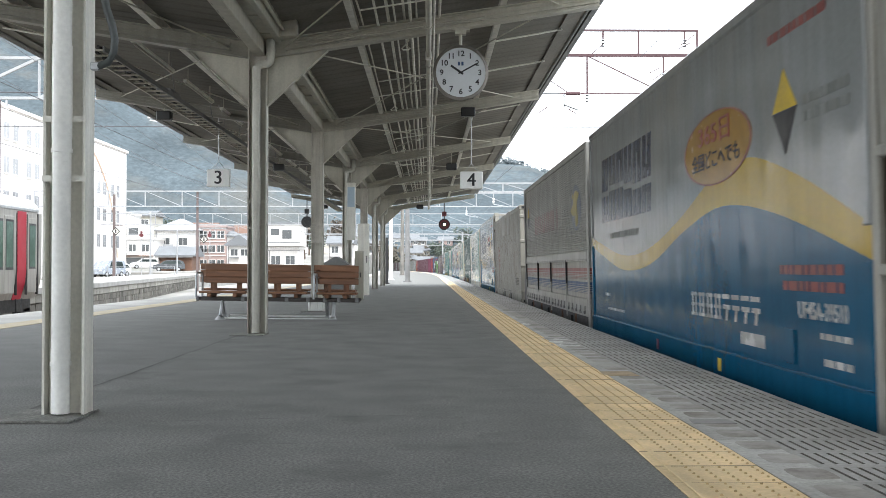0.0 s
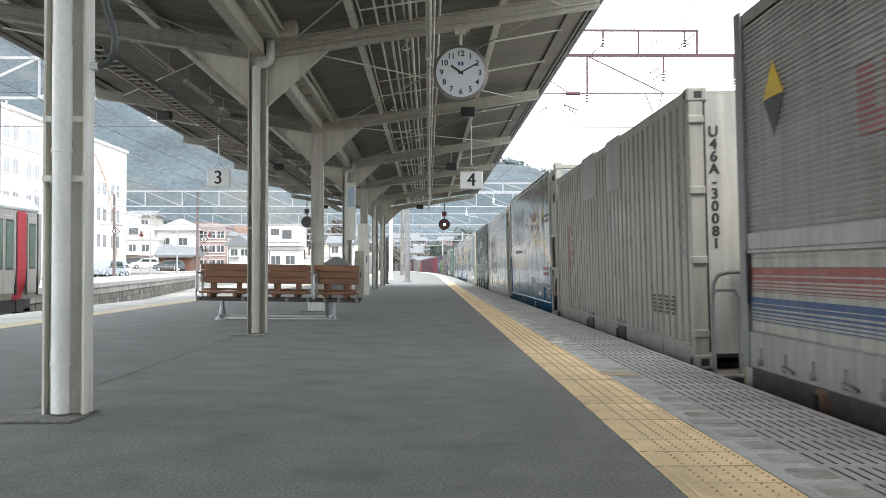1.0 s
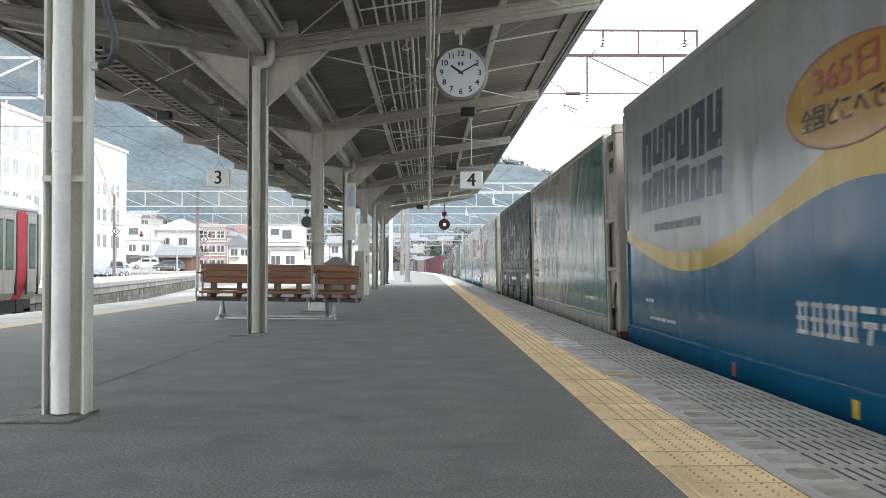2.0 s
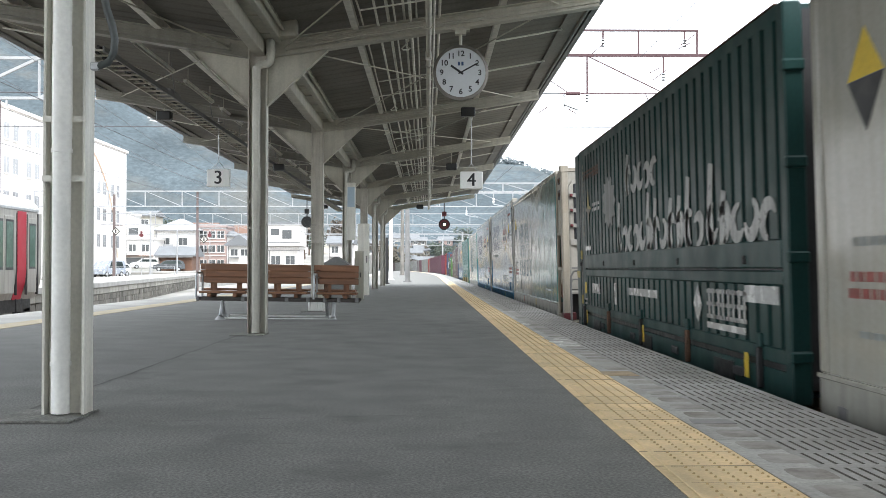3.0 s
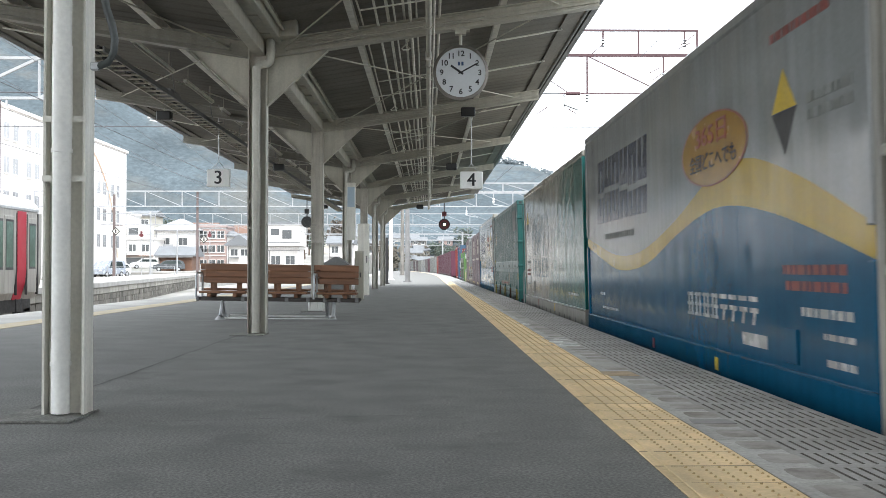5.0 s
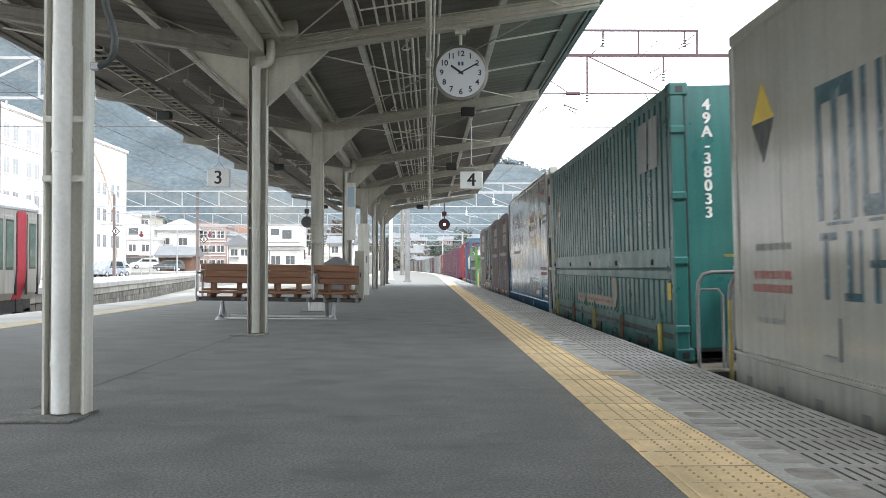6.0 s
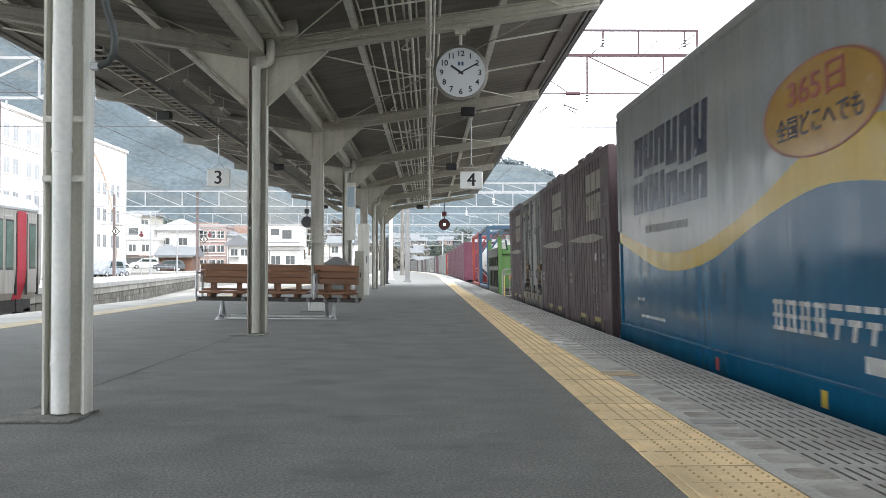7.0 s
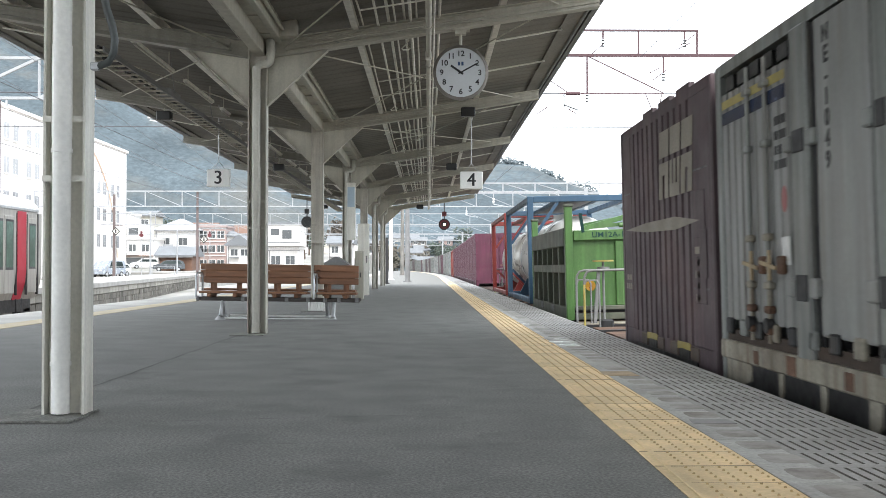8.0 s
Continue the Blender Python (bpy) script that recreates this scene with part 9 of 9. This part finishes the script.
def slotted_mesh(length):
    """Edge block: plain field with a worn patch, then ten slots."""
    bm = bmesh.new()
    xs = [0.0, 0.055, 0.2]
    slot = 0.24
    while slot < EDGE_R - TILE1 - 0.03:
        xs += [slot, slot + 0.014]
        slot += 0.05
    xs.append(EDGE_R - TILE1)
    ys = [0.0, 0.036, 0.268, length]
    z = 0.004
    V = [[bm.verts.new((x, y, z)) for y in ys] for x in xs]
    for i in range(len(xs) - 1):
        for j in range(3):
            up = [V[i][j], V[i + 1][j], V[i + 1][j + 1], V[i][j + 1]]
            if j == 1 and i >= 3 and i % 2 and i < len(xs) - 2:
                lo = [bm.verts.new((v.co.x, v.co.y, z - 0.009)) for v in up]
                for k in range(4):
                    bm.faces.new((up[k], up[(k + 1) % 4], lo[(k + 1) % 4], lo[k])).material_index = 1
                bm.faces.new(lo).material_index = 1
            else:
                bm.faces.new(up).material_index = 2 if i < 2 else 0
    for a in (V[0], V[-1]):
        lo = [bm.verts.new((v.co.x, v.co.y, -0.14)) for v in a]
        for k in range(3):
            bm.faces.new((a[k], a[k + 1], lo[k + 1], lo[k]))
    for j in (0, 3):
        row = [c[j] for c in V]
        lo = [bm.verts.new((v.co.x, v.co.y, -0.03)) for v in row]
        for k in range(len(row) - 1):
            bm.faces.new((row[k], row[k + 1], lo[k + 1], lo[k]))
    # worn brownish patch trodden into the plain field
    n = 14
    bm.faces.new([bm.verts.new((0.135 + 0.078 * math.copysign(abs(math.cos(a)) ** 0.45, math.cos(a)), 0.152 + 0.105 * math.copysign(abs(math.sin(a)) ** 0.5, math.sin(a)), z + 0.0012)) for a in [2 * math.pi * k / n for k in range(n)]]).material_index = 3
    return bm


sheet("tile_bed", [TILE0 - 0.004, TILE1 + 0.002], [-30, 1, 20, 60], 0.0025, GROOVE, label="dark mortar bed under the tiles", category="mortar", curve=False)
strip = thing("tactile_strip", "yellow studded warning strip along the platform edge", "tactile paving", kind="structure")
edge = thing("platform_edge", "grey slotted concrete edge blocks", "platform edge", kind="structure")
near_tile = part("tile", tactile_mesh(True), [TILE_YELLOW, STUD, GROOVE], strip, m=pose(TILE0, 1.18, 0))
near_block = part("block", slotted_mesh(0.2992), [SLAB, SLOT, SLAB_WORN, SLAB_BROWN], edge, m=pose(TILE1, 1.18, 0))
joint_block = part("block", slotted_mesh(0.2945), [SLAB, SLOT, SLAB_WORN, SLAB_BROWN], edge, m=pose(TILE1, 1.18 - 0.3 * 23, 0))
for i in [k for k in range(-22, 190) if k]:
    y = 1.18 + 0.3 * i
    share("tile", near_tile, strip, pose(TILE0 + rnd.uniform(-0.002, 0.002), y, rnd.uniform(-0.001, 0.001), rnd.uniform(-0.1, 0.1), rnd.uniform(-0.1, 0.1), 0))
    share("block", joint_block if i % 4 == 3 else near_block, edge, pose(TILE1 + rnd.uniform(-0.0015, 0.0015), y, rnd.uniform(-0.0008, 0.0008), 0, 0, 0))
FAR_Y = 1.18 + 0.3 * 190
for nm, x0, x1, m, root in (("far_tiles", TILE0, TILE1, TILE_YELLOW, strip), ("far_blocks", TILE1, EDGE_R, SLAB, edge)):
    for a, b in ((FAR_Y, END_Y), (-30, 1.18 - 0.3 * 23 - 0.005)):
        bm = bmesh.new()
        prev = None
        for y in steps(a, b, 60):
            o = bend(y)[0]
            row = [bm.verts.new((x - o, y, z)) for x, z in ((x0, -0.13), (x0, 0.005), (x1, 0.005), (x1, -0.13))]
            if prev:
                for i in range(3):
                    bm.faces.new((prev[i], prev[i + 1], row[i + 1], row[i]))
            prev = row
        part(nm, bm, m, root)
# marks and repairs on the plain band
for x0, x1, y0, y1, m, nm in ((1.17, 1.4, 7.12, 7.42, M_STAIN, "repair_patch"), (1.22, 1.42, 4.93, 5.07, FASCIA, "repair_patch"), (1.14, 1.4, 9.9, 10.12, M_WHITEP, "painted_mark"), (1.16, 1.42, 10.3, 10.5, M_WHITEP, "painted_mark"), (1.14, 1.4, 10.75, 10.9, M_WHITEP, "painted_mark"), (1.13, 1.3, 13.6, 13.9, M_WHITEP, "painted_mark")):
    bm = bmesh.new()
    poly(bm, [(x0, y0 + 0.01, 0.0042), (x1, y0, 0.0042), (x1 - 0.015, y1, 0.0042), (x0 + 0.01, y1 - 0.01, 0.0042)], (0, 0, 0.003))
    part(nm, bm, m, edge)
# ragged crack in the asphalt along the column line, and two hairline cracks
seam = thing("asphalt_crack", "thin dark ragged crack in the asphalt along the columns", "crack", kind="structure")
rs = random.Random(31)
for x, y0, y1, w, slant in ((-2.03, 3.2, 33.0, 0.011, 0.0), (-1.3, 5.05, 5.25, 0.006, 6.0), (-1.1, 4.35, 4.45, 0.004, 9.0)):
    bm = bmesh.new()
    prev, y = None, y0
    while y < y1:
        o = x + slant * (y - y0) + rs.uniform(-0.012, 0.012)
        h = w * rs.uniform(0.4, 1.3)
        row = [bm.verts.new((o - h, y - (h if slant else 0), 0.0035)), bm.verts.new((o + h, y + (h if slant else 0), 0.0035))]
        if prev:
            bm.faces.new((prev[0], prev[1], row[1], row[0]))
        prev = row
        y += rs.uniform(0.1, 0.3) if not slant else 0.02
    part("crack", bm, M_CRACK, seam)
# other edge
strip_l = thing("tactile_strip", "yellow studded warning strip along the opposite platform edge", "tactile paving", kind="structure")
edge_l = thing("platform_edge", "pale concrete edge slabs open to the sky", "platform edge", kind="structure")
for nm, x0, x1, m, root in (("far_tiles", EDGE_L + 1.05, EDGE_L + 1.45, TILE_WORN, strip_l), ("far_blocks", EDGE_L, EDGE_L + 1.05, EDGE_PALE, edge_l)):
    bm = bmesh.new()
    prev = None
    for y in steps(-30, END_Y, 100):
        o = bend(y)[0]
        row = [bm.verts.new((x - o, y, z)) for x, z in ((x0, -0.13), (x0, 0.005), (x1, 0.005), (x1, -0.13))]
        if prev:
            for i in range(3):
                bm.faces.new((prev[i], prev[i + 1], row[i + 1], row[i]))
        prev = row
    part(nm, bm, m, root)


# ---------- what moves ----------
def motions():
    """The freight train runs past the platform at an even pace."""
    for ob, s, z in MOVERS:
        walk(ob, [(t, on_line(s, t, z)) for t in (0.0, 1.0, 2.0, 3.0, 4.0, 5.0, 6.0, 7.0, 8.0)])


motions()
